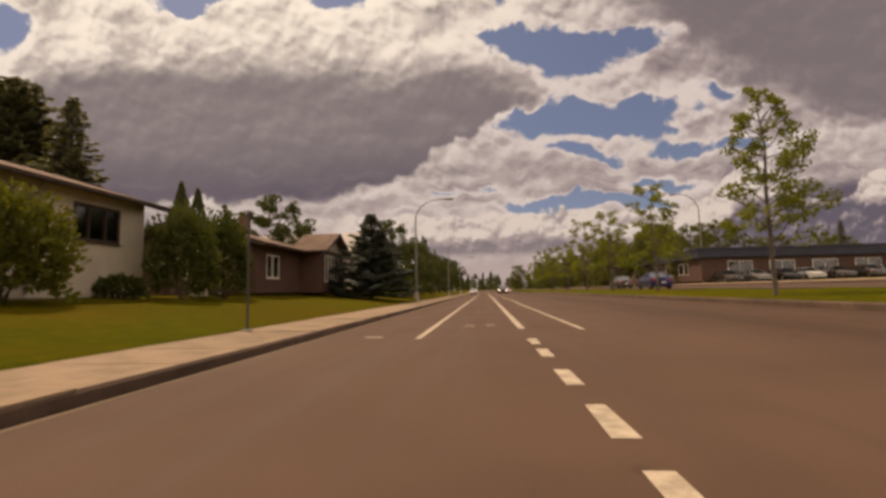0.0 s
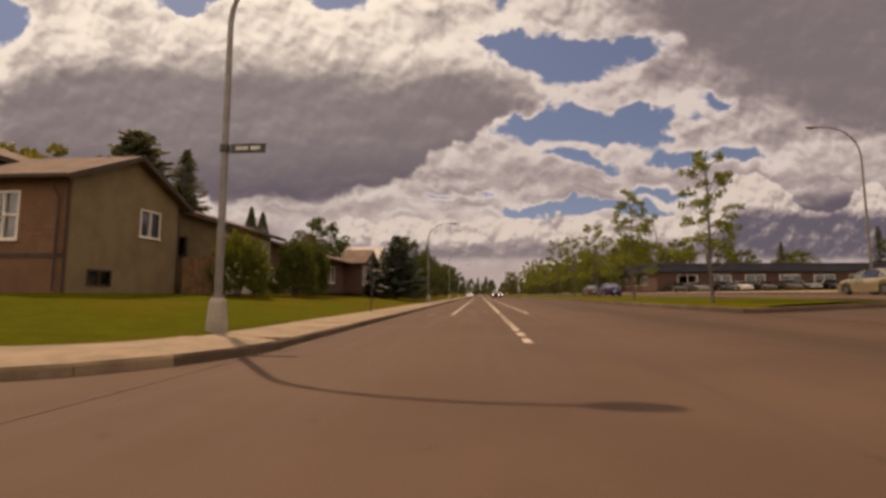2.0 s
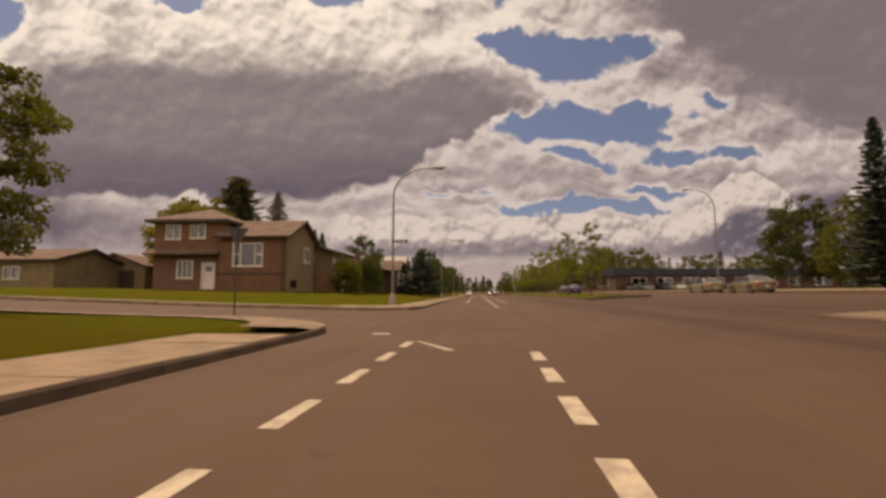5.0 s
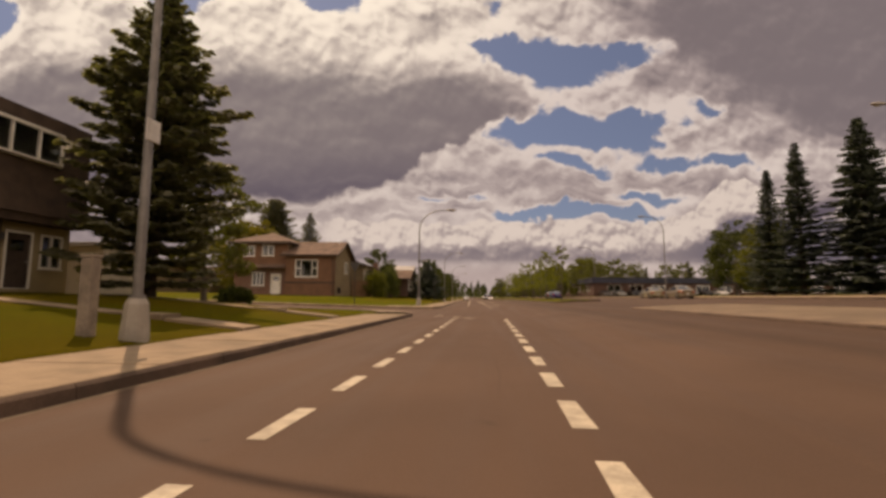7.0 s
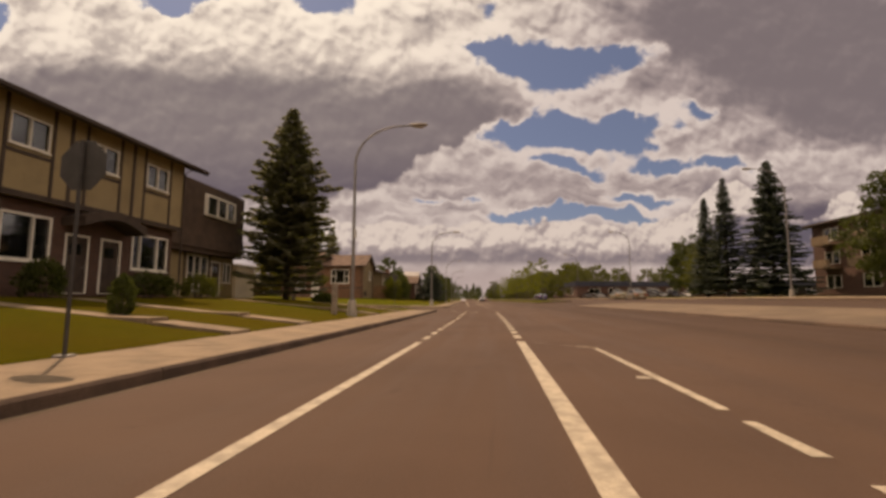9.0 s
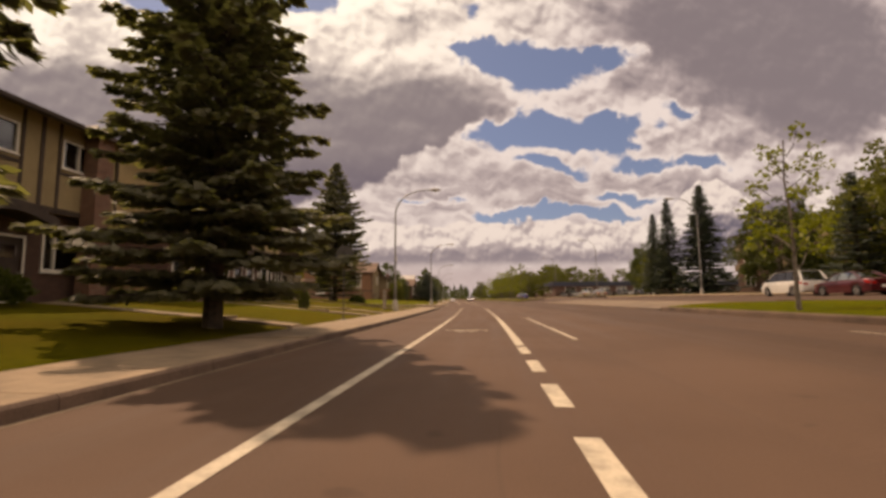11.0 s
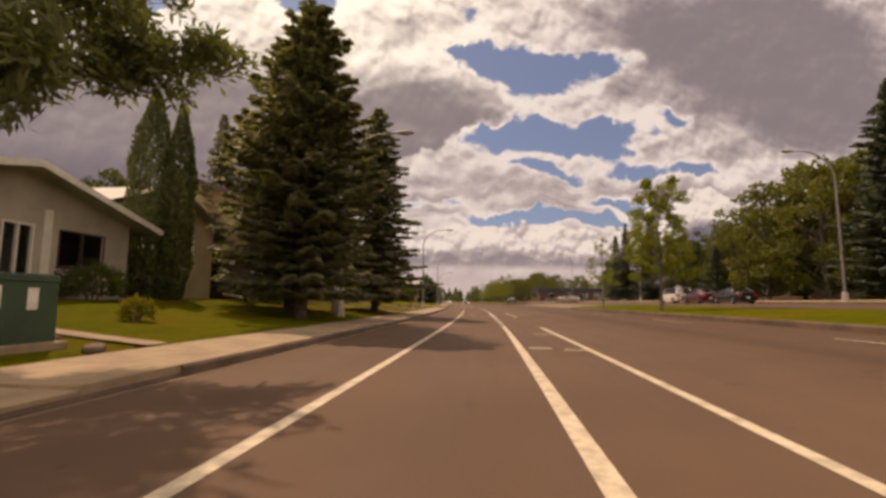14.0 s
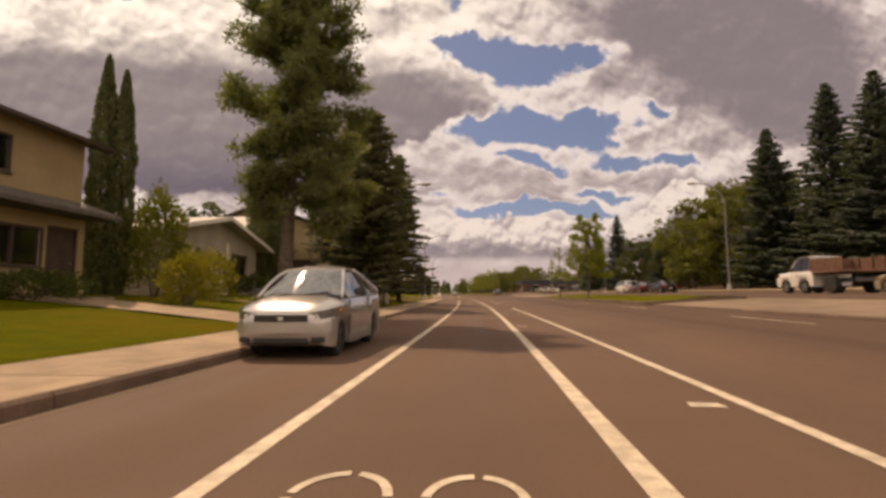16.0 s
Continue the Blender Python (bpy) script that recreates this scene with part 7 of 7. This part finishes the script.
for i, (s, u, k) in enumerate(((-45.5, 28.0, 1.15), (-50.5, 30.0, 1.25), (-35, 31.5, 0.95), (-54.0, 33.0, 1.3), (-47.5, 33.5, 1.35), (-42.0, 34.0, 1.3), (8.5, 33.0, 0.85), (79.5, 29.3, 1.05), (70, 26, 0.95), (88, 24, 0.9), (100, 22, 0.9), (61, 27, 0.8), (112, 20, 0.8), (95, 34, 1.1), (76, 21, 0.85), (84, 31, 1.1), (104, 27, 0.95), (125, 18, 0.9), (134, 25, 1.0), (150, 19, 0.9), (120, 36, 1.1), (66, 33, 0.9), (121, 44, 1.2), (118, 51, 1.0), (124, 58, 1.2), (117, 66, 1.1), (123, 74, 1.2), (119, 83, 1.1), (126, 92, 1.2), (160, 30, 1.1), (165, 12, 0.9), (170, 40, 1.2))):
    copy_thing(leafy, on(s, u, i * 71) @ Matrix.Scale(k, 4))
broadleaf("leafy tree with pale green crown beside the shed", 8.4, 2.5, 58, LEAF, on(-22.4, -16.2), 0.2, 1.8, 0.15, 0.16, 24)
broadleaf("golden green tree behind the corner house", 10.0, 4.6, 59, LEAF_GOLD, on(15.0, -31.4), 0.12, 1.3, 0.30, 0.2, 50)
fl = broadleaf("round leafy tree between the far houses", 7.5, 3.2, 60, LEAF_DARK, on(45.0, -9.6), 0.10, 1.5, 0.22, 0.15, 22)
tagged(fl, group="leafy trees in front gardens")
for i, (s, u, k) in enumerate(((37.0, -18.2, 1.1), (56, -9.2, 0.85), (66, -9.8, 0.95), (80, -9.4, 0.9), (96, -9.6, 1.0), (115, -9.8, 1.1), (135, -10, 1.2), (150, -12, 1.3), (-30.0, -26, 1.2), (-42, -30, 1.2), (-66, -24, 1.0))):
    copy_thing(fl, on(s, u, i * 83) @ Matrix.Scale(k, 4))
cyp = spruce("dark pointed spruce far along the street", 11.0, 1.9, 61, NEEDLES, on(84.0, -11.5), base=0.01)
tagged(cyp, group="far spruces")
for i, (s, u, k) in enumerate(((100, -13, 1.1), (118, -12, 0.9), (128, -14, 1.1), (140, 24, 0.9), (128, 27, 1.0), (160, 22, 1.1), (105, 40, 0.9), (92, 50, 0.8), (70, 52, 0.8), (60, 60, 0.9), (52, 66, 0.9), (44, 62, 0.7), (40, 74, 0.9))):
    copy_thing(cyp, on(s, u, i * 47) @ Matrix.Scale(k, 4))
# woods closing the view
far = np.random.default_rng(5)
C, A, X = [], [], []
for i in range(640):
    s, u = 150 + 300 * far.random(), -170 + 380 * far.random()
    if -14 < u < 20 and s < 280:
        u += 40 * (1 if u > 3 else -1)
    h, r = far.uniform(6, 12), far.uniform(1.6, 3.6)
    n = 170
    k = far.random(n)
    a = far.uniform(0, 6.283, n)
    rr = r * (1 - k) ** far.uniform(0.35, 0.9) * far.uniform(0.5, 1.05, n)
    p = W(s, u, 0)
    C.append(np.stack([p.x + np.cos(a) * rr, p.y + np.sin(a) * rr, 1.2 + k * h], 1))
    d = far.normal(0, 1, (n, 3))
    A.append(d / np.linalg.norm(d, axis=1, keepdims=True) * far.uniform(0.8, 1.6, (n, 1)))
    x = np.cross(A[-1], far.normal(0, 1, (n, 3)))
    X.append(x / np.linalg.norm(x, axis=1, keepdims=True) * far.uniform(0.6, 1.2, (n, 1)))
tagged(quads("far_woods", np.concatenate(C), np.concatenate(A), np.concatenate(X), LEAF_DARK), "dark mixed woods closing the far view", "woods", kind="stuff")

# ---- shrubs ----
shrub("large olive green bush beside the fence", 2.9, 2.9, 3.3, 70, LEAF, on(8.5, -12.9), 0.20, 5200)
shrub("tall dark bush against the white house", 2.6, 2.6, 4.0, 71, LEAF_DARK, on(15.7, -12.7), 0.20, 4200)
shrub("dark dense bush between two houses", 2.8, 2.6, 4.3, 72, LEAF_DARK, on(19.0, -12.9), 0.22, 4500)
shrub("low dark foundation shrub", 2.4, 1.0, 0.9, 73, LEAF_DARK, on(13.6, -13.8), 0.12, 2200)
shrub("round yellow green shrub beside the brown house", 1.7, 1.7, 1.25, 74, LEAF, on(-38.7, -14.6), 0.10, 2600)
shrub("dark shrub under the front window", 2.4, 1.1, 1.1, 75, LEAF_DARK, on(-42.6, -14.4), 0.12, 2400)
shrub("dark shrub beside the front door", 1.4, 1.1, 1.3, 76, LEAF_DARK, on(-47.4, -14.4), 0.12, 1800)
shrub("small dark clipped shrub on the lawn", 0.62, 0.62, 1.05, 77, LEAF_DARK, on(-50.0, -9.4), 0.08, 1800, point=1.0)
shrub("yellow green shrub beside the pine", 1.9, 1.9, 1.9, 78, LEAF_GOLD, on(-89.6, -10.2), 0.11, 3200)
shrub("golden shrub beside the white house", 2.4, 2.4, 2.2, 79, LEAF_GOLD, on(-85.3, -12.0), 0.12, 3600)
shrub("clipped dark hedge under the window", 2.6, 1.4, 1.3, 80, LEAF_DARK, on(-77.2, -13.9), 0.11, 3200)
shrub("low leafy garden plants beside the utility box", 2.2, 1.6, 0.7, 81, LEAF, on(-86.0, -8.6), 0.10, 2200)
shrub("dark shrub beside the front steps", 3.0, 1.3, 0.9, 82, LEAF_DARK, on(-93.0, -12.6), 0.11, 2600)
shrub("dark narrow shrub beside the driveway", 0.9, 0.9, 2.3, 83, THUJA, on(-83.6, -13.6), 0.12, 1800, point=1.0)
shrub("leafy lime green bush between the houses", 2.4, 2.4, 4.6, 84, LEAF, on(-86.8, -13.4), 0.16, 4200)
shrub("small flowering shrub beside the driveway", 0.8, 0.8, 0.6, 85, LEAF_GOLD, on(-81.8, -8.6), 0.08, 1200)
for i, (s, u, w, h) in enumerate(((43.0, -8.4, 3.0, 2.6), (49.0, -8.6, 2.6, 2.0), (59.0, -8.4, 3.0, 2.4), (-19.8 - 6, -12.5, 1.6, 0.9), (-62.5, -13.6, 2.0, 1.0), (-66.0, -12.8, 2.4, 1.3))):
    shrub("dark garden shrub in front of a house", w, w, h, 90 + i, LEAF_DARK, on(s, u), 0.16, 2200, group="garden shrubs")
